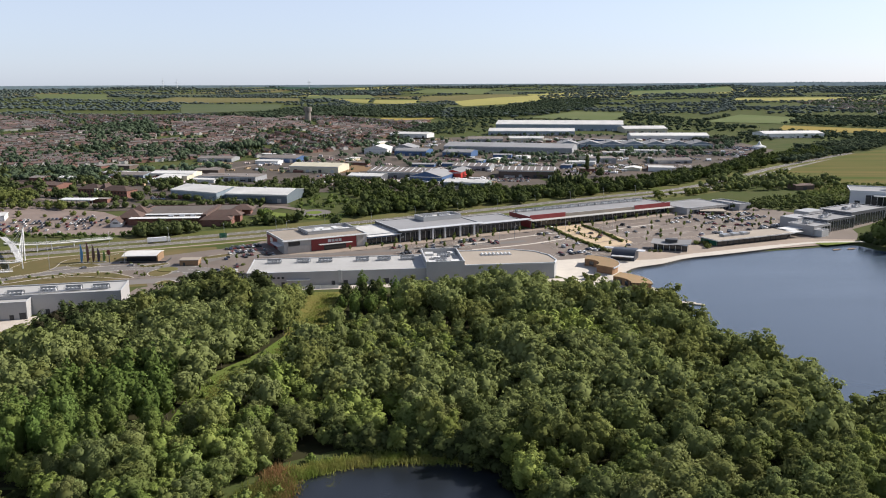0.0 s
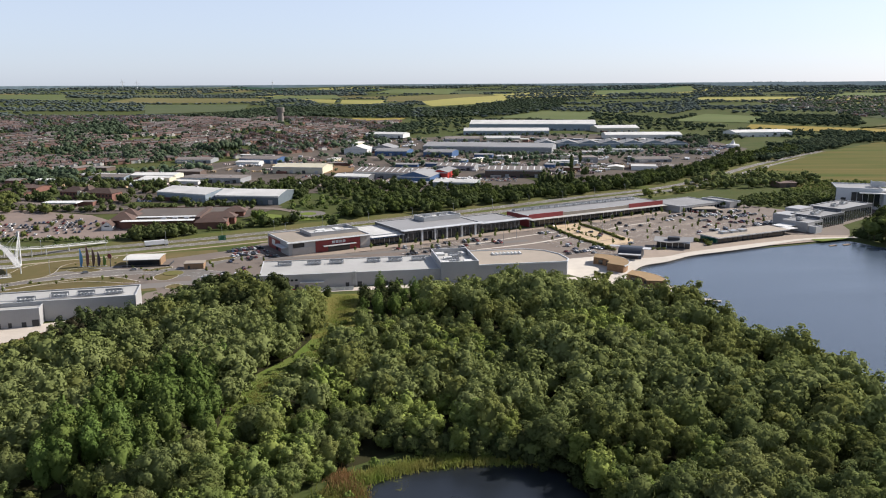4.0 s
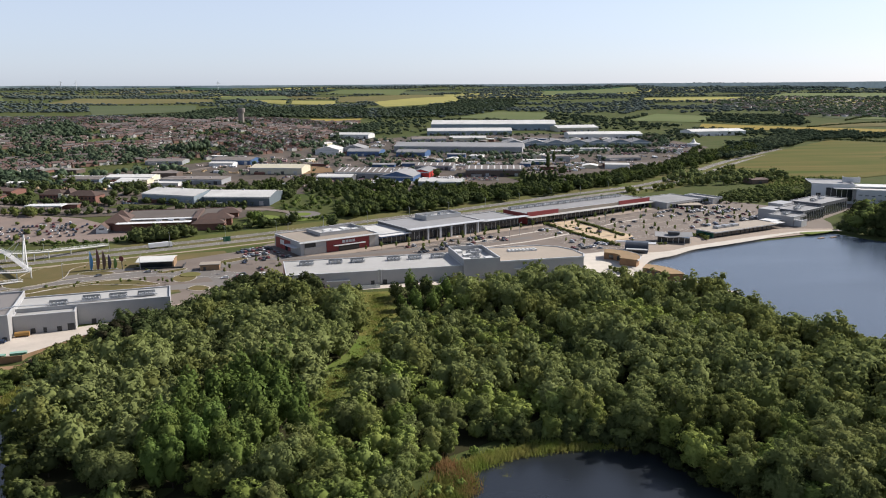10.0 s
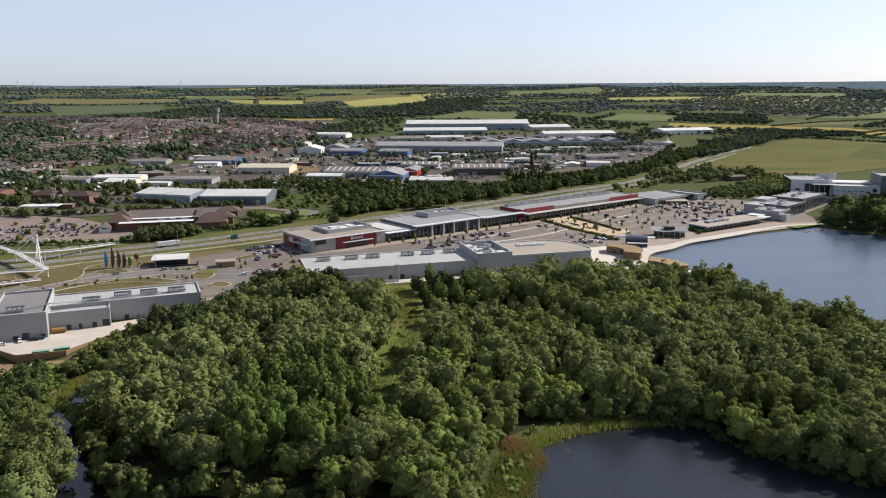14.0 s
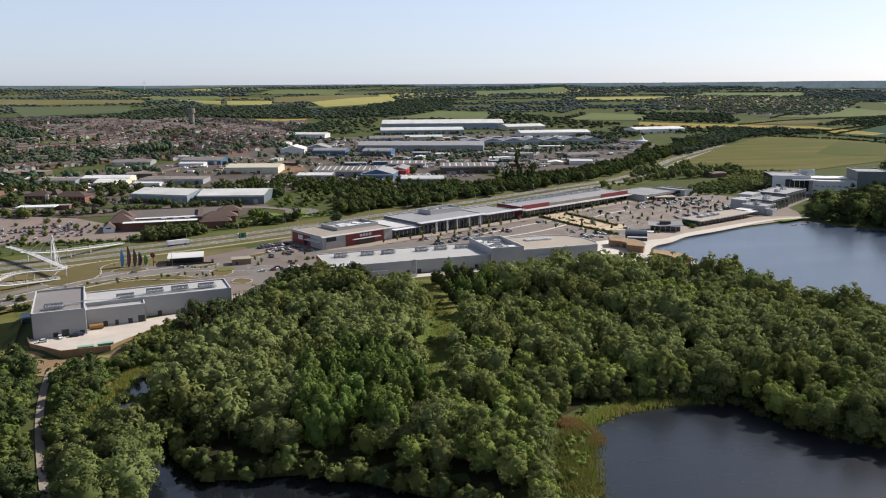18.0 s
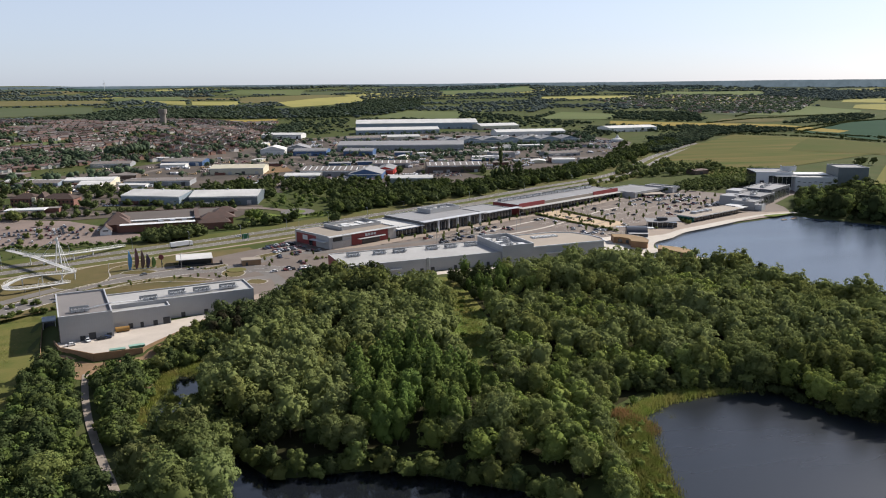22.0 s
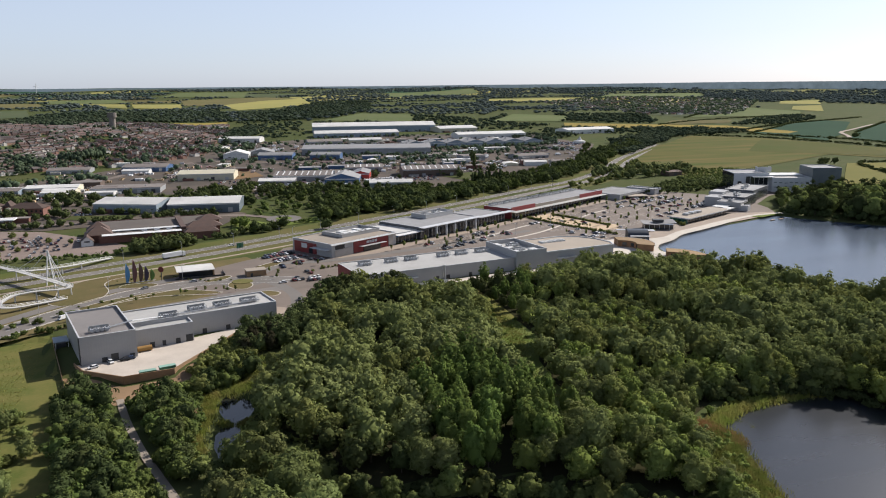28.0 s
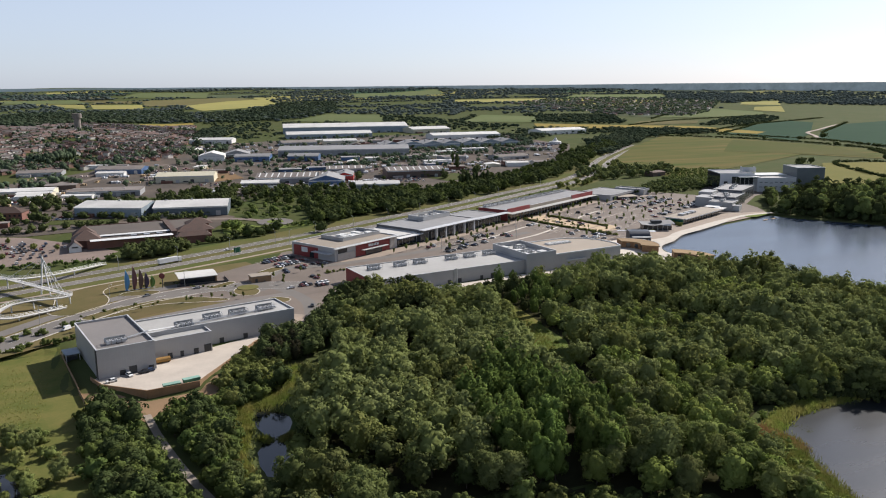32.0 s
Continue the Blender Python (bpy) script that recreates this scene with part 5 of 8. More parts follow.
for k, (x, y, s, a) in enumerate(((-246, 296, 0.7, 1), (-240, 272, 0.8, 2), (-240, 250, 1.0, 3), (-236, 226, 0.9, 5), (-228, 212, 1.2, 0.5), (-218, 288, 0.75, 1.5), (-213, 270, 0.7, 2.5), (-242, 206, 1.1, 3.5), (-214, 200, 1.2, 4.5), (-206, 186, 1.1, 5.5), (-230, 186, 1.1, 0.2), (-212, 248, 0.8, 1.2), (-246, 214, 0.9, 2.2), (-207, 239, 0.62, 2.6), (-202, 235, 0.66, 0.6), (-204, 228, 0.7, 1.9), (-203, 306, 0.72, 3.0), (-192, 321, 0.74, 4.2), (-198, 314, 0.6, 5.3), (-209, 308, 0.5, 0.8))):
    tree(("deep", "broad", "deep")[k % 3], x, y, s, a, 0.8)
for x, y, s, a in ((-274, 303, 0.62, 0.4), (-268, 297, 0.55, 2.2), (-258, 271, 0.6, 3.3), (-262, 244, 0.7, 4.4)):
    tree("willow", x, y, s, a)
joined("scrub", [(x, y, s * 1.2, a, q) for x, y, s, a, q in scrub[1::3]], KINDS["bush"][0], HEDGE, "dense green scrub beside the footpath", "scrub")
for x, y, c, a, q in along([(-205, 298), (-208, 288), (-207, 276), (-209, 262), (-208, 248)], 4.2, 121, 0.8, 1.25, 1.2):
    tree("bush", x, y, c, a, q)
joined("dark_scrub", [(x, y, s * 0.62, a, q) for x, y, s, a, q in scrub[2::3]], MEDIUM["deep"], DEEP, "dark bushy scrub beside the footpath", "scrub")
for x, y, sc, a in ((-178, 348, 0.86, 0.4), (-170, 352, 0.9, 1.7), (-183, 343, 0.62, 2.9), (-163, 362, 0.8, 4.1), (-172, 342, 0.75, 5.2)):
    tree("copper", x, y, sc, a, 0.95)
for k, (x, y, sc, a) in enumerate(((-137, 406, 1.0, 0.5), (-131, 410, 1.15, 1.6), (-124, 411, 1.2, 2.8), (-117, 412, 1.1, 4.0), (-143, 398, 0.9, 5.1))):
    tree(("deep", "broad")[k == 3], x, y, sc, a)
joined("yard_bushes", fill([(-209, 326), (-196, 346), (-184, 364), (-166, 380), (-160, 372), (-172, 346), (-184, 332), (-198, 318)], 4.2, 34, 0.7, 1.2), KINDS["shrub"][0], BROAD, "green bushes crowding the yard's retaining wall", "shrubs", trunk=False)
joined("yard_trees", fill([(-180, 362), (-150, 386), (-132, 410), (-138, 392), (-152, 362), (-160, 344), (-180, 339), (-188, 345)], 5, 33, 0.6, 1.0), MEDIUM["deep"], DEEP, "dark bushy trees below the service yard")

# low growth at the wood's edges
edge = along([(-34, 230), (-16, 226), (0, 222), (18, 211), (24, 194), (38, 176), (56, 166)], 2.2, 35, 0.6, 1.2, 1.4)
edge += along([(-165, 211), (-173, 227), (-180, 246), (-186, 260), (-178, 286), (-168, 308)], 2.4, 36, 0.6, 1.2, 1.4) + along([(-84, 172), (-100, 184), (-132, 204), (-156, 207)], 4.5, 37, 0.5, 0.9, 1.2)
edge += along([(118, 404), (117, 345), (122, 300), (134, 262), (160, 222), (205, 172)], 2.8, 38, 0.6, 1.3, 1.2)
joined("edge_growth", edge, KINDS["shrub"][0], DEEP, "dark bushy growth along the wood's watery edges", "scrub", trunk=False)

# foliage hanging over the channel and the pond's edge
BANK = along([(-87, 167), (-104, 181), (-132, 200), (-156, 203), (-166, 208), (-175, 224), (-180, 241), (-187, 258)], 4.6, 47, 0.7, 1.2, 1.0)
for k, (x, y, c, a, q) in enumerate(BANK):
    tree(("shrub", "broad", "shrub", "deep")[k % 4], x, y, c * (1.5 if k % 2 == 0 else 0.62), a, q)
POND_BANK = along([(-36, 229), (-10, 225), (14, 221), (26, 208), (34, 190), (50, 176), (66, 168)], 3.6, 48, 0.8, 1.3, 0.9)
for k, (x, y, c, a, q) in enumerate(POND_BANK):
    tree(("shrub", "deep")[k % 2], x, y, c * (1.4 if k % 2 == 0 else 0.6), a, q)

WEST_BANK = along([(-80, 136), (-79, 150), (-74, 168), (-69, 184), (-62, 204), (-48, 220)], 4.2, 46, 0.7, 1.05, 0.9)
for k, (x, y, c, a, q) in enumerate(WEST_BANK):
    tree(("willow", "bright", "shrub", "broad")[k % 4], x, y, c * (1.6 if k % 4 == 2 else 0.85), a, q)

LOWS = fill(LOW, 4.6, 39, 0.9, 1.4, 0.95)
joined("low_thicket", LOWS[::2], KINDS["shrub"][0], DEEP, "low dark thicket inside the wood", "scrub", trunk=False)
joined("low_thicket", LOWS[1::2], KINDS["shrub"][0], BROAD, "low green thicket inside the wood", "scrub", trunk=False)
joined("ride_growth", along(RIDE[1:], 4.0, 44, 0.2, 0.5, 4.2), KINDS["shrub"][0], BRIGHT, "bright low bushes along the grassy ride", "scrub", trunk=False)

EDGE_SCRUB = fill([(-286, 296), (-262, 312), (-258, 270), (-262, 240), (-274, 262), (-282, 274)], 6.0, 43, 0.5, 1.15, 0.62)
for k, (x, y, c, a, q) in enumerate(EDGE_SCRUB):
    tree(("shrub", "shrub", "broad")[k % 3], x, y, c * (1.2 if k % 3 < 2 else 0.45), a, q)

# shore trees on the far side of the lake
LAKE_END = fill([(306, 548), (318, 560), (372, 608), (440, 612), (490, 560), (500, 470), (440, 405), (362, 444), (340, 472), (326, 496), (308, 523)], 10.5, 41, 0.9, 1.8)
LAKE_END += along([(322, 572), (334, 588), (350, 606), (366, 622)], 5, 120, 0.7, 1.0, 2)
joined("lake_end_trees", LAKE_END[::3], LOWBROAD, BROAD, "green trees on the lake's far shore")
# the dark leaf colour stands in for shade on this backlit shore
joined("dark_lake_end_trees", LAKE_END[1::3] + LAKE_END[2::3], LOWBROAD, DEEP, "dense dark trees on the lake's far shore")
SHORE_FRINGE = along([(296, 546), (306, 523), (322, 496), (336, 471), (356, 438), (400, 402)], 3.5, 49, 0.4, 0.75, 1.5)
joined("shore_fringe", SHORE_FRINGE, LOWBROAD, DEEP, "dark bushes overhanging the lake's far shore", "shrubs", trunk=False)
# ---- hedges, belts and far woods ----
FARK, FARP = FAR["far"], FAR["farpoplar"]
RB = np.random.default_rng(30)
MINI = [blob_tree(RB, 5.0, 8.5, 18, 2, 0.86) for _ in range(6)]
DOT = [blob_tree(RB, 5.6, 8.0, 9, 1, 1.2) for _ in range(6)]
belt = []
l, r = ribbon(resample(A_ROAD, 12), 0.1, 38)
belt += along(l[27:], 5, 51, 1.0, 1.7, 7) + along(l[27:], 5, 52, 1.0, 1.8, 12)
clear_circle = lambda X, Y: (np.hypot(X + 113, Y - 684) > 24) & (near_line([(-113, 684), (-150, 706), (-200, 716)], X, Y) > 10)
belt += fill([(-168, 650), (-130, 655), (-60, 690), (60, 760), (90, 800), (20, 790), (-60, 765), (-150, 720)], 7.5, 53, 0.7, 1.6, 0.72, clear_circle)
belt += along([(170, 870), (290, 930), (390, 1050), (500, 1230)], 7, 45, 0.6, 1.0, 4) + fill([(60, 770), (160, 800), (250, 860), (330, 960), (300, 960), (200, 880), (90, 820)], 10, 54, 0.7, 1.3, 0.7)
belt += fill([(-190, 845), (-150, 905), (-105, 890), (-36, 856), (30, 836), (76, 806), (20, 742), (-62, 752), (-96, 758), (-126, 820), (-172, 790)], 9, 56, 0.7, 1.3, 0.55)
OPEN_JUNCTION = [(-170, 634), (-137, 644), (-84, 655), (-78, 700), (-74, 752), (-124, 768), (-165, 715)]
open_ground = lambda rows: [r for r, d in zip(rows, signed(OPEN_JUNCTION, np.array([r[0] for r in rows]), np.array([r[1] for r in rows]))) if d > 0]
belt = open_ground(belt)
joined("junction_hedge", along([(-153, 644), (-137, 657), (-112, 661), (-86, 666)], 2.4, 116, 0.3, 0.5, 1.2) + fill([(-150, 720), (-128, 706), (-100, 700), (-82, 720), (-84, 748), (-122, 762)], 8, 117, 0.4, 0.8, 0.6), MINI, HEDGE, "hedge and bushes round the estate roundabout", "hedge", trunk=False)
joined("junction_tree", [(-149, 660, 1.1, 0.4, 1.0), (-155, 668, 0.9, 2.4, 1.0)], FARK, BRIGHT, "pale green trees beside the estate roundabout", trunk=False)
joined("roadside_belt", [(x, y, c * 0.78, a, q) for x, y, c, a, q in belt[::3]], FARK, HEDGE, "dense belt of green trees along the dual carriageway", trunk=False)
joined("dark_roadside_belt", [(x, y, c * 0.78, a, q) for k, (x, y, c, a, q) in enumerate(belt) if k % 3], FARK, DEEP, "dark green trees of the roadside belt", trunk=False)
l, r = ribbon(resample(A_ROAD, 12), 0.1, -22)
joined("verge_shrubs", along(l[56:80], 6, 55, 0.4, 0.9, 4) + along(l[28:60], 22, 56, 0.15, 0.3, 2), FARK, BROAD, "low shrubs on the inner road verge", "shrubs")
joined("park_hedge", fill([(278, 700), (300, 696), (352, 706), (372, 740), (330, 745), (285, 722)], 5, 57, 0.4, 0.7) + fill([(260, 800), (330, 790), (400, 800), (430, 850), (380, 880), (300, 870)], 11, 58, 0.8, 1.4, 0.75) + fill([(300, 740), (365, 748), (365, 780), (320, 775)], 12, 59, 0.4, 0.8, 0.5), MINI, DEEP, "hedge and farm trees behind the end of the car park")
joined("poplars", [(110 + 4.2 * k, 803 + 3 * (k % 2), 1.1 + 0.12 * (k % 3), k * 1.3, 1.05) for k in range(9)] + [(176, 960, 1.5, 2.0, 1.1), (205, 1040, 1.2, 2.6, 1.1)], FARP, DEEP, "row of tall dark poplars beside the works")
joined("store_trees", fill([(-230, 580), (-206, 588), (-188, 602), (-190, 610), (-210, 600), (-232, 592)], 5.0, 61, 0.8, 1.35) + along([(-180, 618), (-150, 634), (-120, 650)], 4, 60, 0.4, 0.7, 2), FARK, DEEP, "dark green trees in front of the supermarket")
joined("store_hedge", along([(-420, 574), (-380, 580), (-335, 588), (-290, 584), (-250, 584), (-238, 598)], 2.6, 118, 0.25, 0.5, 1.5) + along([(-400, 520), (-330, 548), (-270, 570)], 5, 119, 0.15, 0.35, 3), MINI, HEDGE, "rough hedge between the supermarket and the road", "hedge", trunk=False)
joined("store_car_park_trees", fill([(-420, 592), (-270, 604), (-262, 640), (-310, 690), (-380, 715), (-460, 690)], 17, 62, 0.3, 0.6, 0.55) + along([(-400, 700), (-360, 705), (-335, 700)], 7, 63, 0.6, 1.0, 3) + fill([(-470, 740), (-400, 700), (-380, 740), (-420, 800), (-500, 800)], 12, 64, 0.8, 1.4, 0.7), FARK, BROAD, "small trees between parked cars at the supermarket")
ESTATE_ROWS = (along([(-520, 930), (-440, 960), (-360, 975), (-270, 1010)], 6, 65, 0.9, 1.6, 9) + along([(-300, 790), (-280, 770), (-220, 742), (-150, 730)], 6, 66, 0.4, 0.8, 3)
       + along([(-300, 860), (-200, 830), (-120, 830), (-40, 830)], 6, 67, 0.7, 1.2, 6) + along([(-250, 1150), (-160, 1300), (-100, 1330), (-60, 1420)], 7, 68, 0.8, 1.5, 14)
       + fill([(-240, 900), (150, 880), (330, 1080), (420, 1250), (300, 1580), (0, 1520), (-140, 1300)], 27, 69, 0.5, 1.2, 0.6) + fill([(-560, 900), (-480, 800), (-300, 740), (-290, 860), (-420, 960)], 19, 72, 0.5, 1.2, 0.5) + along([(-410, 880), (-330, 860), (-250, 850)], 7, 73, 0.5, 1.0, 4) + along([(-470, 700), (-400, 722), (-310, 706), (-262, 716), (-200, 720), (-160, 712)], 5, 74, 0.5, 0.8, 2) + along([(-500, 770), (-420, 775), (-370, 760), (-290, 745)], 6, 75, 0.6, 1.2, 5) + along([(-290, 815), (-230, 800), (-140, 790), (-130, 730)], 6, 76, 0.6, 1.3, 5) + along([(-520, 830), (-440, 820), (-400, 800)], 6, 77, 0.7, 1.3, 6) + along([(40, 1050), (110, 1080), (200, 1110), (300, 1150), (420, 1160)], 6, 70, 0.6, 1.1, 7)
       + along([(150, 1230), (240, 1240), (420, 1250), (480, 1330), (500, 1400)], 7, 71, 0.6, 1.1, 6))
joined("estate_edge_trees", [r for r in open_ground(ESTATE_ROWS) if r[1] < 950], FARK, DEEP, "dark trees scattered through the industrial estate", trunk=False)
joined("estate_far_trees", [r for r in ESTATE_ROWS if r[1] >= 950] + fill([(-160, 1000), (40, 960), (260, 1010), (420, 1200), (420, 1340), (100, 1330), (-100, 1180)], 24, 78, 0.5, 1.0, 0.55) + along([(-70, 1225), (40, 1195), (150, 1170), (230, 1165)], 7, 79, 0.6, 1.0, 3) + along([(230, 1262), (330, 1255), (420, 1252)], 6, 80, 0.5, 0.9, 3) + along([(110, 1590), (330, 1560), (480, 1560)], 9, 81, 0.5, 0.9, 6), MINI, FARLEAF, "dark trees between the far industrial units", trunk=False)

# the town: streets of small houses among trees
TOWN = [(-1500, 2300), (-1000, 2200), (-620, 2060), (-298, 1890), (-160, 1990), (-35, 2120), (-55, 1800), (-93, 1585), (-140, 1260), (-271, 1139), (-413, 1081), (-485, 1020), (-720, 1000)]
VILLAGE = [(1351, 3062), (1258, 2481), (1211, 2100), (1376, 1950), (1583, 2100), (2200, 2733), (2066, 3186), (1711, 3275)]
RENDERW = mat("pale_render", (0.70, 0.66, 0.60), (0.54, 0.50, 0.45), 0.85, island=0.25, scale=0.05)
BRICKW = mat("house_brick", (0.34, 0.21, 0.155), (0.26, 0.15, 0.115), 0.9, island=0.3, scale=0.05)
ROOFR = mat("red_brown_tiles", (0.155, 0.105, 0.092), (0.092, 0.068, 0.064), 0.9, spec=0.1, island=0.4, scale=0.02)
ROOFG = mat("grey_slates", (0.105, 0.092, 0.088), (0.13, 0.11, 0.105), 0.8, spec=0.1, island=0.35, scale=0.02)
WALLV = np.array([(-1, -1, 0), (1, -1, 0), (1, 1, 0), (-1, 1, 0), (-1, -1, 1), (1, -1, 1), (1, 1, 1), (-1, 1, 1), (-1, 0, 1.42), (1, 0, 1.42),
                  (0.15, -1.28, 0), (0.75, -1.28, 0), (0.75, -1.28, 1), (0.15, -1.28, 1), (0.45, -1.28, 1.36), (0.15, -0.95, 0), (0.15, -0.95, 1), (0.75, -0.95, 0), (0.75, -0.95, 1)], float)
WALLQ = np.array([(0, 1, 5, 4), (2, 3, 7, 6), (10, 11, 12, 13), (15, 10, 13, 16), (11, 17, 18, 12)])
WALLT = np.array([(0, 4, 3), (4, 7, 3), (4, 8, 7), (1, 2, 5), (5, 2, 6), (5, 6, 9), (13, 12, 14)])
ROOFV = np.array([(-1.08, -1.1, 0.95), (1.08, -1.1, 0.95), (1.08, 0, 1.45), (-1.08, 0, 1.45), (1.08, 1.1, 0.95), (-1.08, 1.1, 0.95),
                  (-1.08, -1.1, 1.0), (1.08, -1.1, 1.0), (1.08, 0, 1.50), (-1.08, 0, 1.50), (1.08, 1.1, 1.0), (-1.08, 1.1, 1.0),
                  (0.08, -1.36, 0.97), (0.45, -1.36, 1.43), (0.82, -1.36, 0.97), (0.08, -0.8, 0.97), (0.45, -0.2, 1.43), (0.82, -0.8, 0.97)], float)
ROOFQ = np.array([(6, 7, 8, 9), (9, 8, 10, 11), (0, 3, 2, 1), (3, 5, 4, 2), (0, 1, 7, 6), (5, 11, 10, 4), (12, 13, 16, 15), (13, 14, 17, 16)])
CHIMV = np.array([(x, y, z) for z in (1.3, 1.85) for x, y in ((0.0, -0.12), (0.12, -0.12), (0.12, 0.12), (0.0, 0.12))], float)
CHIMQ = np.array([(0, 1, 5, 4), (1, 2, 6, 5), (2, 3, 7, 6), (3, 0, 4, 7), (4, 5, 6, 7)])


def house_rows(poly, seed, cell, row, gap, keep=0.86):
    rng = np.random.default_rng(seed)
    P = np.array(poly)
    out = []
    for cx in np.arange(P[:, 0].min(), P[:, 0].max(), cell):
        for cy in np.arange(P[:, 1].min(), P[:, 1].max(), cell):
            a = radians(rng.choice((34, 38, 40, -52, -56, 36)))
            for i in np.arange(-cell / 2, cell / 2, row):
                for j in np.arange(-cell / 2, cell / 2, gap):
                    if rng.random() > keep:
                        continue
                    x, y = cx + cell / 2 + j, cy + cell / 2 + i + rng.normal() * 0.5
                    dx, dy = x - cx - cell / 2, y - cy - cell / 2
                    out.append((cx + cell / 2 + dx * math.cos(a) - dy * math.sin(a), cy + cell / 2 + dx * math.sin(a) + dy * math.cos(a), a + rng.normal() * 0.015 + math.pi * (rng.random() < 0.4), rng.uniform(5.6, 9.0), rng.uniform(3.6, 4.4), rng.uniform(4.2, 4.9), rng.integers(0, 4)))
    R = np.array(out)
    return R[signed(poly, R[:, 0], R[:, 1]) < 0]


HOUSES = house_rows(TOWN, 81, 240, 31, 16.5, 0.86)
HOUSES = HOUSES[signed([(-496, 1330), (-418, 1362), (-422, 1424), (-496, 1390)], HOUSES[:, 0], HOUSES[:, 1]) > 5]
HOUSES = HOUSES[np.argsort(np.hypot(HOUSES[:, 0] + 120, HOUSES[:, 1]))]


NOT = np.zeros((0, 3), int)
HM = {}
for w in (0, 1):
    HM["wall", w] = raw_mesh("wall", WALLV, WALLQ, WALLT, (BRICKW, RENDERW)[w])
    HM["roof", w] = raw_mesh("roof", ROOFV, ROOFQ, NOT, (ROOFR, ROOFG)[w])
HM["chimney", 0] = raw_mesh("chimney", CHIMV, CHIMQ, NOT, BRICK)
HOUSE_LABEL = {(0, 0): "red-brick house with a red-brown tiled roof", (1, 0): "pale rendered house with a red-brown tiled roof", (0, 1): "brick house with a grey slate roof", (1, 1): "pale rendered house with a grey slate roof"}
for x, y, a, hw, hd, hh, k in HOUSES[:260]:
    w, r = int(k % 3 > 0), int(k) // 2
    ob = thing("house", HOUSE_LABEL[w, r], "house", Matrix.LocRotScale((x, y, float(level(x, y)) - 0.3), Euler((0, 0, a)), (hw, hd, hh)), "houses of the town")
    for key in (("wall", w), ("roof", r), ("chimney", 0)):
        o = new(key[0], HM[key])
        o.parent = ob


def join_houses(name, rows, label):
    L = level(rows[:, 0], rows[:, 1])
    sets = {("wall", 0): [], ("wall", 1): [], ("roof", 0): [], ("roof", 1): []}
    for (x, y, a, hw, hd, hh, k), z in zip(rows, L):
        c, s = math.cos(a), math.sin(a)
        M = np.array([[c * hw, s * hw, 0], [-s * hd, c * hd, 0], [0, 0, hh]])
        w, r = int(k % 3 > 0), int(k) // 2
        sets["wall", w].append(WALLV @ M + (x, y, z - 0.3))
        sets["roof", r].append(ROOFV @ M + (x, y, z - 0.3))
    top = None
    for (kind, w), Vs in sets.items():
        if not Vs:
            continue
        n = len(Vs)
        base, q, t = (WALLV, WALLQ, WALLT) if kind == "wall" else (ROOFV, ROOFQ, NOT)
        o = (np.arange(n) * len(base))[:, None, None]
        me = raw_mesh(kind + "s", np.concatenate(Vs), (q[None] + o).reshape(-1, 4), (t[None] + o).reshape(-1, 3), {("wall", 0): BRICKW, ("wall", 1): RENDERW, ("roof", 0): ROOFR, ("roof", 1): ROOFG}[kind, w])
        ob = new(name if top is None else kind + "s", me)
        if top is None:
            top = tagged(ob, label, "houses", kind="stuff")
        else:
            ob.parent = top


join_houses("distant_houses", HOUSES[260:], "rows of brick and rendered houses on the hill")
VROWS = house_rows(VILLAGE, 82, 260, 38, 22, 0.42)
VROWS[:, 6] = 2 + VROWS[:, 6] % 2
join_houses("village_houses", VROWS, "far village of small pale houses")
PLAY = [(-494, 1330), (-418, 1362), (-422, 1420), (-496, 1388)]
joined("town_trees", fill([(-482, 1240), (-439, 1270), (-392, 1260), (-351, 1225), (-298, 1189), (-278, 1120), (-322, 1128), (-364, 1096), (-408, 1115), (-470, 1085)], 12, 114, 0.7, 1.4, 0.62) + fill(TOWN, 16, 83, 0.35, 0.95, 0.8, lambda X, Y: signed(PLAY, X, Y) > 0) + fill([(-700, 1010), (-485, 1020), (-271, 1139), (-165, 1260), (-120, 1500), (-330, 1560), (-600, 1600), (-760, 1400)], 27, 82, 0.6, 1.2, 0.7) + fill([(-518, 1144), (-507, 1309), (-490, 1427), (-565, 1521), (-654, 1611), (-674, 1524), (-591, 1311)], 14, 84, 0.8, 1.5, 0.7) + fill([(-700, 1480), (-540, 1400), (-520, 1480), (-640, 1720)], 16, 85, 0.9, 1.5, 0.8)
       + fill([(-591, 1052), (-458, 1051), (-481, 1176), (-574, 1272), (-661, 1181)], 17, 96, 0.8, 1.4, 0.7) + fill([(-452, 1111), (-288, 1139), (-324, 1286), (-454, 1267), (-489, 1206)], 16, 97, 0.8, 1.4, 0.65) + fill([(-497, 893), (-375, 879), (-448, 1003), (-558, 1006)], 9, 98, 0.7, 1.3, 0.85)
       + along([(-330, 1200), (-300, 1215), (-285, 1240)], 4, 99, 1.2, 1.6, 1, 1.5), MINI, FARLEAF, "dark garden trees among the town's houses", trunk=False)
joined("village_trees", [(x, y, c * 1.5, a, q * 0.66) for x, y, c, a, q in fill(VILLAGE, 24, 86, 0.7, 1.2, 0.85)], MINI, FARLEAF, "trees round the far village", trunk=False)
clear_strip = lambda X, Y: (signed([(714, 1699), (856, 1577), (951, 1483), (1004, 1292), (1065, 1330), (1081, 1575), (932, 1719), (798, 1861)], X, Y) > 6) & (signed([(662, 2009), (831, 1909), (966, 2134), (862, 2309)], X, Y) > 0) & (signed([(231, 2207), (454, 2068), (559, 2413), (418, 2515)], X, Y) > 0)
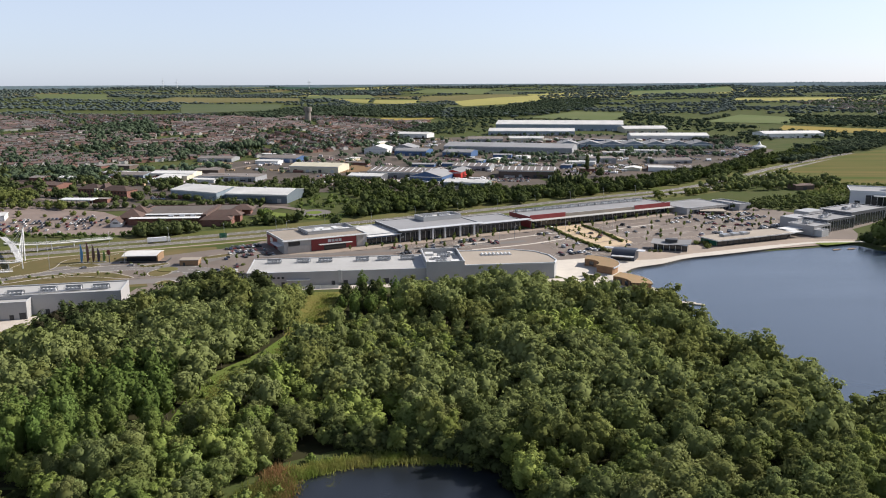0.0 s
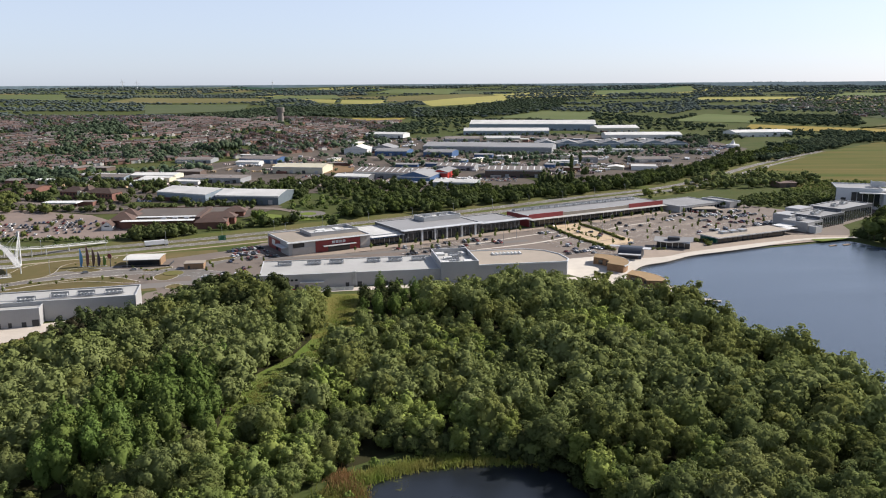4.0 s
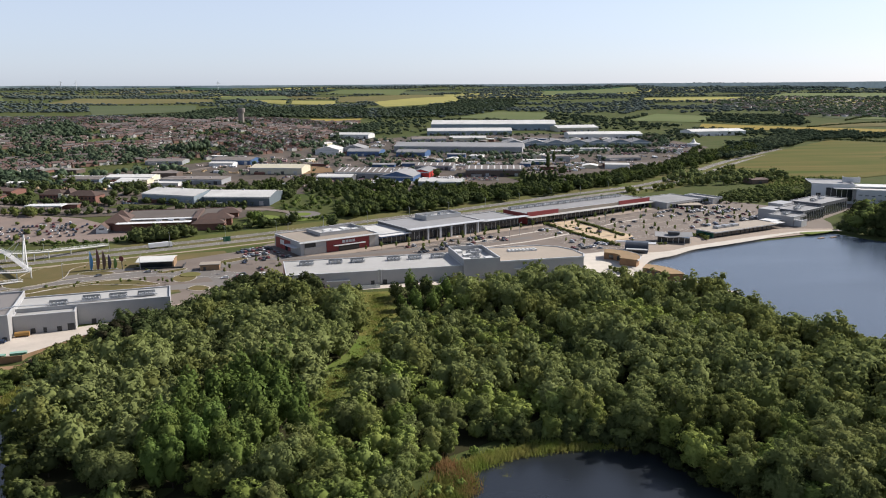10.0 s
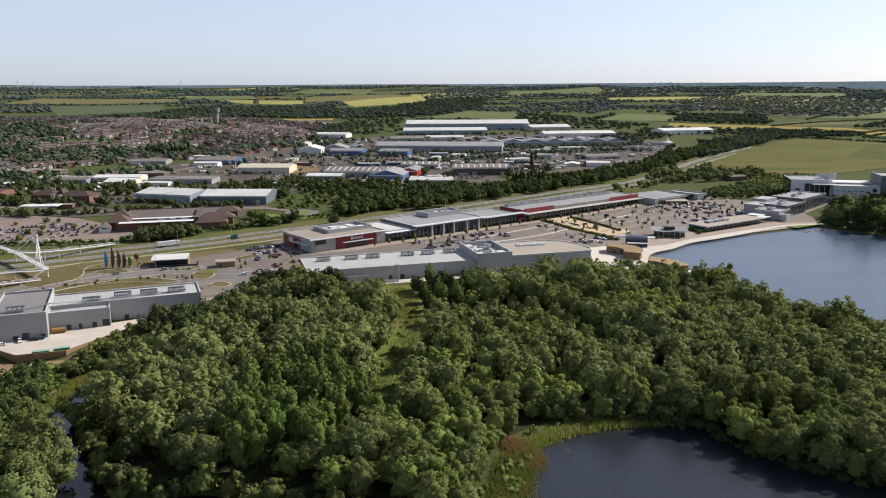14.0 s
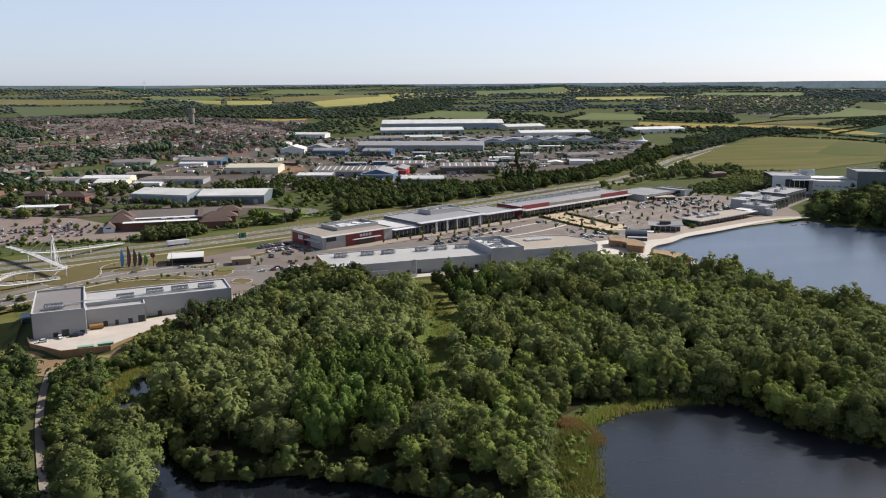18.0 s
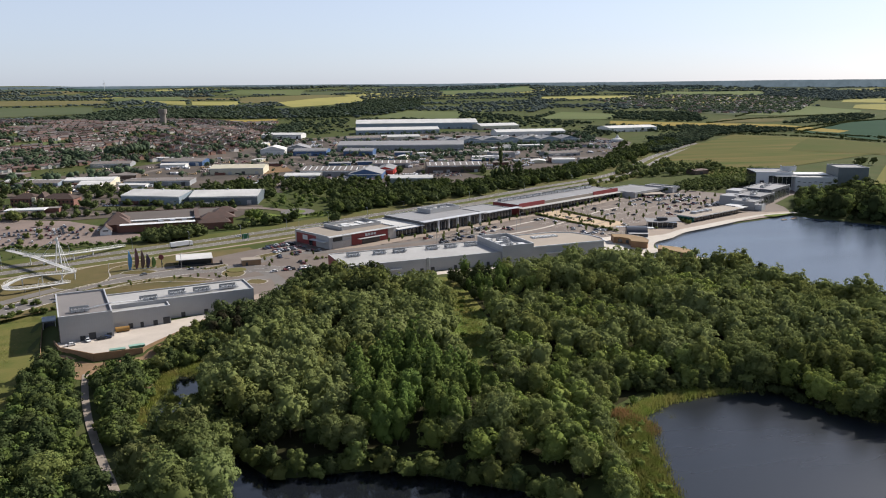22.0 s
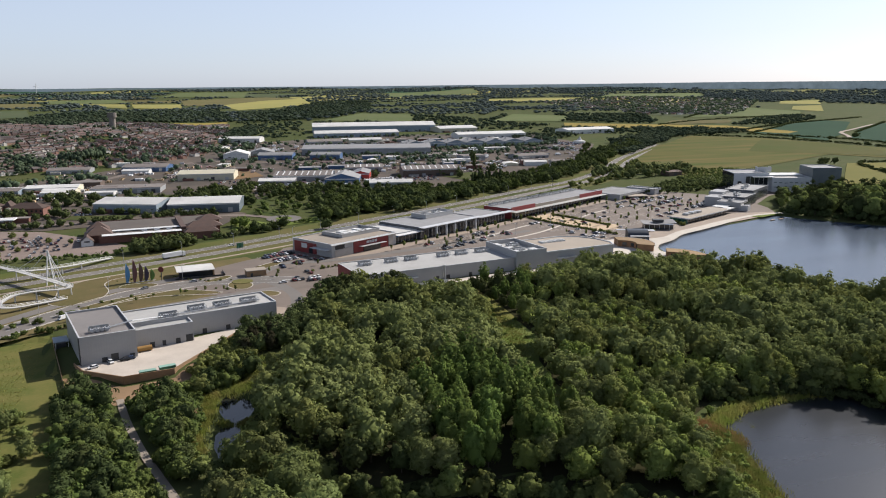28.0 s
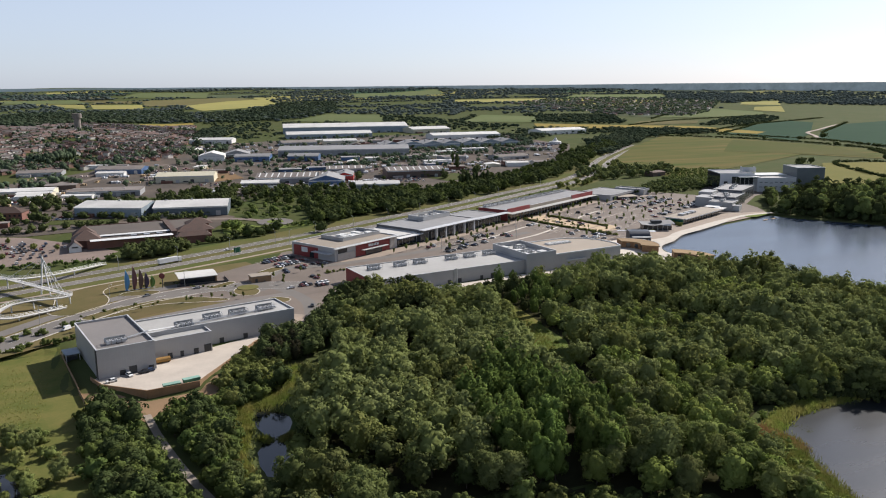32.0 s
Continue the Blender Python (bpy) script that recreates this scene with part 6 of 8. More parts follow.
woods = fill([(-375, 1747), (-280, 1900), (-212, 2102), (-101, 2268), (2, 2223), (3, 2900), (-495, 2850), (-554, 2587), (-620, 2080)], 20, 92, 0.9, 1.5, 0.9)
woods += fill([(17, 2225), (99, 2187), (259, 2295), (493, 2656), (643, 3276), (427, 3255), (189, 2748), (31, 2630)], 22, 87, 1.0, 1.6, 0.9, clear_strip)
woods += fill([(657, 2022), (809, 1916), (894, 1799), (999, 1735), (1196, 2096), (1065, 2163), (799, 2255)], 19, 88, 0.8, 1.4, 0.85, clear_strip)
woods += fill([(620, 1760), (700, 1710), (660, 1990), (640, 2200), (480, 2450), (280, 2240), (460, 2080)], 21, 102, 0.7, 1.2, 0.8, clear_strip)
woods += fill([(835, 1608), (957, 1621), (1042, 1444), (937, 1332), (817, 1340), (664, 1262), (556, 1162), (460, 1101), (554, 1246), (760, 1434)], 13, 89, 0.6, 1.2, 0.9, clear_strip)
woods += fill([(1086, 1571), (1206, 1529), (1517, 1725), (1581, 1853), (1400, 1819)], 17, 90, 0.6, 1.1, 0.85, clear_strip)
woods += fill([(560, 1500), (700, 1440), (840, 1480), (860, 1560), (720, 1690), (600, 1640)], 16, 103, 0.6, 1.0, 0.7, clear_strip)
woods += fill([(460, 1040), (640, 1210), (760, 1330), (700, 1340), (560, 1200), (430, 1060)], 9, 94, 0.6, 1.1, 0.85)
woods += fill([(-20, 2140), (30, 2220), (170, 2170), (130, 1900), (110, 1790), (60, 1720), (10, 1760), (20, 2000)], 19, 107, 0.6, 1.1, 0.5) + fill([(-99, 1437), (-59, 1603), (-4, 1731), (20, 2003), (-35, 1911), (-77, 1689)], 12, 113, 0.8, 1.4, 0.9)
woods += fill([(-95, 1590), (-20, 1600), (60, 1640), (100, 1720), (40, 1730), (-60, 1690)], 17, 108, 0.5, 1.0, 0.6) + fill([(400, 1740), (600, 1620), (640, 1760), (480, 1960), (300, 2120), (180, 2160), (170, 1960), (400, 1880)], 18, 109, 0.6, 1.1, 0.5, clear_strip)
woods += fill([(470, 1340), (600, 1420), (590, 1470), (520, 1500), (440, 1440)], 14, 110, 0.6, 1.1, 0.8)
rnd = random.Random(91)
far_rows = fill([(1907, 3060), (2161, 2560), (2442, 2129), (2997, 2568), (2591, 3337), (2194, 3468)], 27, 104, 1.0, 1.6, 0.85)
for k in range(170):
    x, y = rnd.uniform(-2900, 3900), rnd.uniform(2450, 4700)
    if -1700 < x < 100 and y < 2700:
        continue
    a, n = rnd.choice((0.02, 0.08, -0.06, 0.12, 1.3)), rnd.uniform(150, 700)
    far_rows += along([(x, y), (x + n * math.cos(a), y + n * math.sin(a))], 15, 200 + k, 0.6, 1.15, 4, 0.85)
for k in range(95):
    x, y = rnd.uniform(-2200, 2800), rnd.uniform(2250, 3500)
    if -1700 < x < 150 and y < 2650 or 1150 < x < 2250 and 1900 < y < 3300:
        continue
    a, n = rnd.choice((0.02, 0.1, -0.08, 1.1)), rnd.uniform(200, 600)
    far_rows += along([(x, y), (x + n * math.cos(a), y + n * math.sin(a))], 12, 600 + k, 0.7, 1.3, 7, 0.9)
for k in range(70):
    x, y, w, d = rnd.uniform(-2900, 3900), rnd.uniform(3300, 4750), rnd.uniform(120, 420), rnd.uniform(30, 80)
    far_rows += fill([(x - w, y - d * 0.6), (x + w * 0.4, y - d), (x + w, y + d * 0.3), (x - w * 0.3, y + d)], 30, 400 + k, 1.0, 1.6, 0.85)
# wooded country between the fields, thicker on the rises
rg, y = np.random.default_rng(92), 2260.0
while y < 4850:
    X = np.arange(-0.58 * y - 250, 1.28 * y - 100, 12.0)
    Y = y + rg.normal(size=len(X)) * 16
    thick = np.array([noise.noise((a / 520, b / 300, 4.4)) + 0.5 * noise.noise((a / 150, b / 110, 8.1)) for a, b in zip(X, Y)])
    pick = thick > 0.10 + 0.12 * rg.random(len(X)) - 0.14 * (y > 3500)
    far_rows += [(a + rg.uniform(-5, 5), b, rg.uniform(0.8, 1.35), rg.uniform(0, 6.28), rg.uniform(0.8, 1.05)) for a, b in zip(X[pick], Y[pick])]
    y += 75 + 0.02 * (y - 2200)
FX, FY = np.array([r[0] for r in far_rows]), np.array([r[1] for r in far_rows])
open_field = signed(TOWN, FX, FY) > 10
for pts in FIELDS[:29] + [VILLAGE]:
    open_field &= signed(pts, FX, FY) > 6
far_rows = [r for r, k in zip(far_rows, open_field) if k]
joined("park_end_scrub", fill([(285, 700), (345, 690), (392, 735), (486, 824), (420, 845), (380, 790), (330, 752)], 5.2, 111, 0.25, 0.5, 0.85), MINI, BROAD, "rough green scrub between the car park and the field", "scrub", trunk=False)
joined("park_end_hedge", along([(250, 692), (276, 686), (313, 687), (361, 701)], 3.0, 112, 0.4, 0.6, 1.5), MINI, DEEP, "dark hedge along the end of the car park", "hedge", trunk=False)
broadened = lambda rows, f: [(x, y, c * f, a, q / f * 1.02) for x, y, c, a, q in rows]
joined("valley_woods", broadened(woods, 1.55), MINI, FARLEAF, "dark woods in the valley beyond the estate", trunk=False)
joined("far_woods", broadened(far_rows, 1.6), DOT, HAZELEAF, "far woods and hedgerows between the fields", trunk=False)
hedges = []
for k, pts in enumerate(([(923, 1316), (985, 1126), (954, 956)], [(1144, 1254), (1507, 1504)], [(923, 1316), (1180, 1500), (1420, 1691)], [(1199, 1895), (1687, 2332)], [(800, 1330), (880, 1210), (905, 950), (795, 795)], [(560, 600), (665, 806), (770, 790), (900, 945)], [(958, 1672), (1204, 1802), (1603, 1875)], [(1000, 1420), (1250, 1560), (1640, 1700)])):
    hedges += along(pts, 3.6, 400 + k, 0.45, 0.8, 1.2, 0.75)
hedges += [(600, 800, 1.6, 1.0, 1.0), (630, 812, 1.4, 2.0, 1.0), (560, 770, 1.2, 4.0, 1.0), (585, 790, 1.3, 3.0, 1.1), (760, 800, 1.5, 1.5, 1.0), (905, 1010, 1.2, 2.2, 1.0), (940, 1120, 1.5, 0.4, 0.8), (912, 1180, 1.2, 5.0, 0.8), (1010, 1130, 1.6, 1.1, 1.0)]
joined("field_hedges", hedges, MINI, DEEP, "hedgerows with single trees between fields", trunk=False)

# the skyline ridge; its haze is painted as blue-grey colour and a faint glow
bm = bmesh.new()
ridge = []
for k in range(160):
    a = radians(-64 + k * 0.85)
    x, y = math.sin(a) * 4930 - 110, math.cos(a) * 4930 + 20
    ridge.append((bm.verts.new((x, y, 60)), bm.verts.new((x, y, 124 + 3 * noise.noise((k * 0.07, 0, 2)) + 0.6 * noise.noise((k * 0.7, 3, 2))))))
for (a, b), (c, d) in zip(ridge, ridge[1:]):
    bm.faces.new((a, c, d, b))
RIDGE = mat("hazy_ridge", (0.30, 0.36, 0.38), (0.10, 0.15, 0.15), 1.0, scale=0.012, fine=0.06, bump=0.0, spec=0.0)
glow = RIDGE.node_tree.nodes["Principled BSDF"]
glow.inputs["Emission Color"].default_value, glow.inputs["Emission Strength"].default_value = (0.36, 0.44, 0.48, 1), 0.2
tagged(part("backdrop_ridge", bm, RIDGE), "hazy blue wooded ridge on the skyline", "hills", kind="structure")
tower = thing("water_tower", "grey concrete water tower beyond the houses", "water tower", pose(-286, 1700, float(level(-286, 1700))))
bm = bmesh.new()
rod(bm, (0, 0, -1), (0, 0, 22), 6.0, 14)
part("shaft", bm, mat("grey_concrete", (0.24, 0.21, 0.185), rough=0.9), tower)
bm = bmesh.new()
rod(bm, (0, 0, 22), (0, 0, 31), 8.5, 16)
part("tank", bm, MATS["grey_concrete"], tower)
# wind turbines on the skyline, at rest
for x, y, h in ((-1560, 4500, 44), (-1475, 4480, 42), (-760, 4600, 42)):
    z = float(level(x, y))
    ob = thing("wind_turbine", "white wind turbine far off on the skyline", "wind turbine", pose(x, y, z), "wind turbines on the skyline")
    bm = bmesh.new()
    rod(bm, (0, 0, -1), (0, 0, h), 1.4, 8)
    part("mast", bm, WHITE, ob)
    for k in range(3):
        a = radians(90 + 120 * k)
        bm = bmesh.new()
        rod(bm, (0, -2.4, h), (14 * math.cos(a), -2.4, h + 14 * math.sin(a)), 0.6, 5)
        part("blade", bm, WHITE, ob)


# ---- industrial estate ----
def shed(name, x, y, rot, length, depth, h, roof, wall, roofmat, label, category="warehouse", doors=True, lights=False, ridge=None, extra=None):
    """A portal-frame shed from its front left corner. roof: flat, gable (ridge along the length) or cross (ridge across)."""
    z = float(level(x, y)) - 0.3
    ob = thing(name, label, category, pose(x, y, z, 0, 0, rot))
    bm = bmesh.new()
    rise = 0.0 if roof == "flat" else depth * 0.075 if roof == "gable" else length * 0.14
    if roof == "gable":
        prof = [(0, 0), (depth, 0), (depth, h), (depth / 2, h + rise), (0, h)]
        lo, hi = [bm.verts.new((0, p, q)) for p, q in prof], [bm.verts.new((length, p, q)) for p, q in prof]
    else:
        prof = [(0, 0), (length, 0), (length, h), (length / 2, h + rise), (0, h)]
        lo, hi = [bm.verts.new((p, 0, q)) for p, q in prof], [bm.verts.new((p, depth, q)) for p, q in prof]
    bm.faces.new(lo), bm.faces.new(hi[::-1])
    for a, b in ((0, 1), (1, 2), (4, 0)):
        bm.faces.new((lo[a], hi[a], hi[b], lo[b]))
    bmesh.ops.recalc_face_normals(bm, faces=bm.faces)
    part("wall", bm, wall, ob)
    bm, e, t = bmesh.new(), 0.5, 0.25
    if roof == "flat":
        box(bm, -e, length + e, -e, depth + e, h + 0.01, h + 0.35)
    else:
        half = (depth if roof == "gable" else length) / 2
        run = length if roof == "gable" else depth
        for sgn in (0, 1):
            a = (-e, h - e * rise / half) if not sgn else (2 * half + e, h - e * rise / half)
            c = (half, h + rise)
            pts = [(a[0], a[1] + 0.02), (c[0], c[1] + 0.02), (c[0], c[1] + t), (a[0], a[1] + t)]
            ring = [[bm.verts.new((q, p, zz) if roof == "gable" else (p, q, zz)) for p, zz in pts] for q in (-e, run + e)]
            for k in range(4):
                bm.faces.new((ring[0][k], ring[0][(k + 1) % 4], ring[1][(k + 1) % 4], ring[1][k]))
            bm.faces.new(ring[0]), bm.faces.new(ring[1][::-1])
        bmesh.ops.recalc_face_normals(bm, faces=bm.faces)
    r = part("roof", bm, roofmat, ob)
    if lights:
        n = max(2, int(length / 7))
        for k in range(n):
            px = (k + 0.5) * length / n
            if roof == "gable":
                bm = bmesh.new()
                V = [bm.verts.new(p) for p in ((px - 0.8, depth * 0.06, h + rise * 0.12 + t + 0.06), (px + 0.8, depth * 0.06, h + rise * 0.12 + t + 0.06), (px + 0.8, depth * 0.44, h + rise * 0.88 + t + 0.06), (px - 0.8, depth * 0.44, h + rise * 0.88 + t + 0.06))]
                bm.faces.new(V)
                part("rooflight", bm, WHITE, r)
    if doors:
        n = max(1, int(length / 14))
        for k in range(n):
            px = (k + 0.5) * length / n
            part("roller_door", boxes((px - 2, px + 2, -0.12, 0, 0, min(4.2, h * 0.7))), STEEL if k % 2 else DARK, ob)
    if category == "warehouse":
        part("fascia", boxes((0.2, length - 0.2, -0.2, -0.02, h - 1.1, h - 0.15)), WHITE if len(label) % 2 else CAPPING, ob)
        for k in range(max(1, int(length / 22))):
            px = (k + 0.85) * 22 - 11
            if px + 7 < length:
                part("window_strip", boxes((px, px + 6, -0.1, -0.02, 1.2, 2.6)), GLASS, ob)
            part("roof_vent", boxes((px, px + 1.6, depth * 0.5 - 0.8, depth * 0.5 + 0.8, h + rise * 0.4, h + rise + 1.1)), STEEL, ob)
        part("annexe", boxes((length * 0.1, length * 0.1 + min(12, length * 0.3), -5, -0.02, 0, 3.2)), BRICK if len(label) % 3 else GREYPAINT, ob)
    return ob


GREYPAINT = mat("grey_render", (0.40, 0.38, 0.35), (0.33, 0.31, 0.29), 0.85)
SKYBLUE = mat("pale_blue_cladding", (0.27, 0.33, 0.38), (0.22, 0.27, 0.31), 0.5, stripe=("X", 0.6, 0.03))
BLUE = mat("blue_cladding", (0.06, 0.12, 0.25), (0.05, 0.10, 0.20), 0.5, stripe=("X", 0.6, 0.03))
CREAM = mat("cream_cladding", (0.60, 0.56, 0.42), (0.52, 0.48, 0.36), 0.6, stripe=("X", 0.6, 0.03))
BROWN = mat("brown_cladding", (0.12, 0.085, 0.065), (0.10, 0.07, 0.055), 0.7, stripe=("X", 0.6, 0.03))
GREYWALL = mat("weathered_grey_cladding", (0.28, 0.29, 0.30), (0.22, 0.225, 0.23), 0.6, stripe=("X", 0.6, 0.03))
REDWALL = mat("bright_red_cladding", (0.48, 0.04, 0.03), rough=0.5, stripe=("X", 0.6, 0.03))
OLDROOF = mat("old_fibre_cement_roof", (0.21, 0.185, 0.165), (0.15, 0.13, 0.12), 0.9, scale=0.08, fine=0.6, stripe=("X", 0.4, 0.04))
TEAL = mat("slate_blue_cladding", (0.12, 0.15, 0.17), (0.10, 0.125, 0.145), 0.6, stripe=("X", 0.6, 0.03))
GREENW = mat("grey_green_cladding", (0.22, 0.27, 0.24), (0.18, 0.22, 0.2), 0.6, stripe=("X", 0.6, 0.03))
def units(*rows):
    """A group of sheds standing near each other."""
    for row in rows:
        row = (*row[:10], row[10] if len(row[10].split()) > 3 else row[10] + " on the industrial estate")
        shed(*row, category=row[0] if row[0] != "office" else "office building", lights="rooflights" in row[-1] or "workshop" in row[-1])


units(
    ("warehouse", -268, 772, -28, 60, 44, 8, "gable", SKYBLUE, WHITEROOF, "pale blue warehouse with a white ridged roof"),
    ("warehouse", -206, 742, -12, 62, 46, 8, "gable", TEAL, WHITEROOF, "grey-green warehouse with a white ridged roof"),
    ("warehouse", -343, 924, -8, 52, 26, 6, "gable", CREAM, WHITEROOF, "low cream warehouse with dark bays"),
    ("warehouse", -279, 896, -11, 70, 32, 6, "flat", GREYWALL, OLDROOF, "low grey industrial unit"),
    ("warehouse", -392, 924, -14, 46, 26, 5, "gable", SKYBLUE, OLDROOF, "small pale industrial unit"),
    ("warehouse", -254, 1097, -18, 56, 36, 6, "gable", BLUE, OLDROOF, "blue-walled industrial unit"),
    ("warehouse", -341, 1098, -8, 50, 30, 5, "gable", GREYWALL, OLDROOF, "grey industrial unit"),
    ("warehouse", -190, 978, -13, 64, 40, 8, "gable", CREAM, CREAM, "cream and green banded warehouse"),
    ("warehouse", -108, 896, -16, 40, 24, 6, "gable", CLADDK, WHITEROOF, "small dark unit with a white roof"),
    ("warehouse", -88, 920, -18, 84, 46, 8, "gable", GREYWALL, OLDROOF, "wide grey-blue workshop with rooflights"),
    ("warehouse", -37, 880, -18, 38, 50, 7, "cross", BLUE, GREYROOF, "blue gabled workshop"),
    ("warehouse", 2, 912, -18, 20, 44, 7.5, "cross", REDWALL, GREYROOF, "bright red gabled unit"))
units(
    ("warehouse", 1, 828, -16, 46, 26, 7, "gable", GREENW, WHITEROOF, "grey-green unit with a white roof"),
    ("warehouse", 12, 991, -14, 48, 34, 6, "gable", GREYWALL, OLDROOF, "old workshop with rows of rooflights"),
    ("warehouse", 65, 914, -11, 68, 40, 9, "gable", BROWN, OLDROOF, "long brown workshop with ribbed rooflights"),
    ("warehouse", -72, 1187, -18, 50, 34, 8, "gable", BLUE, GREYROOF, "blue warehouse"),
    ("warehouse", 0, 1164, -20, 44, 34, 8, "gable", BLUE, GREYROOF, "bright blue warehouse"),
    ("warehouse", 2, 1240, -17, 200, 60, 10, "gable", GREYWALL, GREYROOF, "very long grey warehouse"),
    ("warehouse", -119, 1205, -12, 36, 40, 8, "cross", WHITE, WHITEROOF, "white gabled unit"),
    ("warehouse", -80, 1230, -12, 36, 40, 8, "cross", GREYWALL, GREYROOF, "grey gabled unit"),
    ("warehouse", -101, 1528, -20, 76, 40, 7, "gable", WHITE, WHITEROOF, "white industrial unit"),
    ("warehouse", 93, 1606, -8, 172, 60, 9, "gable", SKYBLUE, WHITEROOF, "long white-roofed distribution shed"),
    ("warehouse", 118, 1760, -11, 275, 90, 14, "gable", SKYBLUE, WHITEROOF, "huge white-roofed distribution warehouse"),
    ("warehouse", 46, 1424, -3, 62, 40, 7, "gable", GREYWALL, OLDROOF, "grey industrial unit"))
units(
    ("warehouse", 120, 1420, -8, 60, 36, 8, "gable", CREAM, WHITEROOF, "pale industrial unit"),
    ("warehouse", 378, 1650, 2, 90, 60, 9, "gable", CREAM, WHITEROOF, "pale distribution shed"),
    ("warehouse", 345, 1454, -5, 140, 50, 9, "gable", WHITE, WHITEROOF, "white distribution shed with blue banding"),
    ("warehouse", 188, 1290, -6, 34, 50, 8, "cross", SKYBLUE, GREYROOF, "blue-grey gabled bay of a factory row"),
    ("warehouse", 223, 1287, -6, 34, 50, 8, "cross", SKYBLUE, GREYROOF, "blue-grey gabled bay of a factory row"),
    ("warehouse", 398, 1268, -6, 34, 50, 8, "cross", SKYBLUE, GREYROOF, "blue-grey gabled bay of a factory row"),
    ("warehouse", 258, 1283, -6, 34, 50, 8, "cross", SKYBLUE, GREYROOF, "blue-grey gabled bay of a factory row"),
    ("warehouse", 293, 1280, -6, 34, 50, 8, "cross", SKYBLUE, GREYROOF, "blue-grey gabled bay of a factory row"),
    ("warehouse", 328, 1277, -6, 34, 50, 8, "cross", SKYBLUE, GREYROOF, "blue-grey gabled bay of a factory row"),
    ("warehouse", 363, 1274, -6, 34, 50, 8, "cross", SKYBLUE, GREYROOF, "blue-grey gabled bay of a factory row"),
    ("warehouse", 240, 1179, -4, 48, 14, 4, "flat", WHITE, WHITEROOF, "low white canopy building"),
    ("warehouse", 273, 1213, -8, 68, 14, 4, "flat", WHITE, WHITEROOF, "long low white building"),
    ("warehouse", 600, 1479, 4, 115, 50, 9, "gable", WHITE, WHITEROOF, "white warehouse among trees"),
    ("warehouse", 198, 1054, 0, 34, 26, 8, "flat", GREYWALL, OLDROOF, "grey two-storey works building"),
    ("warehouse", 281, 1049, 4, 52, 30, 5, "gable", GREYWALL, OLDROOF, "low grey car showroom"))
units(
    ("barn", 359, 796, 8, 20, 16, 5, "gable", BROWN, TILES, "brown farm barn among trees"),
    ("office", -464, 839, -14, 60, 24, 5, "gable", BRICK, TILES, "low brown-roofed brick building"),
    ("warehouse", -390, 640, 20, 26, 20, 5, "flat", WHITE, WHITEROOF, "small white retail unit"))


# supermarket corner roofs and entrance gable
STORE_O, STORE_R = (-256, 632), 3
DARKROOF = mat("dark_flat_roof", (0.12, 0.10, 0.085), (0.095, 0.08, 0.07), 0.9, scale=0.06, fine=0.5)


def hip(parent, x, y, w, d, z, rise, material=TILES):
    bm = bmesh.new()
    V = [bm.verts.new(p) for p in ((x, y, z), (x + w, y, z), (x + w, y + d, z), (x, y + d, z))]
    m = min(w, d) / 2
    if w >= d:
        R = [bm.verts.new((x + m, y + d / 2, z + rise)), bm.verts.new((x + w - m + 0.01, y + d / 2, z + rise))]
        for f in ((V[0], V[1], R[1], R[0]), (V[1], V[2], R[1]), (V[2], V[3], R[0], R[1]), (V[3], V[0], R[0])):
            bm.faces.new(f)
    else:
        R = [bm.verts.new((x + w / 2, y + m, z + rise)), bm.verts.new((x + w / 2, y + d - m, z + rise))]
        for f in ((V[0], V[1], R[0]), (V[1], V[2], R[1], R[0]), (V[2], V[3], R[1]), (V[3], V[0], R[0], R[1])):
            bm.faces.new(f)
    bm.faces.new(V[::-1])
    bmesh.ops.recalc_face_normals(bm, faces=bm.faces)
    return part("hipped_roof", bm, material, parent)


store = thing("supermarket", "brown brick supermarket with hipped corner roofs and white gable", "supermarket", pose(*STORE_O, -0.2, 0, 0, STORE_R))
flat_block(store, 0, 84, 0, 72, 6.5, BRICK, DARKROOF, 0.4, TILES)
part("front_canopy", boxes((2, 58, -5, 3, 6.75, 7.0)), WHITE, store)
part("roof_strip", boxes((4, 58, 14, 20, 6.7, 7.1)), WHITE, store)
part("roof_ridge", boxes((58, 62, 4, 60, 6.2, 8.4)), TILES, store)
part("brick_wing", boxes((60, 84, -7, -0.4, 0, 5.5)), BRICK, store)
hip(store, 59, -8, 26, 9, 5.5, 3)
hip(store, -10, 3, 20, 18, 6.6, 6)
hip(store, -9, 25, 17, 16, 6.6, 6)
hip(store, 62, 8, 28, 14, 6.6, 4)
hip(store, 74, 38, 20, 16, 6.6, 4)
for r in ((-8, -0.2, 5, 19, 0, 6.2), (-7, -0.2, 27, 39, 0, 6.2), (84.2, 88, 11, 21, 0, 6.4), (84.2, 91, 41, 53, 0, 6.4)):
    part("corner_block", boxes(r), BRICK, store)
bm = bmesh.new()
for y0, y1 in ((-6, 6),):
    prof = [(-12, 0), (-4, 0), (-4, 4), (-8, 7.5), (-12, 4)]
    a, b = [bm.verts.new((x, y0, z)) for x, z in prof], [bm.verts.new((x, y1, z)) for x, z in prof]
    bm.faces.new(a), bm.faces.new(b[::-1])
    for k in range(5):
        bm.faces.new((a[k], b[k], b[(k + 1) % 5], a[(k + 1) % 5]))
bmesh.ops.recalc_face_normals(bm, faces=bm.faces)
part("entrance_gable", bm, WHITE, store, "white boarded entrance gable")
bm = bmesh.new()
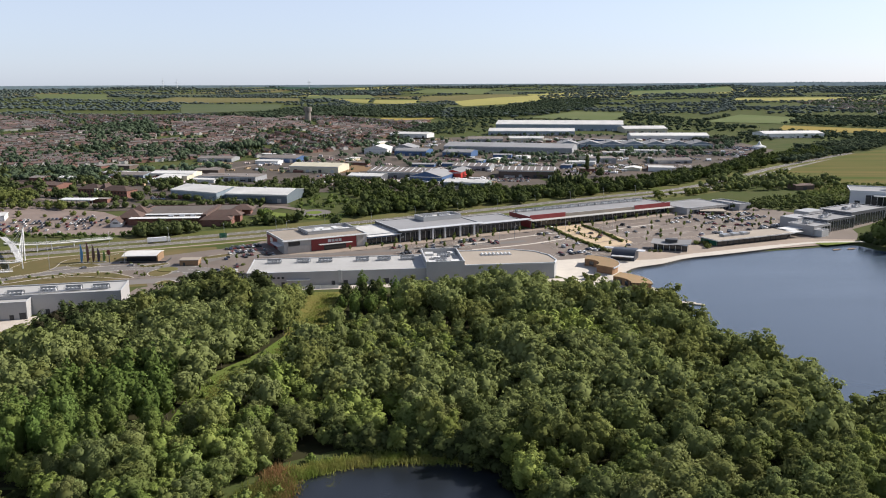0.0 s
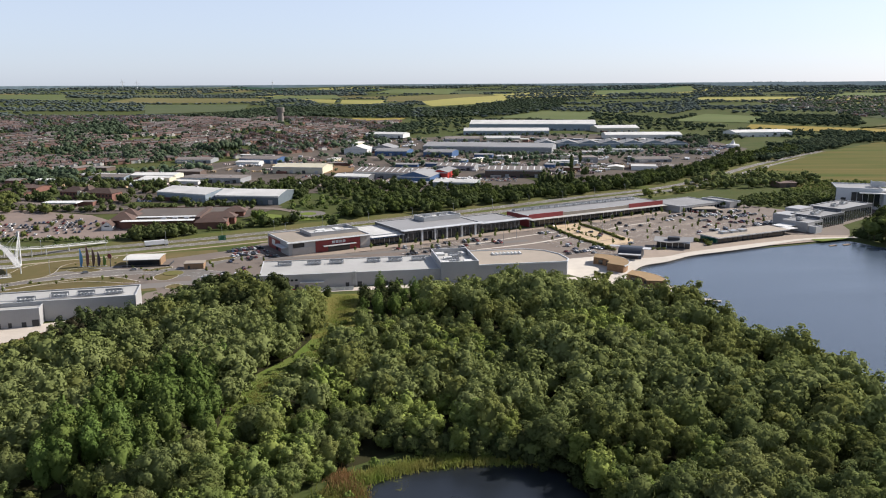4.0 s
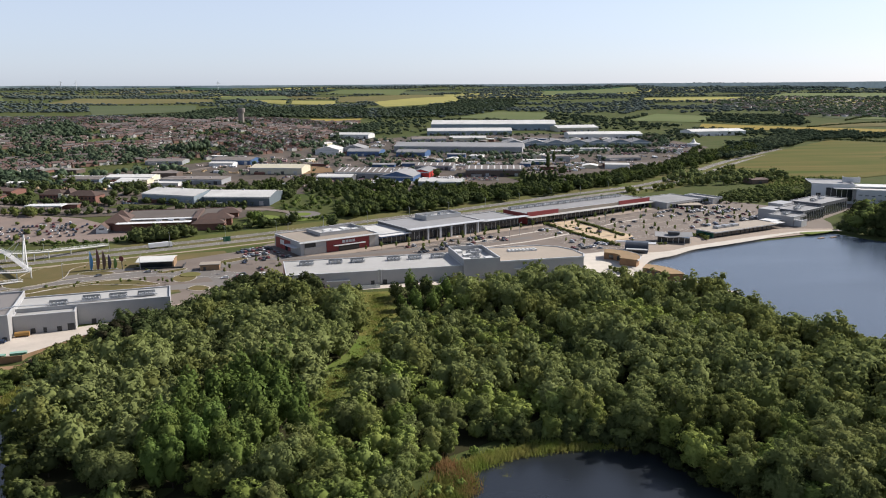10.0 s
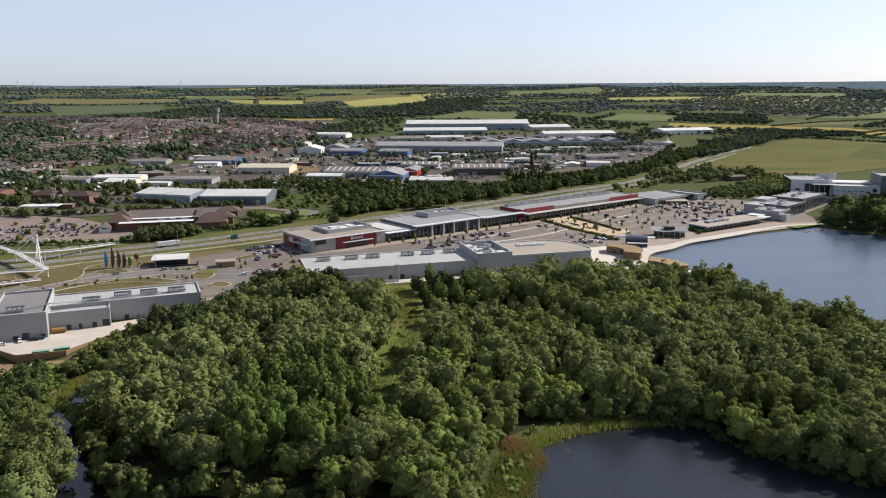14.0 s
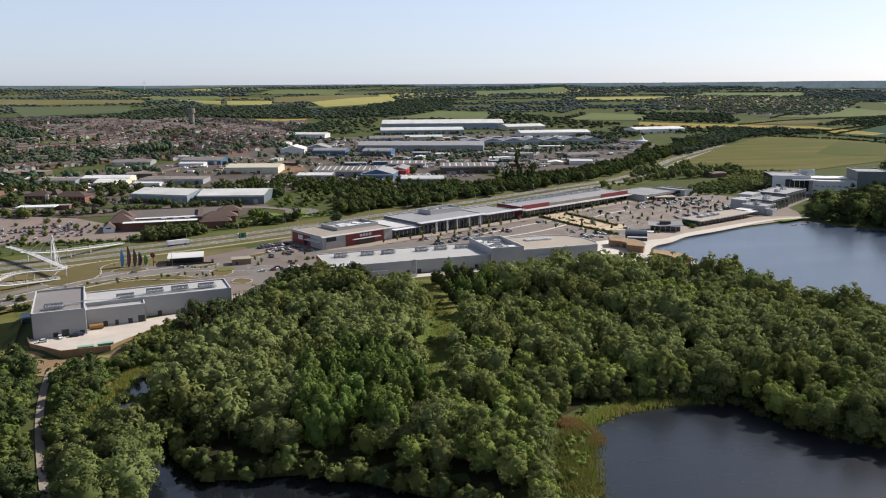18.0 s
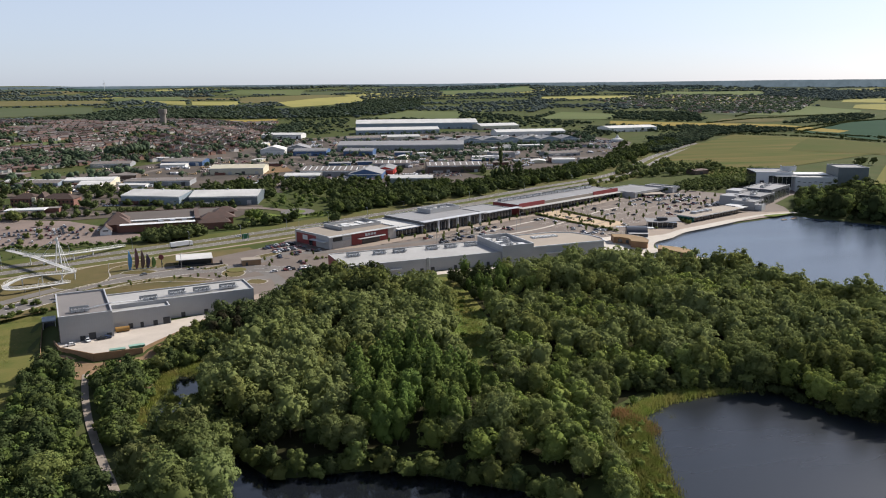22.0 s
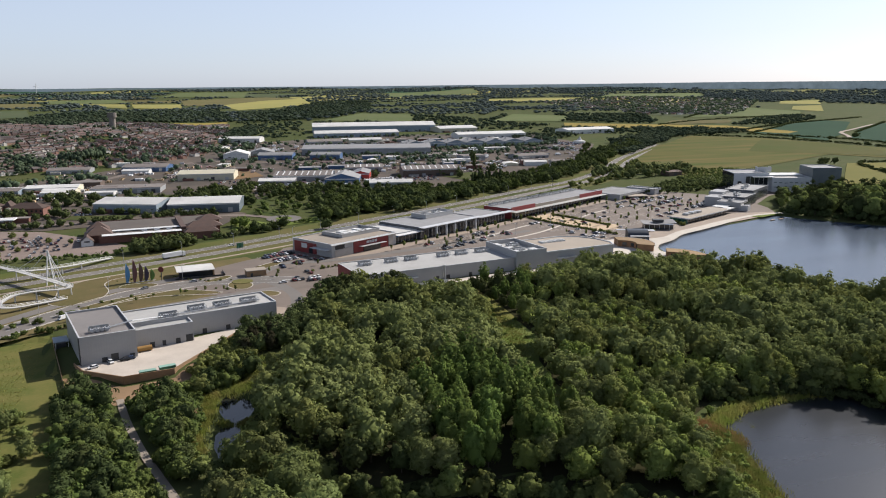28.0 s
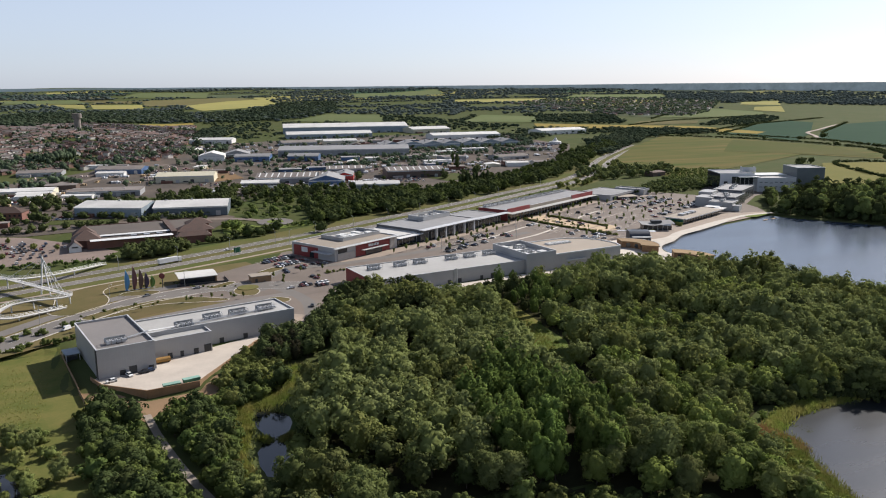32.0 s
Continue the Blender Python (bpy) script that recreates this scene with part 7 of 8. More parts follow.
for s in (-1, 1):
    V = [bm.verts.new((-8 + s * dx, y, z)) for dx, y, z in ((0, -6.5, 7.9), (4.8, -6.5, 3.7), (4.8, 6.2, 3.7), (0, 6.2, 7.9))]
    bm.faces.new(V if s > 0 else V[::-1])
part("gable_roof", bm, TILES, store)
part("name_bar", boxes((-10, -6, -6.2, -6.02, 3.4, 4.4)), DARK, store)
for k in range(3):
    roof = part("rooftop_unit", boxes((30 + 9 * k, 34 + 9 * k, 8, 12, 5.51, 7)), STEEL, store)
# petrol canopy
fuel = thing("petrol_canopy", "flat white petrol station canopy on posts", "petrol station", pose(-356, 722, float(level(-356, 722)), 0, 0, -4))
part("canopy", boxes((0, 32, 0, 14, 4.6, 5.4)), WHITE, fuel)
for x in (4, 16, 28):
    for y in (4, 10):
        part("post", boxes((x - 0.2, x + 0.2, y - 0.2, y + 0.2, 0, 4.6)), STEEL, fuel)
part("shop", boxes((22, 40, 15, 24, 0, 4)), BRICK, fuel)
part("shop_roof", boxes((21.5, 40.5, 14.5, 24.5, 4, 4.3)), OLDROOF, fuel)
# white marquee far off
tent = thing("marquee", "white peaked marquee beside the vehicle lot", "marquee", pose(507, 1268, float(level(507, 1268))))
bm = bmesh.new()
ring = [bm.verts.new((11 * math.cos(k * math.tau / 10), 11 * math.sin(k * math.tau / 10), 4)) for k in range(10)]
mid2 = [bm.verts.new((4 * math.cos(k * math.tau / 10), 4 * math.sin(k * math.tau / 10), 6)) for k in range(10)]
tip = bm.verts.new((0, 0, 13))
for k in range(10):
    bm.faces.new((ring[k], ring[(k + 1) % 10], mid2[(k + 1) % 10], mid2[k]))
    bm.faces.new((mid2[k], mid2[(k + 1) % 10], tip))
part("canopy", bm, WHITE, tent)
bm = bmesh.new()
prism(bm, [(10.8 * math.cos(k * math.tau / 10), 10.8 * math.sin(k * math.tau / 10)) for k in range(10)], 0, 4)
part("side_wall", bm, WHITE, tent)
# two-storey brick offices with hipped roofs
OFFICEROOF = mat("dark_hip_tiles", (0.10, 0.07, 0.058), (0.08, 0.058, 0.05), 0.85, scale=0.3, fine=2.0, spec=0.15)


def office(x, y, rot, wings, label):
    ob = thing("office", label, "office building", pose(x, y, float(level(x, y)) - 0.2, 0, 0, rot))
    for x0, y0, w, d, h in wings:
        wall = part("wall", boxes((x0, x0 + w, y0, y0 + d, 0, h)), BRICK, ob)
        hip(ob, x0 - 0.7, y0 - 0.7, w + 1.4, d + 1.4, h + 0.02, 4.2, OFFICEROOF)
        n = int(w / 3.4)
        for k in range(n):
            for z in (1.0, 4.4) if h > 6 else (1.0,):
                part("window", boxes((x0 + (k + 0.5) * w / n - 0.8, x0 + (k + 0.5) * w / n + 0.8, y0 - 0.1, y0 + 0.02, z, z + 1.7)), GLASS, wall)
    return ob


ob = office(-364, 782, -14, ((0, 0, 24, 17, 7.5), (30, -6, 30, 17, 7.5), (24.2, 3, 5.6, 12, 8.5)), "red-brick two-storey office with dark hipped roofs")
part("gable_bay", boxes((20, 23.6, -1.2, 0, 0, 8.6)), CREAM, ob)
part("gable_bay", boxes((30.2, 33.6, -7.2, -6, 0, 8.6)), CREAM, ob)
office(-440, 806, -14, ((0, 0, 30, 18, 3.4),), "low brick building with a brown hipped roof")
office(-470, 842, -14, ((0, 0, 32, 18, 3.4), (34, 4, 26, 16, 3.4)), "low brick building with twin brown hipped roofs")
# small units filling the estate
rnd = random.Random(61)
for k in range(62):
    x, y = rnd.choice(((rnd.uniform(-330, -110), rnd.uniform(985, 1160)), (rnd.uniform(-60, 230), rnd.uniform(1000, 1150)), (rnd.uniform(-120, 140), rnd.uniform(1330, 1540)), (rnd.uniform(-480, -250), rnd.uniform(880, 1040)), (rnd.uniform(150, 420), rnd.uniform(1340, 1430)), (rnd.uniform(150, 300), rnd.uniform(920, 1040))))
    word, wall, rf = rnd.choice((("grey", GREYWALL, OLDROOF), ("cream", CREAM, WHITEROOF), ("blue", BLUE, GREYROOF), ("brick", BRICK, OLDROOF), ("white", WHITE, WHITEROOF), ("brown", BROWN, OLDROOF)))
    shed("workshop", x, y, rnd.choice((-16, -12, 72)), rnd.uniform(16, 34), rnd.uniform(10, 20), rnd.uniform(3.5, 6), rnd.choice(("gable", "flat", "gable")), wall, rf, "small %s workshop in the industrial estate" % word, "workshop", False)

# yard stacks, containers and vans, past counting
BOXV = np.array([(x, y, z) for z in (0, 1) for x, y in ((-0.5, -0.5), (0.5, -0.5), (0.5, 0.5), (-0.5, 0.5))], float)
BOXQ = np.array([(0, 1, 5, 4), (1, 2, 6, 5), (2, 3, 7, 6), (3, 0, 4, 7), (4, 5, 6, 7)])
YARDS = [[(180, 870), (300, 950), (400, 1070), (480, 1230), (380, 1240), (250, 1060), (160, 930)], [(-330, 985), (-110, 960), (-60, 1060), (-180, 1160), (-330, 1080)], [(-60, 960), (160, 960), (230, 1060), (200, 1150), (-20, 1150)], [(-120, 1330), (140, 1330), (320, 1400), (200, 1560), (-90, 1510)], [(-420, 880), (-300, 850), (-230, 900), (-250, 960), (-400, 960)], [(120, 880), (260, 980), (330, 1100), (220, 1150), (170, 1000)], [(-150, 840), (-40, 850), (60, 870), (60, 905), (-140, 890)]]


def stacks(name, seed, count, low, high, material, label, category):
    rg = np.random.default_rng(seed)
    Vs = []
    while len(Vs) < count:
        Y = np.array(YARDS[rg.integers(0, len(YARDS))])
        c = rg.uniform(Y.min(0), Y.max(0))
        a0 = radians(rg.choice((-16, -12, 74)))
        for k in range(rg.integers(2, 7)):
            p = c + np.array((math.cos(a0), math.sin(a0))) * k * (high[1] + 0.6)
            if signed(Y.tolist(), p[:1], p[1:])[0] > 0:
                continue
            sx, sy, sz = rg.uniform(low, high)
            a = a0 + math.pi / 2 + rg.normal() * 0.05
            m = np.array([[math.cos(a) * sx, math.sin(a) * sx, 0], [-math.sin(a) * sy, math.cos(a) * sy, 0], [0, 0, sz]])
            Vs.append(BOXV @ m + (*p, float(level(*p)) + 0.3))
    n = len(Vs)
    q = (BOXQ[None] + (np.arange(n) * 8)[:, None, None]).reshape(-1, 4)
    tagged(new(name, raw_mesh(name, np.concatenate(Vs), q, NOT, material)), label, category, kind="stuff")


stacks("pallet_stacks", 71, 640, (1.5, 1.2, 0.8), (3.5, 2.0, 2.6), mat("pallet_wood", (0.42, 0.31, 0.18), (0.30, 0.22, 0.13), 0.9, island=0.35, scale=0.5), "stacked timber pallets and boards in the yards", "pallets")
stacks("white_vans", 72, 560, (4.6, 1.9, 1.6), (6.5, 2.2, 2.7), mat("van_paint", (0.70, 0.70, 0.70), (0.60, 0.60, 0.60), 0.4, island=0.2, scale=0.3), "white vans and trailers parked in the yards", "vans")
stacks("yard_skips", 73, 220, (3, 1.8, 1.2), (6.0, 2.4, 2.5), mat("faded_container_paint", (0.28, 0.10, 0.07), (0.10, 0.13, 0.18), 0.6, island=0.5, scale=0.02), "rusty skips and containers in the yards", "skips")
stacks("pale_stock", 75, 520, (1.8, 1.4, 0.8), (5.0, 2.6, 2.4), mat("wrapped_stock", (0.52, 0.46, 0.43), (0.34, 0.27, 0.25), 0.7, island=0.4, scale=0.05), "pale wrapped stock and blocks in the yards", "stock")
stacks("dark_stock", 74, 320, (2, 1.5, 0.8), (6.0, 2.4, 2.4), mat("dark_stock", (0.07, 0.068, 0.065), (0.16, 0.15, 0.14), 0.7, island=0.5, scale=0.05), "dark machinery and stock standing in the yards", "stock")


# ---- waterside ----
SHORE = [(104, 446), (109, 460), (119, 473), (137, 483), (158, 499), (184, 510), (215, 524), (241, 537), (262, 545), (300, 549)]
INLAND = [(300, 554), (268, 552), (248, 546), (220, 536), (188, 522), (160, 510), (140, 497), (122, 494), (104, 490), (96, 470), (97, 448)]
bm = bmesh.new()
prism(bm, smooth_loop(SHORE, 6, False) + smooth_loop(INLAND, 4, False), -1.6, 0.28)
tagged(part("promenade", bm, PAVING), "pale paved promenade curving along the lake", "promenade", kind="structure")
# dark strip along the shore, coloured as the shade under the deck's overhang
QUAY = smooth_loop(SHORE, 6, False)
bm = bmesh.new()
for (x0, y0), (x1, y1) in zip(QUAY[:-1], QUAY[1:]):
    d = Vector((y1 - y0, x0 - x1)).normalized() * 0.12
    prism(bm, [(x0, y0), (x0 + d.x, y0 + d.y), (x1 + d.x, y1 + d.y), (x1, y1)], -1.6, 0.06)
tagged(part("quay_wall", bm, mat("underdeck_shade", (0.055, 0.05, 0.043), (0.03, 0.03, 0.028), 0.7, scale=0.3)), "dark strip painted as shade under the promenade edge", "quay wall", kind="structure")
bm = bmesh.new()
prism(bm, smooth_loop([(97, 449), (96, 440), (103, 424), (112, 411), (119, 409), (121, 416), (112, 432), (106, 447)], 3, False), -1.6, 0.27)
tagged(part("boardwalk", bm, PAVING), "pale paved spur below the timber pods", "promenade", kind="structure")
patch("lawn", [(262, 543), (268, 538), (290, 546), (298, 549), (264, 547)], LUSH, "narrow grass bank by the promenade", 0.4)
jetty = thing("jetty", "pale timber jetty in two arms on the lake", "jetty", pose(0, 0, 0))
for pts in ([(114, 396), (131, 393), (131.5, 396), (115, 400)], [(121, 398), (124.5, 415), (127, 414.5), (124, 397)], [(126, 393.8), (134, 390), (135, 392), (127, 395.8)]):
    bm = bmesh.new()
    prism(bm, pts, -0.85, -0.45 + 0.004 * pts[0][0] % 0.02)
    part("deck", bm, CONCRETE, jetty)


def crescent(name, label, c, r0, r1, a0, a1, h):
    """A curved timber-clad pod with an overhanging planted roof."""
    ob = thing(name, label, "pavilion", pose(*c, 0.25))
    arc = [radians(a0 + (a1 - a0) * k / 14) for k in range(15)]
    ring = lambda q0, q1: [(q1 * math.cos(a), q1 * math.sin(a)) for a in arc] + [(q0 * math.cos(a), q0 * math.sin(a)) for a in arc[::-1]]
    bm = bmesh.new()
    prism(bm, ring(r0 + 0.5, r1 - 0.8), 0, h)
    bmesh.ops.recalc_face_normals(bm, faces=bm.faces)
    part("wall", bm, mat("honey_timber", (0.30, 0.17, 0.085), (0.23, 0.13, 0.065), 0.75, scale=0.4, fine=2, stripe=("Z", 0.3, 0.02)), ob)
    bm = bmesh.new()
    prism(bm, ring(r0, r1), h, h + 0.5)
    bmesh.ops.recalc_face_normals(bm, faces=bm.faces)
    part("roof", bm, TIMBERROOF, ob)
    bm = bmesh.new()
    prism(bm, ring(r1 - 0.25, r1 + 0.05), h - 0.2, h + 0.65)
    bmesh.ops.recalc_face_normals(bm, faces=bm.faces)
    part("fascia", bm, CAPPING, ob)
    for a in (arc[3], arc[7], arc[11]):
        part("window", boxes((-1.5, 1.5, -0.1, 0.1, 0.6, h - 0.8)), GLASS, ob, matrix=pose((r0 + 0.42) * math.cos(a), (r0 + 0.42) * math.sin(a), 0, 0, 0, math.degrees(a) + 90))
    return ob


crescent("timber_pod", "curved timber pavilion with a brown planted roof", (85, 469), 10, 22.3, -45, 72, 4)
crescent("timber_pod", "curved timber pavilion beside the lake path", (88, 420), 15, 26.5, -12, 58, 4)

for x, y in ((270, 529), (281, 531)):
    ob = thing("pontoon", "small dark floating pontoon by the lake bank", "pontoon", pose(x, y, WATER, 0, 0, 20), "pontoons on the lake")
    part("deck", boxes((-3, 3, -1, 1, 0.1, 0.4)), TIMBER, ob)
    part("float", boxes((-2.8, 2.8, -0.8, 0.8, -0.3, 0.1)), DARK, ob)

# dark rounded visitor centre, glazed restaurants
dome = thing("visitor_centre", "dark barrel-roofed visitor centre with a glazed front", "visitor centre", pose(108, 496, 0.1, 0, 0, -24))
bm = bmesh.new()
prof = [(0, 0)] + [(0.2 + 7 * (1 - math.cos(radians(a))), 6.5 * math.sin(radians(a))) for a in range(10, 91, 10)] + [(13, 6.3), (15, 5.2), (15, 0)]
V = [[bm.verts.new((x, y, z)) for y, z in prof] for x in (0, 15)]
for k in range(len(prof)):
    j = (k + 1) % len(prof)
    bm.faces.new((V[0][k], V[1][k], V[1][j], V[0][j]))
bm.faces.new(V[0]), bm.faces.new(V[1][::-1])
bmesh.ops.recalc_face_normals(bm, faces=bm.faces)
part("shell", bm, mat("dark_zinc", (0.07, 0.08, 0.10), (0.055, 0.065, 0.08), 0.45, 0.5, stripe=("X", 0.5, 0.03)), dome)
part("glazing", boxes((2, 13, -0.15, 0.25, 0.3, 3.0)), GLASS, dome)
part("canopy", boxes((1, 15, -4, -0.2, 3.2, 3.5)), CAPPING, dome)
part("roof_wing", boxes((13, 20, 6, 12, 5.6, 5.9)), CAPPING, dome)
part("roof_wing", boxes((-7, 0, 12, 16, 5.2, 5.5)), CAPPING, dome)

rest = thing("restaurant", "glazed lakeside restaurant with a folded grey roof", "restaurant", pose(143, 528, 0.1, 0, 0, -22))
part("glass_box", boxes((1, 23, 1, 11, 0, 3.6)), GLASS, rest)
bm = bmesh.new()
for x0, x1, za, zb in ((-1, 9, 4.6, 3.8), (9, 25, 3.8, 5.2)):
    V = [bm.verts.new(p) for p in ((x0, -1.5, za), (x1, -1.5, zb), (x1, 13, zb + 0.8), (x0, 13, za + 0.8), (x0, -1.5, za + 0.3), (x1, -1.5, zb + 0.3), (x1, 13, zb + 1.1), (x0, 13, za + 1.1))]
    for f in ((3, 2, 1, 0), (4, 5, 6, 7), (0, 1, 5, 4), (1, 2, 6, 5), (2, 3, 7, 6), (3, 0, 4, 7)):
        bm.faces.new([V[i] for i in f])
part("roof", bm, GREYROOF, rest)
for k in range(7):
    part("post", boxes((-0.2 + k * 3.9, k * 3.9, -1.2, -1.0, 0, 4)), WHITE, rest)
part("roof_plant", boxes((8, 16, 4, 9, 5.2, 7)), DARK, rest)
rest = thing("restaurant", "long flat-roofed restaurant with a green glass end", "restaurant", pose(190, 536, 0.1, 0, 0, 24))
part("glass_box", boxes((2, 68, 1.5, 17, 0, 3.8)), GLASS, rest)
part("roof", boxes((0, 72, -1, 19, 3.9, 4.4)), TANROOF, rest)
part("roof_edge", boxes((-0.3, 72.3, -1.3, -1.02, 3.8, 4.6), (-0.3, -0.02, -1.02, 19, 3.8, 4.6)), WHITE, rest)
part("end_glazing", boxes((0.9, 1.9, 1.5, 17, 0.1, 3.7)), mat("green_glass", (0.03, 0.14, 0.10), rough=0.1), rest)
for k in range(12):
    part("post", boxes((4 + k * 5, 4.3 + k * 5, -0.8, -0.5, 0, 3.9)), DARK, rest)
for k in range(3):
    part("rooftop_unit", boxes((14 + k * 9, 20 + k * 9, 8, 13, 4.42, 6)), STEEL, rest)
part("end_wing", boxes((72.4, 82, 0, 8, 3.9, 4.3)), WHITE, rest)

# ---- footbridge, sails and kiosks by the entrance ----
foot = thing("footbridge", "white cable-stayed footbridge with a looping ramp", "footbridge", pose(0, 0, 0))


def deck(pts, width, name="deck"):
    fine = [Vector(p) for p in smooth_loop(pts, 8, False)]
    bm = bmesh.new()
    rings, rails = [], []
    for i, p in enumerate(fine):
        d = (fine[min(i + 1, len(fine) - 1)] - fine[max(i - 1, 0)])
        n = Vector((-d.y, d.x, 0)).normalized() * width / 2
        rings.append([bm.verts.new(p + n), bm.verts.new(p - n), bm.verts.new(p - n * 0.8 - Vector((0, 0, 0.5))), bm.verts.new(p + n * 0.8 - Vector((0, 0, 0.5)))])
        rails.append((p + n, p - n))
    for a, b in zip(rings, rings[1:]):
        for k in range(4):
            bm.faces.new((a[k], a[(k + 1) % 4], b[(k + 1) % 4], b[k]))
    for ring in (rings[0], rings[-1]):
        bm.faces.new(ring)
    bmesh.ops.recalc_face_normals(bm, faces=bm.faces)
    part(name, bm, mat("pale_deck", (0.58, 0.57, 0.55), (0.5, 0.49, 0.47), 0.7), foot)
    up = Vector((0, 0, 1.2))
    for side in (0, 1):
        bm = bmesh.new()
        for a, b in zip(rails, rails[1:]):
            rod(bm, a[side] + up, b[side] + up, 0.08, 4)
            rod(bm, a[side] + up * 0.5, b[side] + up * 0.5, 0.05, 4)
            rod(bm, a[side], a[side] + up, 0.05, 4)
        part("railing", bm, WHITE, foot)


deck([(-314, 552, 6.5), (-296, 529, 6.3), (-280, 505, 6.0), (-264, 480, 5.6)], 3.6)
deck([(-264, 480, 5.6), (-262, 476, 5.4), (-267, 474, 5.2), (-279, 476, 4.7), (-289, 473, 4.1), (-294, 463, 3.5), (-293, 454, 3.0), (-286, 453, 2.4), (-276, 461, 1.4), (-264, 471, 0.4)], 3.0, "ramp")
deck([(-300, 530, 6.3), (-286, 528, 5.8), (-272, 537, 4.6), (-258, 555, 2.8), (-245, 573, 1.0)], 3.2, "ramp")
for x, y, z in ((-279, 476, 4.2), (-289, 473, 3.6), (-268, 474, 4.8), (-262, 479, 5.0), (-284, 455, 1.8), (-272, 537, 4.1), (-262, 549, 3.0), (-296, 529, 5.8), (-288, 527, 5.4), (-279, 531, 4.8)):
    bm = bmesh.new()
    rod(bm, (x, y, 0), (x, y, z), 0.35, 8)
    part("pier", bm, WHITE, foot)
bm = bmesh.new()
rod(bm, (-277.5, 507, 0), (-275.4, 508.8, 21), 0.4, 8)
part("mast", bm, WHITE, foot)
bm = bmesh.new()
rod(bm, (-272.6, 502, 0), (-275.4, 508.8, 21), 0.4, 8)
part("mast", bm, WHITE, foot)
for q in ((-296, 529, 6.4), (-288, 517, 6.2), (-270, 489, 6), (-264.5, 481, 5.8), (-267, 484, 5.8)):
    bm = bmesh.new()
    rod(bm, (-275.4, 508.8, 20.5), q, 0.13, 5)
    part("stay_cable", bm, WHITE, foot)

for (x, y, h, c, word) in ((-233.6, 497.2, 11.5, (0.10, 0.28, 0.50), "blue"), (-229.6, 497.2, 13.5, (0.16, 0.06, 0.06), "dark red"), (-226.2, 497.8, 11.5, (0.13, 0.075, 0.06), "brown"), (-223.2, 498.6, 9, (0.07, 0.05, 0.09), "purple"), (-220, 499.2, 7, (0.16, 0.28, 0.06), "green")):
    ob = thing("sail_sculpture", "tall curved %s sail sculpture on a grass mound" % word, "sculpture", pose(x, y, 0, 0, 0, -30), "sail sculptures by the entrance")
    bm = bmesh.new()
    V = []
    for k in range(9):
        t = k / 8
        w = 1.9 * math.sin(math.pi * (0.12 + 0.86 * t)) + 0.06
        bulge = 0.9 * math.sin(math.pi * t)
        V.append([bm.verts.new(p) for p in ((-w + bulge, 0.12, h * t), (bulge * 0.6, -0.35, h * t), (w * 0.6 + bulge, 0.12, h * t), (bulge * 0.7, 0.3, h * t))])
    for a, b in zip(V, V[1:]):
        for k in range(4):
            bm.faces.new((a[k], a[(k + 1) % 4], b[(k + 1) % 4], b[k]))
    bm.faces.new(V[-1]), bm.faces.new(V[0][::-1])
    bmesh.ops.recalc_face_normals(bm, faces=bm.faces)
    part("sail", bm, mat("sail_" + word.replace(" ", "_"), c, rough=0.5), ob)
    part("base_plate", boxes((-1, 2, -0.8, 0.8, 0, 0.12)), STEEL, ob)
ob = thing("round_sign", "round dark red sign on a post", "sign", pose(-214.5, 495, 0, 0, 0, -25))
part("post", boxes((-0.2, 0.2, -0.15, 0.15, 0, 6)), DARK, ob)
bm = bmesh.new()
rod(bm, (0, -0.35, 7), (0, -0.16, 7), 1.7, 16)
part("panel", bm, mat("maroon_panel", (0.16, 0.03, 0.03), rough=0.5), ob)

kio = thing("drive_through_cafe", "small cafe with a curved white roof and glass walls", "cafe", pose(-205, 495, 0, 0, 0, 3))
part("glass_box", boxes((0.5, 20, 3, 13, 0, 3.4)), GLASS, kio)
bm = bmesh.new()
arc = [(-2 + 18 * k / 8, 3.7 + 1.5 * math.sin(math.pi * (0.15 + 0.7 * k / 8))) for k in range(9)]
V = [[bm.verts.new((x, y, z + dz)) for y, z in arc] for x in (-1, 21) for dz in (0, 0.3)]
for k in range(8):
    bm.faces.new((V[1][k], V[3][k], V[3][k + 1], V[1][k + 1]))
    bm.faces.new((V[0][k], V[0][k + 1], V[2][k + 1], V[2][k]))
    for a, b in ((0, 1), (3, 2)):
        bm.faces.new((V[a][k], V[b][k], V[b][k + 1], V[a][k + 1]))
bm.faces.new((V[0][0], V[2][0], V[3][0], V[1][0])), bm.faces.new((V[0][8], V[1][8], V[3][8], V[2][8]))
bmesh.ops.recalc_face_normals(bm, faces=bm.faces)
part("roof", bm, WHITEROOF, kio)
part("side_wall", boxes((20.2, 21, 1, 14, 0, 4.6)), TIMBER, kio)
part("fence", boxes((-2, 27, -2.2, -2, 0, 1.1), (26.8, 27, -2, 10, 0, 1.1)), DARK, kio)
hut = thing("kiosk", "small timber-clad kiosk with a flat roof", "kiosk", pose(-166, 484.5, 0, 0, 0, 4))
part("wall", boxes((0, 11.5, 0, 8, 0, 3.4)), TIMBER, hut)
part("roof", boxes((-0.4, 11.9, -0.4, 8.4, 3.4, 3.8)), TANROOF, hut)
part("door", boxes((2, 3.4, -0.1, 0, 0, 2.2)), DARK, hut)

# ---- service yard ----
WALLTOP = [(-250.5, 352), (-246.5, 341.5), (-231, 328), (-212, 330.5), (-197, 352), (-183, 372), (-160, 385.5)]
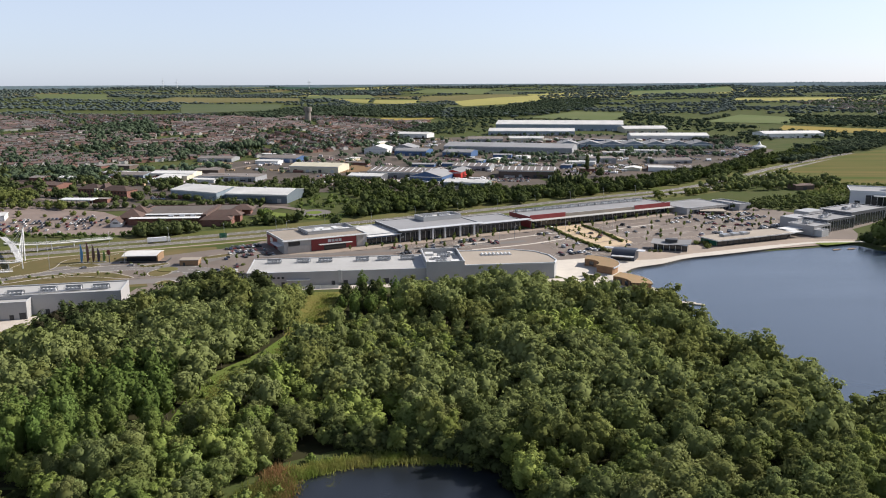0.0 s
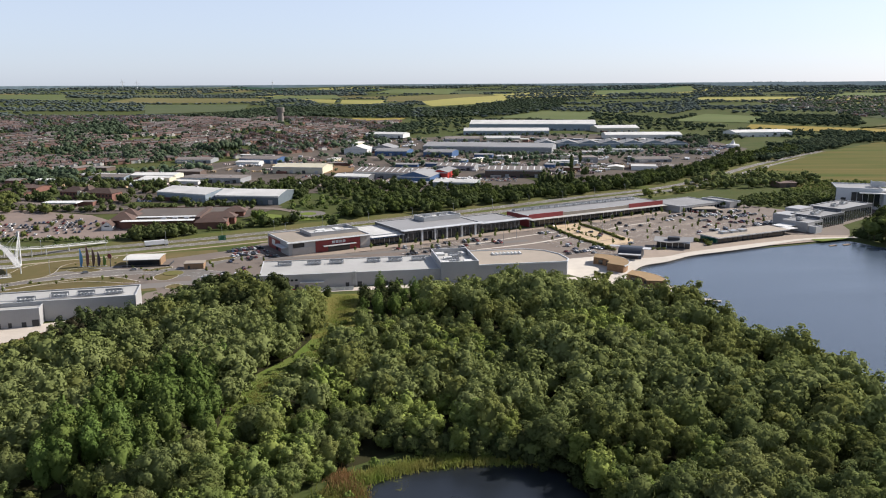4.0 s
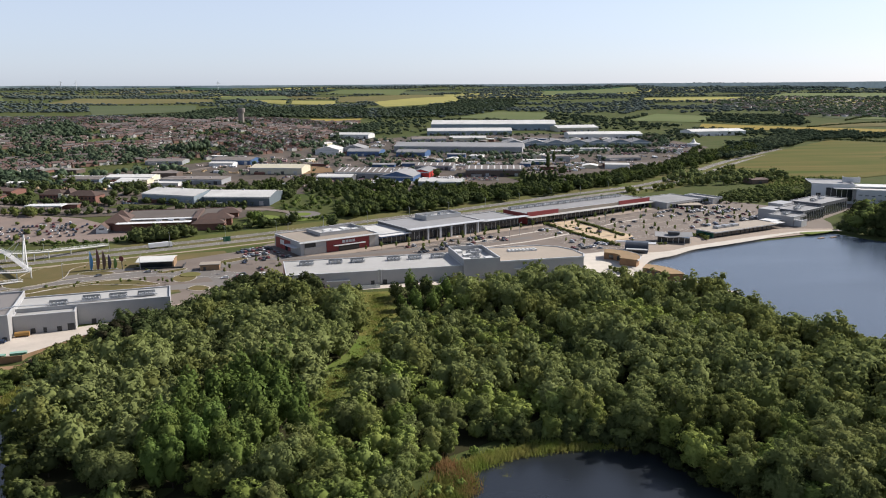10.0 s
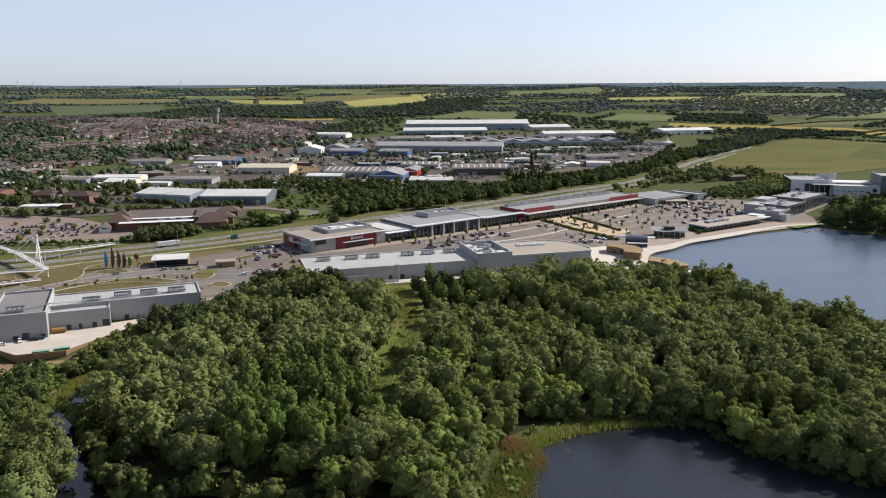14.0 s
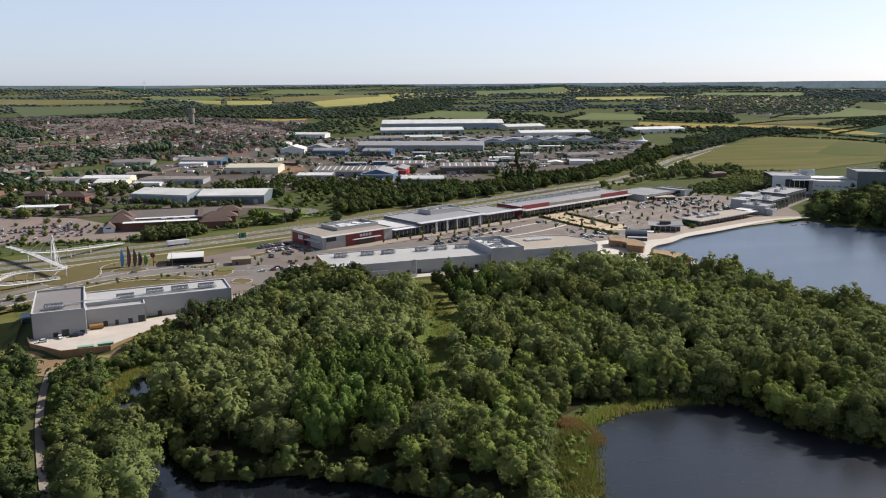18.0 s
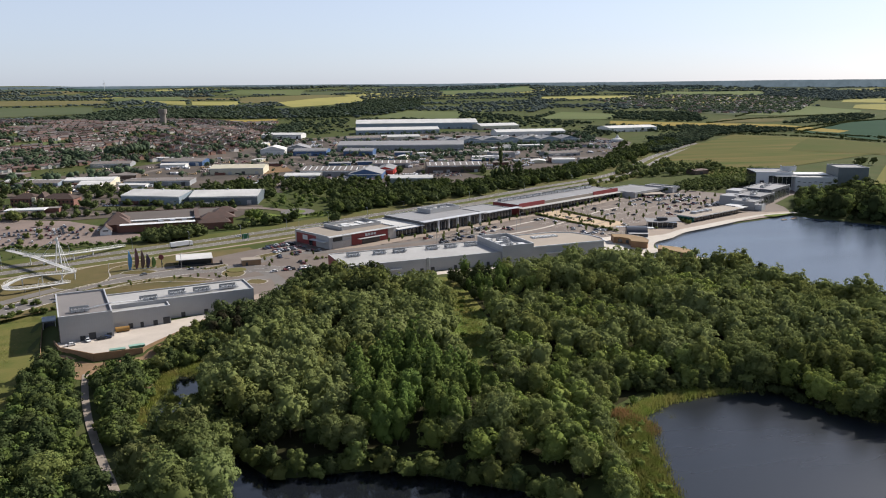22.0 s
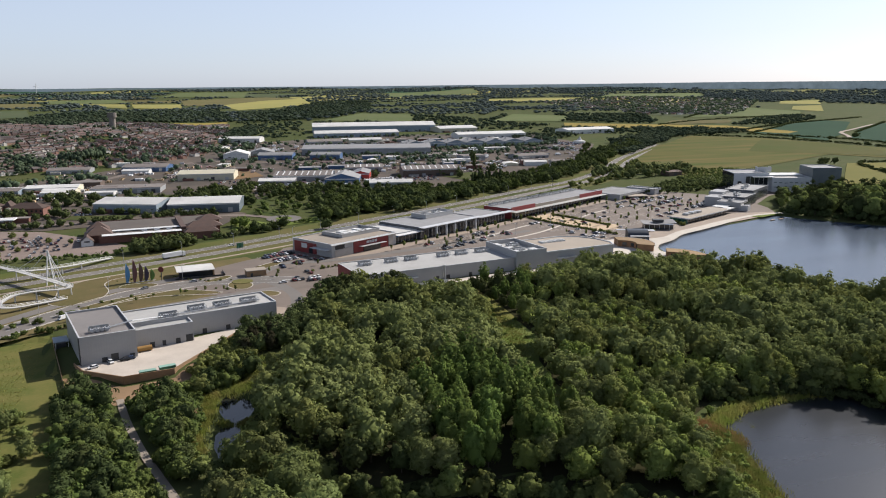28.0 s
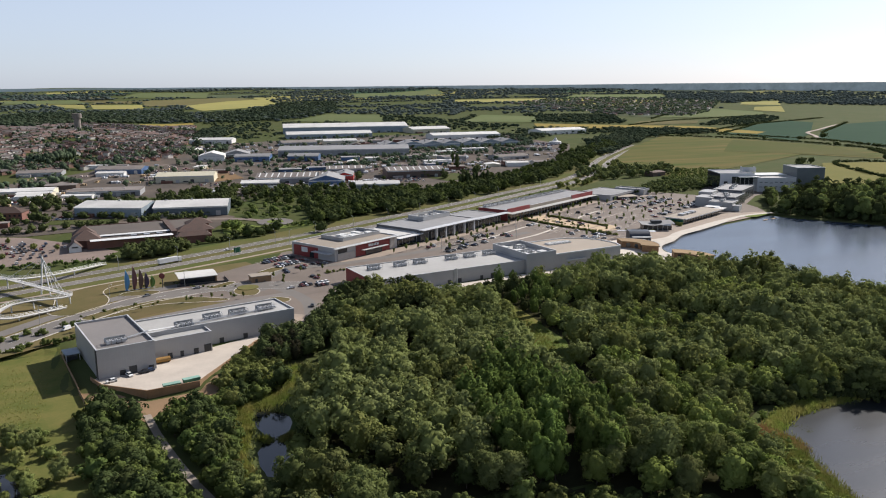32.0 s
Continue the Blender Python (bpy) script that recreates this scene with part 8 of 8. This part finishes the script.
for (ax, ay), (bx, by) in zip(WALLTOP, WALLTOP[1:]):
    a, n = math.atan2(by - ay, bx - ax), math.hypot(bx - ax, by - ay)
    ob = tagged(part("retaining_wall", boxes((0, n, -0.2, 0.2, -3, 1.3)), TIMBER, matrix=pose(ax, ay, 0, 0, 0, math.degrees(a))), "brown timber retaining wall round the service yard", "wall", kind="structure")
tank = thing("fuel_tank", "yellow-brown tank lying beside the loading bay", "tank", pose(*at(WO, WR, 26, 5.5), 0.08, 0, 0, WR))
bm = bmesh.new()
rod(bm, (-3, 0, 1.3), (3, 0, 1.3), 1.15, 14)
part("drum", bm, mat("ochre_paint", (0.34, 0.19, 0.05), rough=0.6), tank)
part("cradle", boxes((-2.4, -2, -0.9, 0.9, 0, 0.5), (2, 2.4, -0.9, 0.9, 0, 0.5)), DARK, tank)
SKIP = mat("green_skip_paint", (0.06, 0.17, 0.10), rough=0.7)
for k, (x, y, a) in enumerate(((-222, 331, 8), (-214.5, 334, 12))):
    ob = thing("skip", "dark green steel waste skip in the yard", "skip", pose(x, y, 0.08, 0, 0, a), "skips in the yard")
    bm = bmesh.new()
    box(bm, -3, 3, -1.1, 1.1, 0, 1.5, -0.25)
    part("bin", bm, SKIP, ob)
    part("lid", boxes((-3.2, 3.2, -1.3, 1.3, 1.51, 1.6)), mat("pale_green_lid", (0.25, 0.42, 0.34), rough=0.6), ob)
annex = thing("plant_shelter", "small blue-roofed shelter beside the tall block", "shelter", pose(*at(WO, WR, -7, 30), -1.5, 0, 0, WR))
part("roof", boxes((0, 6, 0, 9, 4.2, 4.5)), SKYBLUE, annex)
for x, y in ((0.3, 0.3), (5.5, 0.3), (0.3, 8.5), (5.5, 8.5)):
    part("post", boxes((x, x + 0.25, y, y + 0.25, 0, 4.2)), WHITE, annex)
part("store_box", boxes((1, 5, 2, 8, 0, 3)), DARK, annex)
for k in range(22):
    x0, y0 = at(WO, WR, -6.5 - 0.1 * k, 46 - 3 * k)
    tagged(part("fence_panel", boxes((0, 2.9, -0.04, 0.04, 0, 1.8)), TIMBER, matrix=pose(x0, y0, gz(x0, y0), 0, 0, WR - 92)), "brown boarded fence panel beside the meadow", "fence", group="fence beside the meadow")

# ---- vehicles ----
RUBBER = mat("tyre_rubber", (0.03, 0.03, 0.032), rough=0.9)
CARS = {}


def car_base(word, colour, van=False):
    paint = mat("car_paint_" + word, colour, tuple(c * 0.9 for c in colour), 0.45, 0.0, spec=0.35, coat=0.12, bump=0.0)
    ob = thing("van" if van else "car", "parked %s %s" % (word, "panel van on the asphalt" if van else "hatchback car on the asphalt"), "van" if van else "car", pose(0, 0, -60), "parked vehicles")
    top = 2.1 if van else 1.42
    prof = [(-2.15, 0.35), (-2.2, 0.75), (-1.2 if not van else -1.7, 0.95), (1.95, 0.98), (2.15, 0.8), (2.15, 0.35)]
    bm = bmesh.new()
    V = [[bm.verts.new((x, y, z)) for x, z in prof] for y in (-0.88, 0.88)]
    for k in range(6):
        bm.faces.new((V[0][k], V[0][(k + 1) % 6], V[1][(k + 1) % 6], V[1][k]))
    bm.faces.new(V[0]), bm.faces.new(V[1][::-1])
    bmesh.ops.recalc_face_normals(bm, faces=bm.faces)
    bmesh.ops.bevel(bm, geom=bm.edges[:], offset=0.08, segments=1, affect="EDGES")
    part("body", bm, paint, ob)
    bm = bmesh.new()
    x0, x1, x2, x3 = (-1.5, -1.0, 2.0, 2.1) if van else (-1.15, -0.45, 1.3, 1.95)
    V = [[bm.verts.new((x, s * w, z)) for x, z, w in ((x0, 0.96, 0.82), (x1, top - 0.04, 0.68), (x2, top - 0.04, 0.68), (x3, 0.97, 0.82))] for s in (-1, 1)]
    for k in range(4):
        bm.faces.new((V[0][k], V[0][(k + 1) % 4], V[1][(k + 1) % 4], V[1][k]))
    bm.faces.new(V[0]), bm.faces.new(V[1][::-1])
    bmesh.ops.recalc_face_normals(bm, faces=bm.faces)
    part("cabin_glass", bm, paint if van else GLASS, ob)
    part("cabin_roof", boxes((x1, x2, -0.7, 0.7, top - 0.03, top + 0.03)), paint, ob)
    if van:
        part("windscreen", boxes((-1.45, -1.38, -0.65, 0.65, 1.1, 1.7)), GLASS, ob, matrix=pose(-0.12, 0, 0))
    for x in (-1.35, 1.35):
        for y in (-0.82, 0.82):
            bm = bmesh.new()
            rod(bm, (x, y - 0.1, 0.32), (x, y + 0.1, 0.32), 0.32, 10)
            part("wheel", bm, RUBBER, ob)
    return ob


PALETTE = (("white", (0.75, 0.75, 0.74)), ("silver", (0.42, 0.43, 0.44)), ("black", (0.02, 0.02, 0.022)), ("grey", (0.12, 0.125, 0.13)), ("blue", (0.03, 0.05, 0.11)), ("red", (0.20, 0.03, 0.025)), ("white", (0.75, 0.75, 0.74)), ("black", (0.02, 0.02, 0.022)))


def park(x, y, a, k, van=False):
    word, colour = PALETTE[k % 8]
    key = (word, van)
    m = pose(x, y, float(level(x, y)) + 0.06, 0, 0, a)
    if key not in CARS:
        CARS[key] = car_base(word, colour, van)
        CARS[key].matrix_basis = m
        return CARS[key]
    return copy_thing(CARS[key], m)


rnd = random.Random(21)
lines = bmesh.new()
islands = []


def bay_row(a, b, side, chance, seed):
    """A row of bays from a to b (terrace plan): marked bays, some filled."""
    n = int(math.hypot(b[0] - a[0], b[1] - a[1]) / 2.6)
    r = random.Random(seed)
    ang = math.atan2(b[1] - a[1], b[0] - a[0])
    d, nrm = Vector((math.cos(ang), math.sin(ang))), Vector((-math.sin(ang), math.cos(ang))) * side
    for i in range(n + 1):
        p = Vector(a) + d * i * 2.6
        q = p + nrm * 4.8
        w = d * 0.07
        z = float(level(p.x, p.y)) + 0.1
        lines.faces.new([lines.verts.new((*c, z)) for c in ((p - w) if side > 0 else (q - w), (p + w) if side > 0 else (q + w), (q + w) if side > 0 else (p + w), (q - w) if side > 0 else (p - w))])
        cluster = 0.5 + 0.9 * noise.noise((p.x / 16, p.y / 16, seed * 0.1))
        if i < n and r.random() < chance * cluster * 1.6:
            c = p + d * 1.3 + nrm * 2.5
            park(c.x, c.y, math.degrees(ang) + (90 if r.random() < 0.5 else -90), r.randrange(8), r.random() < 0.05)


LAKE_SIDE = [(60, 494), (110, 500), (140, 530), (182, 552), (246, 580), (300, 615), (330, 645)]
for j, v in enumerate((-24, -40, -56, -72, -88, -104)):
    for u0, u1, ch in ((150 if v > -60 else 168, 300, 0.07), (304, 345, 0.14), (348, 400, 0.5)):
        u1 = min(u1, 372 if v > -40 else 420)
        pts = [tp(u, v) for u in np.arange(u0, u1, 4)]
        ok = [p for p in pts if signed(LAKE_SIDE + [(330, 900), (60, 900)], np.array([p[0]]), np.array([p[1]]))[0] < -9 and signed(GARDEN, np.array([p[0]]), np.array([p[1]]))[0] > 3]
        if len(ok) > 3:
            for s in (1, -1):
                bay_row(ok[0], ok[-1], s, ch, 10 * j + s + int(u0))
            islands.append((ok[0], ok[-1]))
for j, v in enumerate((-22, -37)):
    for u0, u1 in ((66, 100), (104, 146)):
        for s in (1, -1):
            bay_row(tp(u0, v), tp(u1, v), s, 0.3, 90 + j * 4 + u0 + s)
    islands.append((tp(66, v), tp(146, v)))
for j, v in enumerate((4, 20, 36)):
    for s in (1, -1):
        bay_row(tp(-42 + 4 * j, v), tp(-6, v), s, 0.75 if v > 10 else 0.5, 140 + j + s)
for s in (1, -1):
    bay_row((-138, 480), (-124, 484), s, 0.2, 170 + s)
    bay_row((-142, 462), (-122, 466), s, 0.35, 172 + s)
    bay_row((20, 500), (62, 512), s, 0.35, 176 + s)
    bay_row((-30, 492), (12, 500), s, 0.25, 178 + s)
    bay_row((70, 508), (108, 530), s, 0.6, 180 + s)
part("bay_lines", lines, WHITELINE, CARPARK)["kind"] = "stuff"
for k, (a, b) in enumerate(islands):
    tagged(part("median_strip", strip(bmesh.new(), [a, b], 1.3, 0, 0.16), TANPAVE), "kerbed planting strip between rows of parking bays", "kerb", kind="structure")
    r = random.Random(k)
    n = int(math.hypot(b[0] - a[0], b[1] - a[1]) / 15)
    for i in range(n + 1):
        if r.random() < 0.8:
            t = (i + r.random() * 0.4) / max(n, 1)
            tree("sapling", a[0] + (b[0] - a[0]) * t, a[1] + (b[1] - a[1]) * t, r.uniform(0.7, 1.25), r.uniform(0, 6.28))
for k in range(26):
    x, y = tp(40 + 11.5 * k, -13.5 - (k % 3))
    tree("sapling", x, y, rnd.uniform(0.8, 1.4), rnd.uniform(0, 6.28))
for x, y, a, k, van in ((-257, 437, 48, 2, False), (-262, 428, 40, 0, True), (-197, 484.5, 8, 1, False), (-224, 478, 38, 3, False), (-158, 487, 60, 3, False), (-243, 346, 20, 0, False), (-236.5, 350.5, 110, 0, False), (-231, 351.5, 12, 2, False), (-229, 352.5, 12, 4, False), (-148, 462, 10, 0, False), (-146, 420, 80, 2, False), (-139, 470, 5, 2, False), (-60, 497, 12, 2, False), (-40, 500, 10, 6, False), (-92, 492, 12, 5, False), (-166, 588, 26, 0, False)):
    park(x, y, a, k, van)


def lorry(x, y, a, word, colour):
    ob = thing("lorry", "articulated lorry with a %s trailer on the road" % word, "lorry", pose(x, y, 0.2, 0, 0, a))
    part("trailer", boxes((-6.8, 6.6, -1.25, 1.25, 1.1, 4.0)), mat("trailer_" + word, colour, rough=0.5), ob)
    bm = bmesh.new()
    box(bm, -9.3, -7.2, -1.2, 1.2, 0.6, 3.6, 0.15)
    part("cab", bm, WHITE, ob)
    part("windscreen", boxes((-9.35, -9.2, -1.0, 1.0, 1.9, 2.9)), GLASS, ob)
    part("chassis", boxes((-9, 6.4, -0.5, 0.5, 0.7, 1.08)), DARK, ob)
    for wx in (-8.4, -6.0, 3.0, 4.3, 5.6):
        for wy in (-1.05, 1.05):
            bm = bmesh.new()
            rod(bm, (wx, wy - 0.18, 0.5), (wx, wy + 0.18, 0.5), 0.5, 10)
            part("wheel", bm, RUBBER, ob)


lorry(-207, 560, 205, "white", (0.75, 0.75, 0.74))

CARV = np.array([(x, y, z) for z in (0.3, 0.95) for x, y in ((-2.15, -0.88), (2.15, -0.88), (2.15, 0.88), (-2.15, 0.88))] + [(x, y, 1.42) for x, y in ((-0.5, -0.68), (1.4, -0.68), (1.4, 0.68), (-0.5, 0.68))] + [(x, y, 0.96) for x, y in ((-1.2, -0.8), (1.95, -0.8), (1.95, 0.8), (-1.2, 0.8))], float)
CARBODY = np.array([(0, 1, 5, 4), (1, 2, 6, 5), (2, 3, 7, 6), (3, 0, 4, 7), (4, 5, 6, 7), (8, 9, 10, 11)])
CARGLASS = np.array([(12, 13, 9, 8), (13, 14, 10, 9), (14, 15, 11, 10), (15, 12, 8, 11)])


def car_crowd(name, rows, label):
    """Far parked cars past counting. rows: x, y, turn."""
    top = None
    for c, (word, tone) in enumerate(PALETTE[:6]):
        some = rows[c::6]
        V = np.concatenate([CARV @ np.array([[math.cos(a), math.sin(a), 0], [-math.sin(a), math.cos(a), 0], [0, 0, 1]]) + (x, y, float(level(x, y)) + 0.35) for x, y, a in some])
        o = (np.arange(len(some)) * len(CARV))[:, None, None]
        ob = new(name if top is None else "bodies", raw_mesh("bodies", V, (CARBODY[None] + o).reshape(-1, 4), NOT, MATS["car_paint_" + word] if "car_paint_" + word in MATS else mat("far_paint_" + word, tone, rough=0.35)))
        gl = new("glass", raw_mesh("glass", V, (CARGLASS[None] + o).reshape(-1, 4), NOT, GLASS))
        if top is None:
            top = tagged(ob, label, "cars", kind="stuff")
        else:
            ob.parent = top
        gl.parent = top


rnd = random.Random(44)
crowd = []
for j in range(8):
    for i in range(46):
        if rnd.random() < 0.42 + 0.35 * noise.noise((i * 0.2, j * 0.9, 0)):
            crowd.append((-430 + 13 * j + 3.0 * i, 568 + 17 * j - 0.6 * j * j + 0.75 * i, 1.8 + rnd.choice((0, math.pi))))
crowd = [c for c in crowd if signed([(-420, 590), (-335, 598), (-252, 596), (-240, 618), (-262, 640), (-300, 690), (-380, 720), (-470, 690)], np.array([c[0]]), np.array([c[1]]))[0] < -2]
car_crowd("supermarket_cars", crowd, "rows of cars parked at the supermarket")
lots = []
for cx, cy, nx_, ny_, rot, p in ((420, 1130, 16, 9, 38, 0.75), (470, 1230, 18, 9, 30, 0.75), (330, 1090, 12, 5, 20, 0.6), (60, 880, 14, 4, -11, 0.6), (-150, 930, 8, 3, -15, 0.6), (-330, 870, 12, 3, -10, 0.6), (200, 1010, 10, 3, 8, 0.6), (-30, 1050, 14, 3, -15, 0.5), (130, 1000, 12, 3, -12, 0.6), (-420, 800, 9, 3, -20, 0.5), (-290, 760, 8, 2, -15, 0.5), (60, 1340, 14, 3, -12, 0.5), (-200, 1080, 10, 3, -15, 0.5), (-60, 1120, 12, 2, -15, 0.5)):
    for i in range(nx_):
        for j in range(ny_):
            if rnd.random() < p:
                x, y = at((cx, cy), rot, i * 3.0, j * 9.5 + rnd.uniform(-0.4, 0.4))
                lots.append((x, y, radians(rot) + 1.57))
car_crowd("estate_cars", lots, "cars and vans crowding the estate yards")

# ---- lamps, signs, hedges and beds ----
lampA = thing("street_lamp", "slim grey street lamp beside the road", "street lamp", pose(-120, 596, 0), "street lamps")
bm = bmesh.new()
rod(bm, (0, 0, 0), (0, 0, 9.5), 0.12, 6)
part("pole", bm, STEEL, lampA)
bm = bmesh.new()
rod(bm, (0, 0, 9.4), (1.6, 0, 9.9), 0.07, 5)
part("arm", bm, STEEL, lampA)
part("lamp_head", boxes((1.4, 2.3, -0.16, 0.16, 9.82, 9.98)), CAPPING, lampA)
l, r = ribbon(resample(A_ROAD, 38), 0.1, 0)
for k in range(2, 18):
    copy_thing(lampA, pose(l[k][0], l[k][1], float(level(*l[k])) + 0.1, 0, 0, 116))
for k in range(14):
    copy_thing(lampA, pose(*tp(70 + 23 * k, -31 - 16 * (k % 2)), 0.06, 0, 0, 28 + 180 * (k % 2)))
l, r = ribbon(resample([(-330, 380), (-288, 417), (-262, 446), (-232, 472), (-200, 484)], 30), 0.1, 7)
for p in l[1:]:
    copy_thing(lampA, pose(*p, 0.06, 0, 0, -50))
sg = thing("road_sign", "green direction sign on two posts", "sign", pose(-161.5, 569, 0.1, 0, 0, 205))
part("panel", boxes((-2.6, 2.6, -0.08, 0.08, 1.8, 5.4)), mat("green_sign", (0.02, 0.13, 0.07), rough=0.5), sg)
for x in (-1.6, 1.5):
    part("post", boxes((x, x + 0.16, 0.1, 0.26, 0, 5.2)), STEEL, sg)
for k in range(6):
    part("text_bar", boxes((-2.1, 1.2 - (k % 3) * 0.4, -0.12, -0.09, 4.7 - 0.45 * k, 4.9 - 0.45 * k)), WHITE, sg)

bed = along([(85, 614), (90, 592), (95, 572), (101, 554), (107, 539)], 0.9, 501, 0.36, 0.5, 0.5) + along([(112, 622), (119, 600), (125, 574), (129, 556)], 0.9, 502, 0.36, 0.5, 0.5) + along([(98, 606), (104, 586), (112, 562)], 2.4, 503, 0.2, 0.36, 1.5)
bed += along([(182, 532), (186, 548), (178, 545)], 2.0, 504, 0.4, 0.8, 1.2) + along([(138, 522), (148, 520)], 2.0, 505, 0.3, 0.5, 1.0) + along([(112, 520), (108, 530), (102, 536)], 2.4, 506, 0.4, 0.8, 1.2) + along([(-206, 500), (-190, 484), (-178, 480)], 3, 507, 0.2, 0.35, 0.8)
bed += along([(-128, 486), (-108, 494)], 2.2, 508, 0.3, 0.45, 1.2) + along([(90, 446), (86, 440), (84, 452)], 2.4, 509, 0.5, 0.9, 1.5)
joined("planting_beds", bed, KINDS["shrub"][0], BROAD, "clipped shrubs in beds along the paved walks", "shrubs", trunk=False)
verge = along([(-262, 440), (-240, 456), (-205, 462), (-180, 458)], 8, 511, 0.25, 0.45, 2) + along([(-240, 505), (-215, 503), (-190, 512)], 7, 512, 0.2, 0.4, 2) + along([(-300, 420), (-275, 425), (-262, 432)], 4, 513, 0.4, 0.8, 2) + along([(-330, 392), (-292, 403), (-262, 410)], 2.5, 514, 0.5, 0.9, 2)
joined("verge_planting", verge, KINDS["shrub"][0], BROAD, "small shrubs on the dry verges", "shrubs", trunk=False)
for x, y, s in ((-205, 456, 0.8), (-192, 457, 0.8), (-228, 448, 0.7), (-176, 452, 0.8), (-182, 456, 0.7), (-250, 432, 0.9), (-256, 424, 1.1), (-148, 482, 0.9), (-152, 492, 0.8), (-150, 474, 0.8), (-134, 500, 0.9), (-120, 500, 0.8)):
    tree("sapling", x, y, s, x * 0.37 % 6.28)

rim = thing("roof_gutter", "pale curved gutter round the tan roof", "gutter", pose(*AO, 0, 0, 0, AR))
PTS = [(123.2, 39), (160, 39), (172, 32), (178, 20), (179, 6), (176, -1), (123.2, -1)]
for k, ((ax, ay), (bx, by)) in enumerate(zip(PTS, PTS[1:])):
    part("gutter_length", boxes((0, math.hypot(bx - ax, by - ay), -0.5, 0.35, 8.8, 9.55)), CAPPING, rim, matrix=pose(ax, ay, 0, 0, 0, math.degrees(math.atan2(by - ay, bx - ax))))
sky_l = thing("rooflight_bank", "ridged bank of white rooflights", "rooflight", pose(*at(AO, AR, 138, 24), 9.08, 0, 0, AR))
for k in range(8):
    bm = bmesh.new()
    rod(bm, (k * 2.4, 0, 0.2), (k * 2.4, 5, 0.2), 0.9, 6)
    part("rooflight", bm, WHITE, sky_l)
# reeds round the ponds
rng = np.random.default_rng(77)


def reeds(name, pts, width, count, h, label, material=REED):
    P = np.array(resample(pts, 1.5))
    k = rng.integers(0, len(P), count)
    base = P[k] + rng.normal(size=(count, 2)) * width
    if name == "meadow_tussocks":
        base = base[base[:, 0] < -266]
        count = len(base)
    z = ground_z(base[:, 0], base[:, 1])
    hh, a = h * rng.uniform(0.55, 1.3, count), rng.uniform(0, math.tau, count)
    w = rng.uniform(0.10, 0.22, count)
    dx, dy = np.cos(a) * w, np.sin(a) * w
    lx, ly = rng.normal(size=count) * 0.35, rng.normal(size=count) * 0.35
    V = np.stack([np.stack([base[:, 0] - dx, base[:, 1] - dy, z], 1), np.stack([base[:, 0] + dx, base[:, 1] + dy, z], 1),
                  np.stack([base[:, 0] + lx + dx * 0.3, base[:, 1] + ly + dy * 0.3, z + hh], 1), np.stack([base[:, 0] + lx - dx * 0.3, base[:, 1] + ly - dy * 0.3, z + hh * 0.97], 1)], 1).reshape(-1, 3)
    tagged(new(name, raw_mesh(name, V, np.arange(len(V)).reshape(-1, 4), NOT, material)), label, "reeds", kind="stuff")


reeds("reeds", [(-71, 130), (-66, 152), (-60, 172), (-53, 192), (-46, 204)], 2.9, 21000, 1.5, "yellow-green sedge along the pond's western edge")
reeds("reeds", [(-44, 210), (-36, 215), (-26, 219), (-12, 221), (4, 221), (13, 219)], 1.5, 8000, 1.5, "yellow-green reeds along the pond's edge")
reeds("reeds", [(-207, 250), (-207, 268), (-203, 280), (-201, 292), (-199, 303)], 1.5, 3600, 1.3, "tawny reeds at the head of the channel")
reeds("reeds", [(-197, 276), (-194, 275), (-190, 274)], 1.2, 1500, 1.3, "reeds between the two pools of the channel")
reeds("reeds", [(30, 186), (44, 176), (60, 168)], 1.5, 1500, 1.4, "reeds in front of the shore trees")
joined("bank_shrubs", along([(-72, 140), (-66, 160), (-60, 182), (-52, 200)], 1.8, 521, 0.35, 0.8, 2.6) + along([(-40, 219), (-20, 224), (10, 224)], 3, 522, 0.3, 0.6, 1.2), KINDS["shrub"][0], BRIGHT, "bright green low shrubs along the pond bank", "shrubs", trunk=False)
reeds("ride_tussocks", [(-62, 412), (-61, 380), (-62, 350), (-65, 325), (-74, 302), (-83, 282), (-85, 250)], 3.4, 9000, 0.6, "rough tussocky grass along the ride")
reeds("tawny_reeds", [(-49, 212), (-46, 204), (-44, 198)], 2.0, 2600, 1.4, "patch of last year's tawny reeds", leaf_mat("tawny_reed", (0.26, 0.165, 0.075), (0.20, 0.15, 0.06), 0.3, 0.15))
reeds("reed_bed", [(-197, 307), (-189, 307), (-184, 312), (-177, 320), (-171, 329), (-180, 322), (-188, 315)], 3.4, 14000, 1.2, "bright green reed bed at the head of the channel")
# floating leaves near the pond's western shore
LILY = mat("floating_leaves", (0.06, 0.075, 0.03), (0.09, 0.09, 0.05), 0.95, island=0.3, scale=0.6, spec=0.05)
VV, FF = [], []
for cx, cy, n, sp in ((-43, 203, 50, 1.6), (-48, 193, 40, 1.5), (-49, 187, 36, 1.3), (-33, 211, 36, 1.6), (-32, 206, 24, 1.2), (-52, 180, 24, 1.2)):
    for k in range(n):
        x, y, r = cx + rng.normal() * sp, cy + rng.normal() * sp * 0.8, rng.uniform(0.10, 0.26)
        FF.append(tuple(range(len(VV), len(VV) + 6)))
        VV += [(x + r * math.cos(a * math.tau / 6), y + r * math.sin(a * math.tau / 6), WATER + 0.02 + 0.0004 * k) for a in range(6)]
tagged(new("floating_leaves", link_mesh("floating_leaves", VV, FF, LILY)), "scattered floating leaves on the dark pond", "water plants", kind="stuff")
# rough grass tussocks on the meadow and verges
reeds("meadow_tussocks", [(-350, 330), (-300, 340), (-268, 350), (-280, 310), (-300, 280)], 22, 7000, 0.5, "rough tussocky meadow grass")
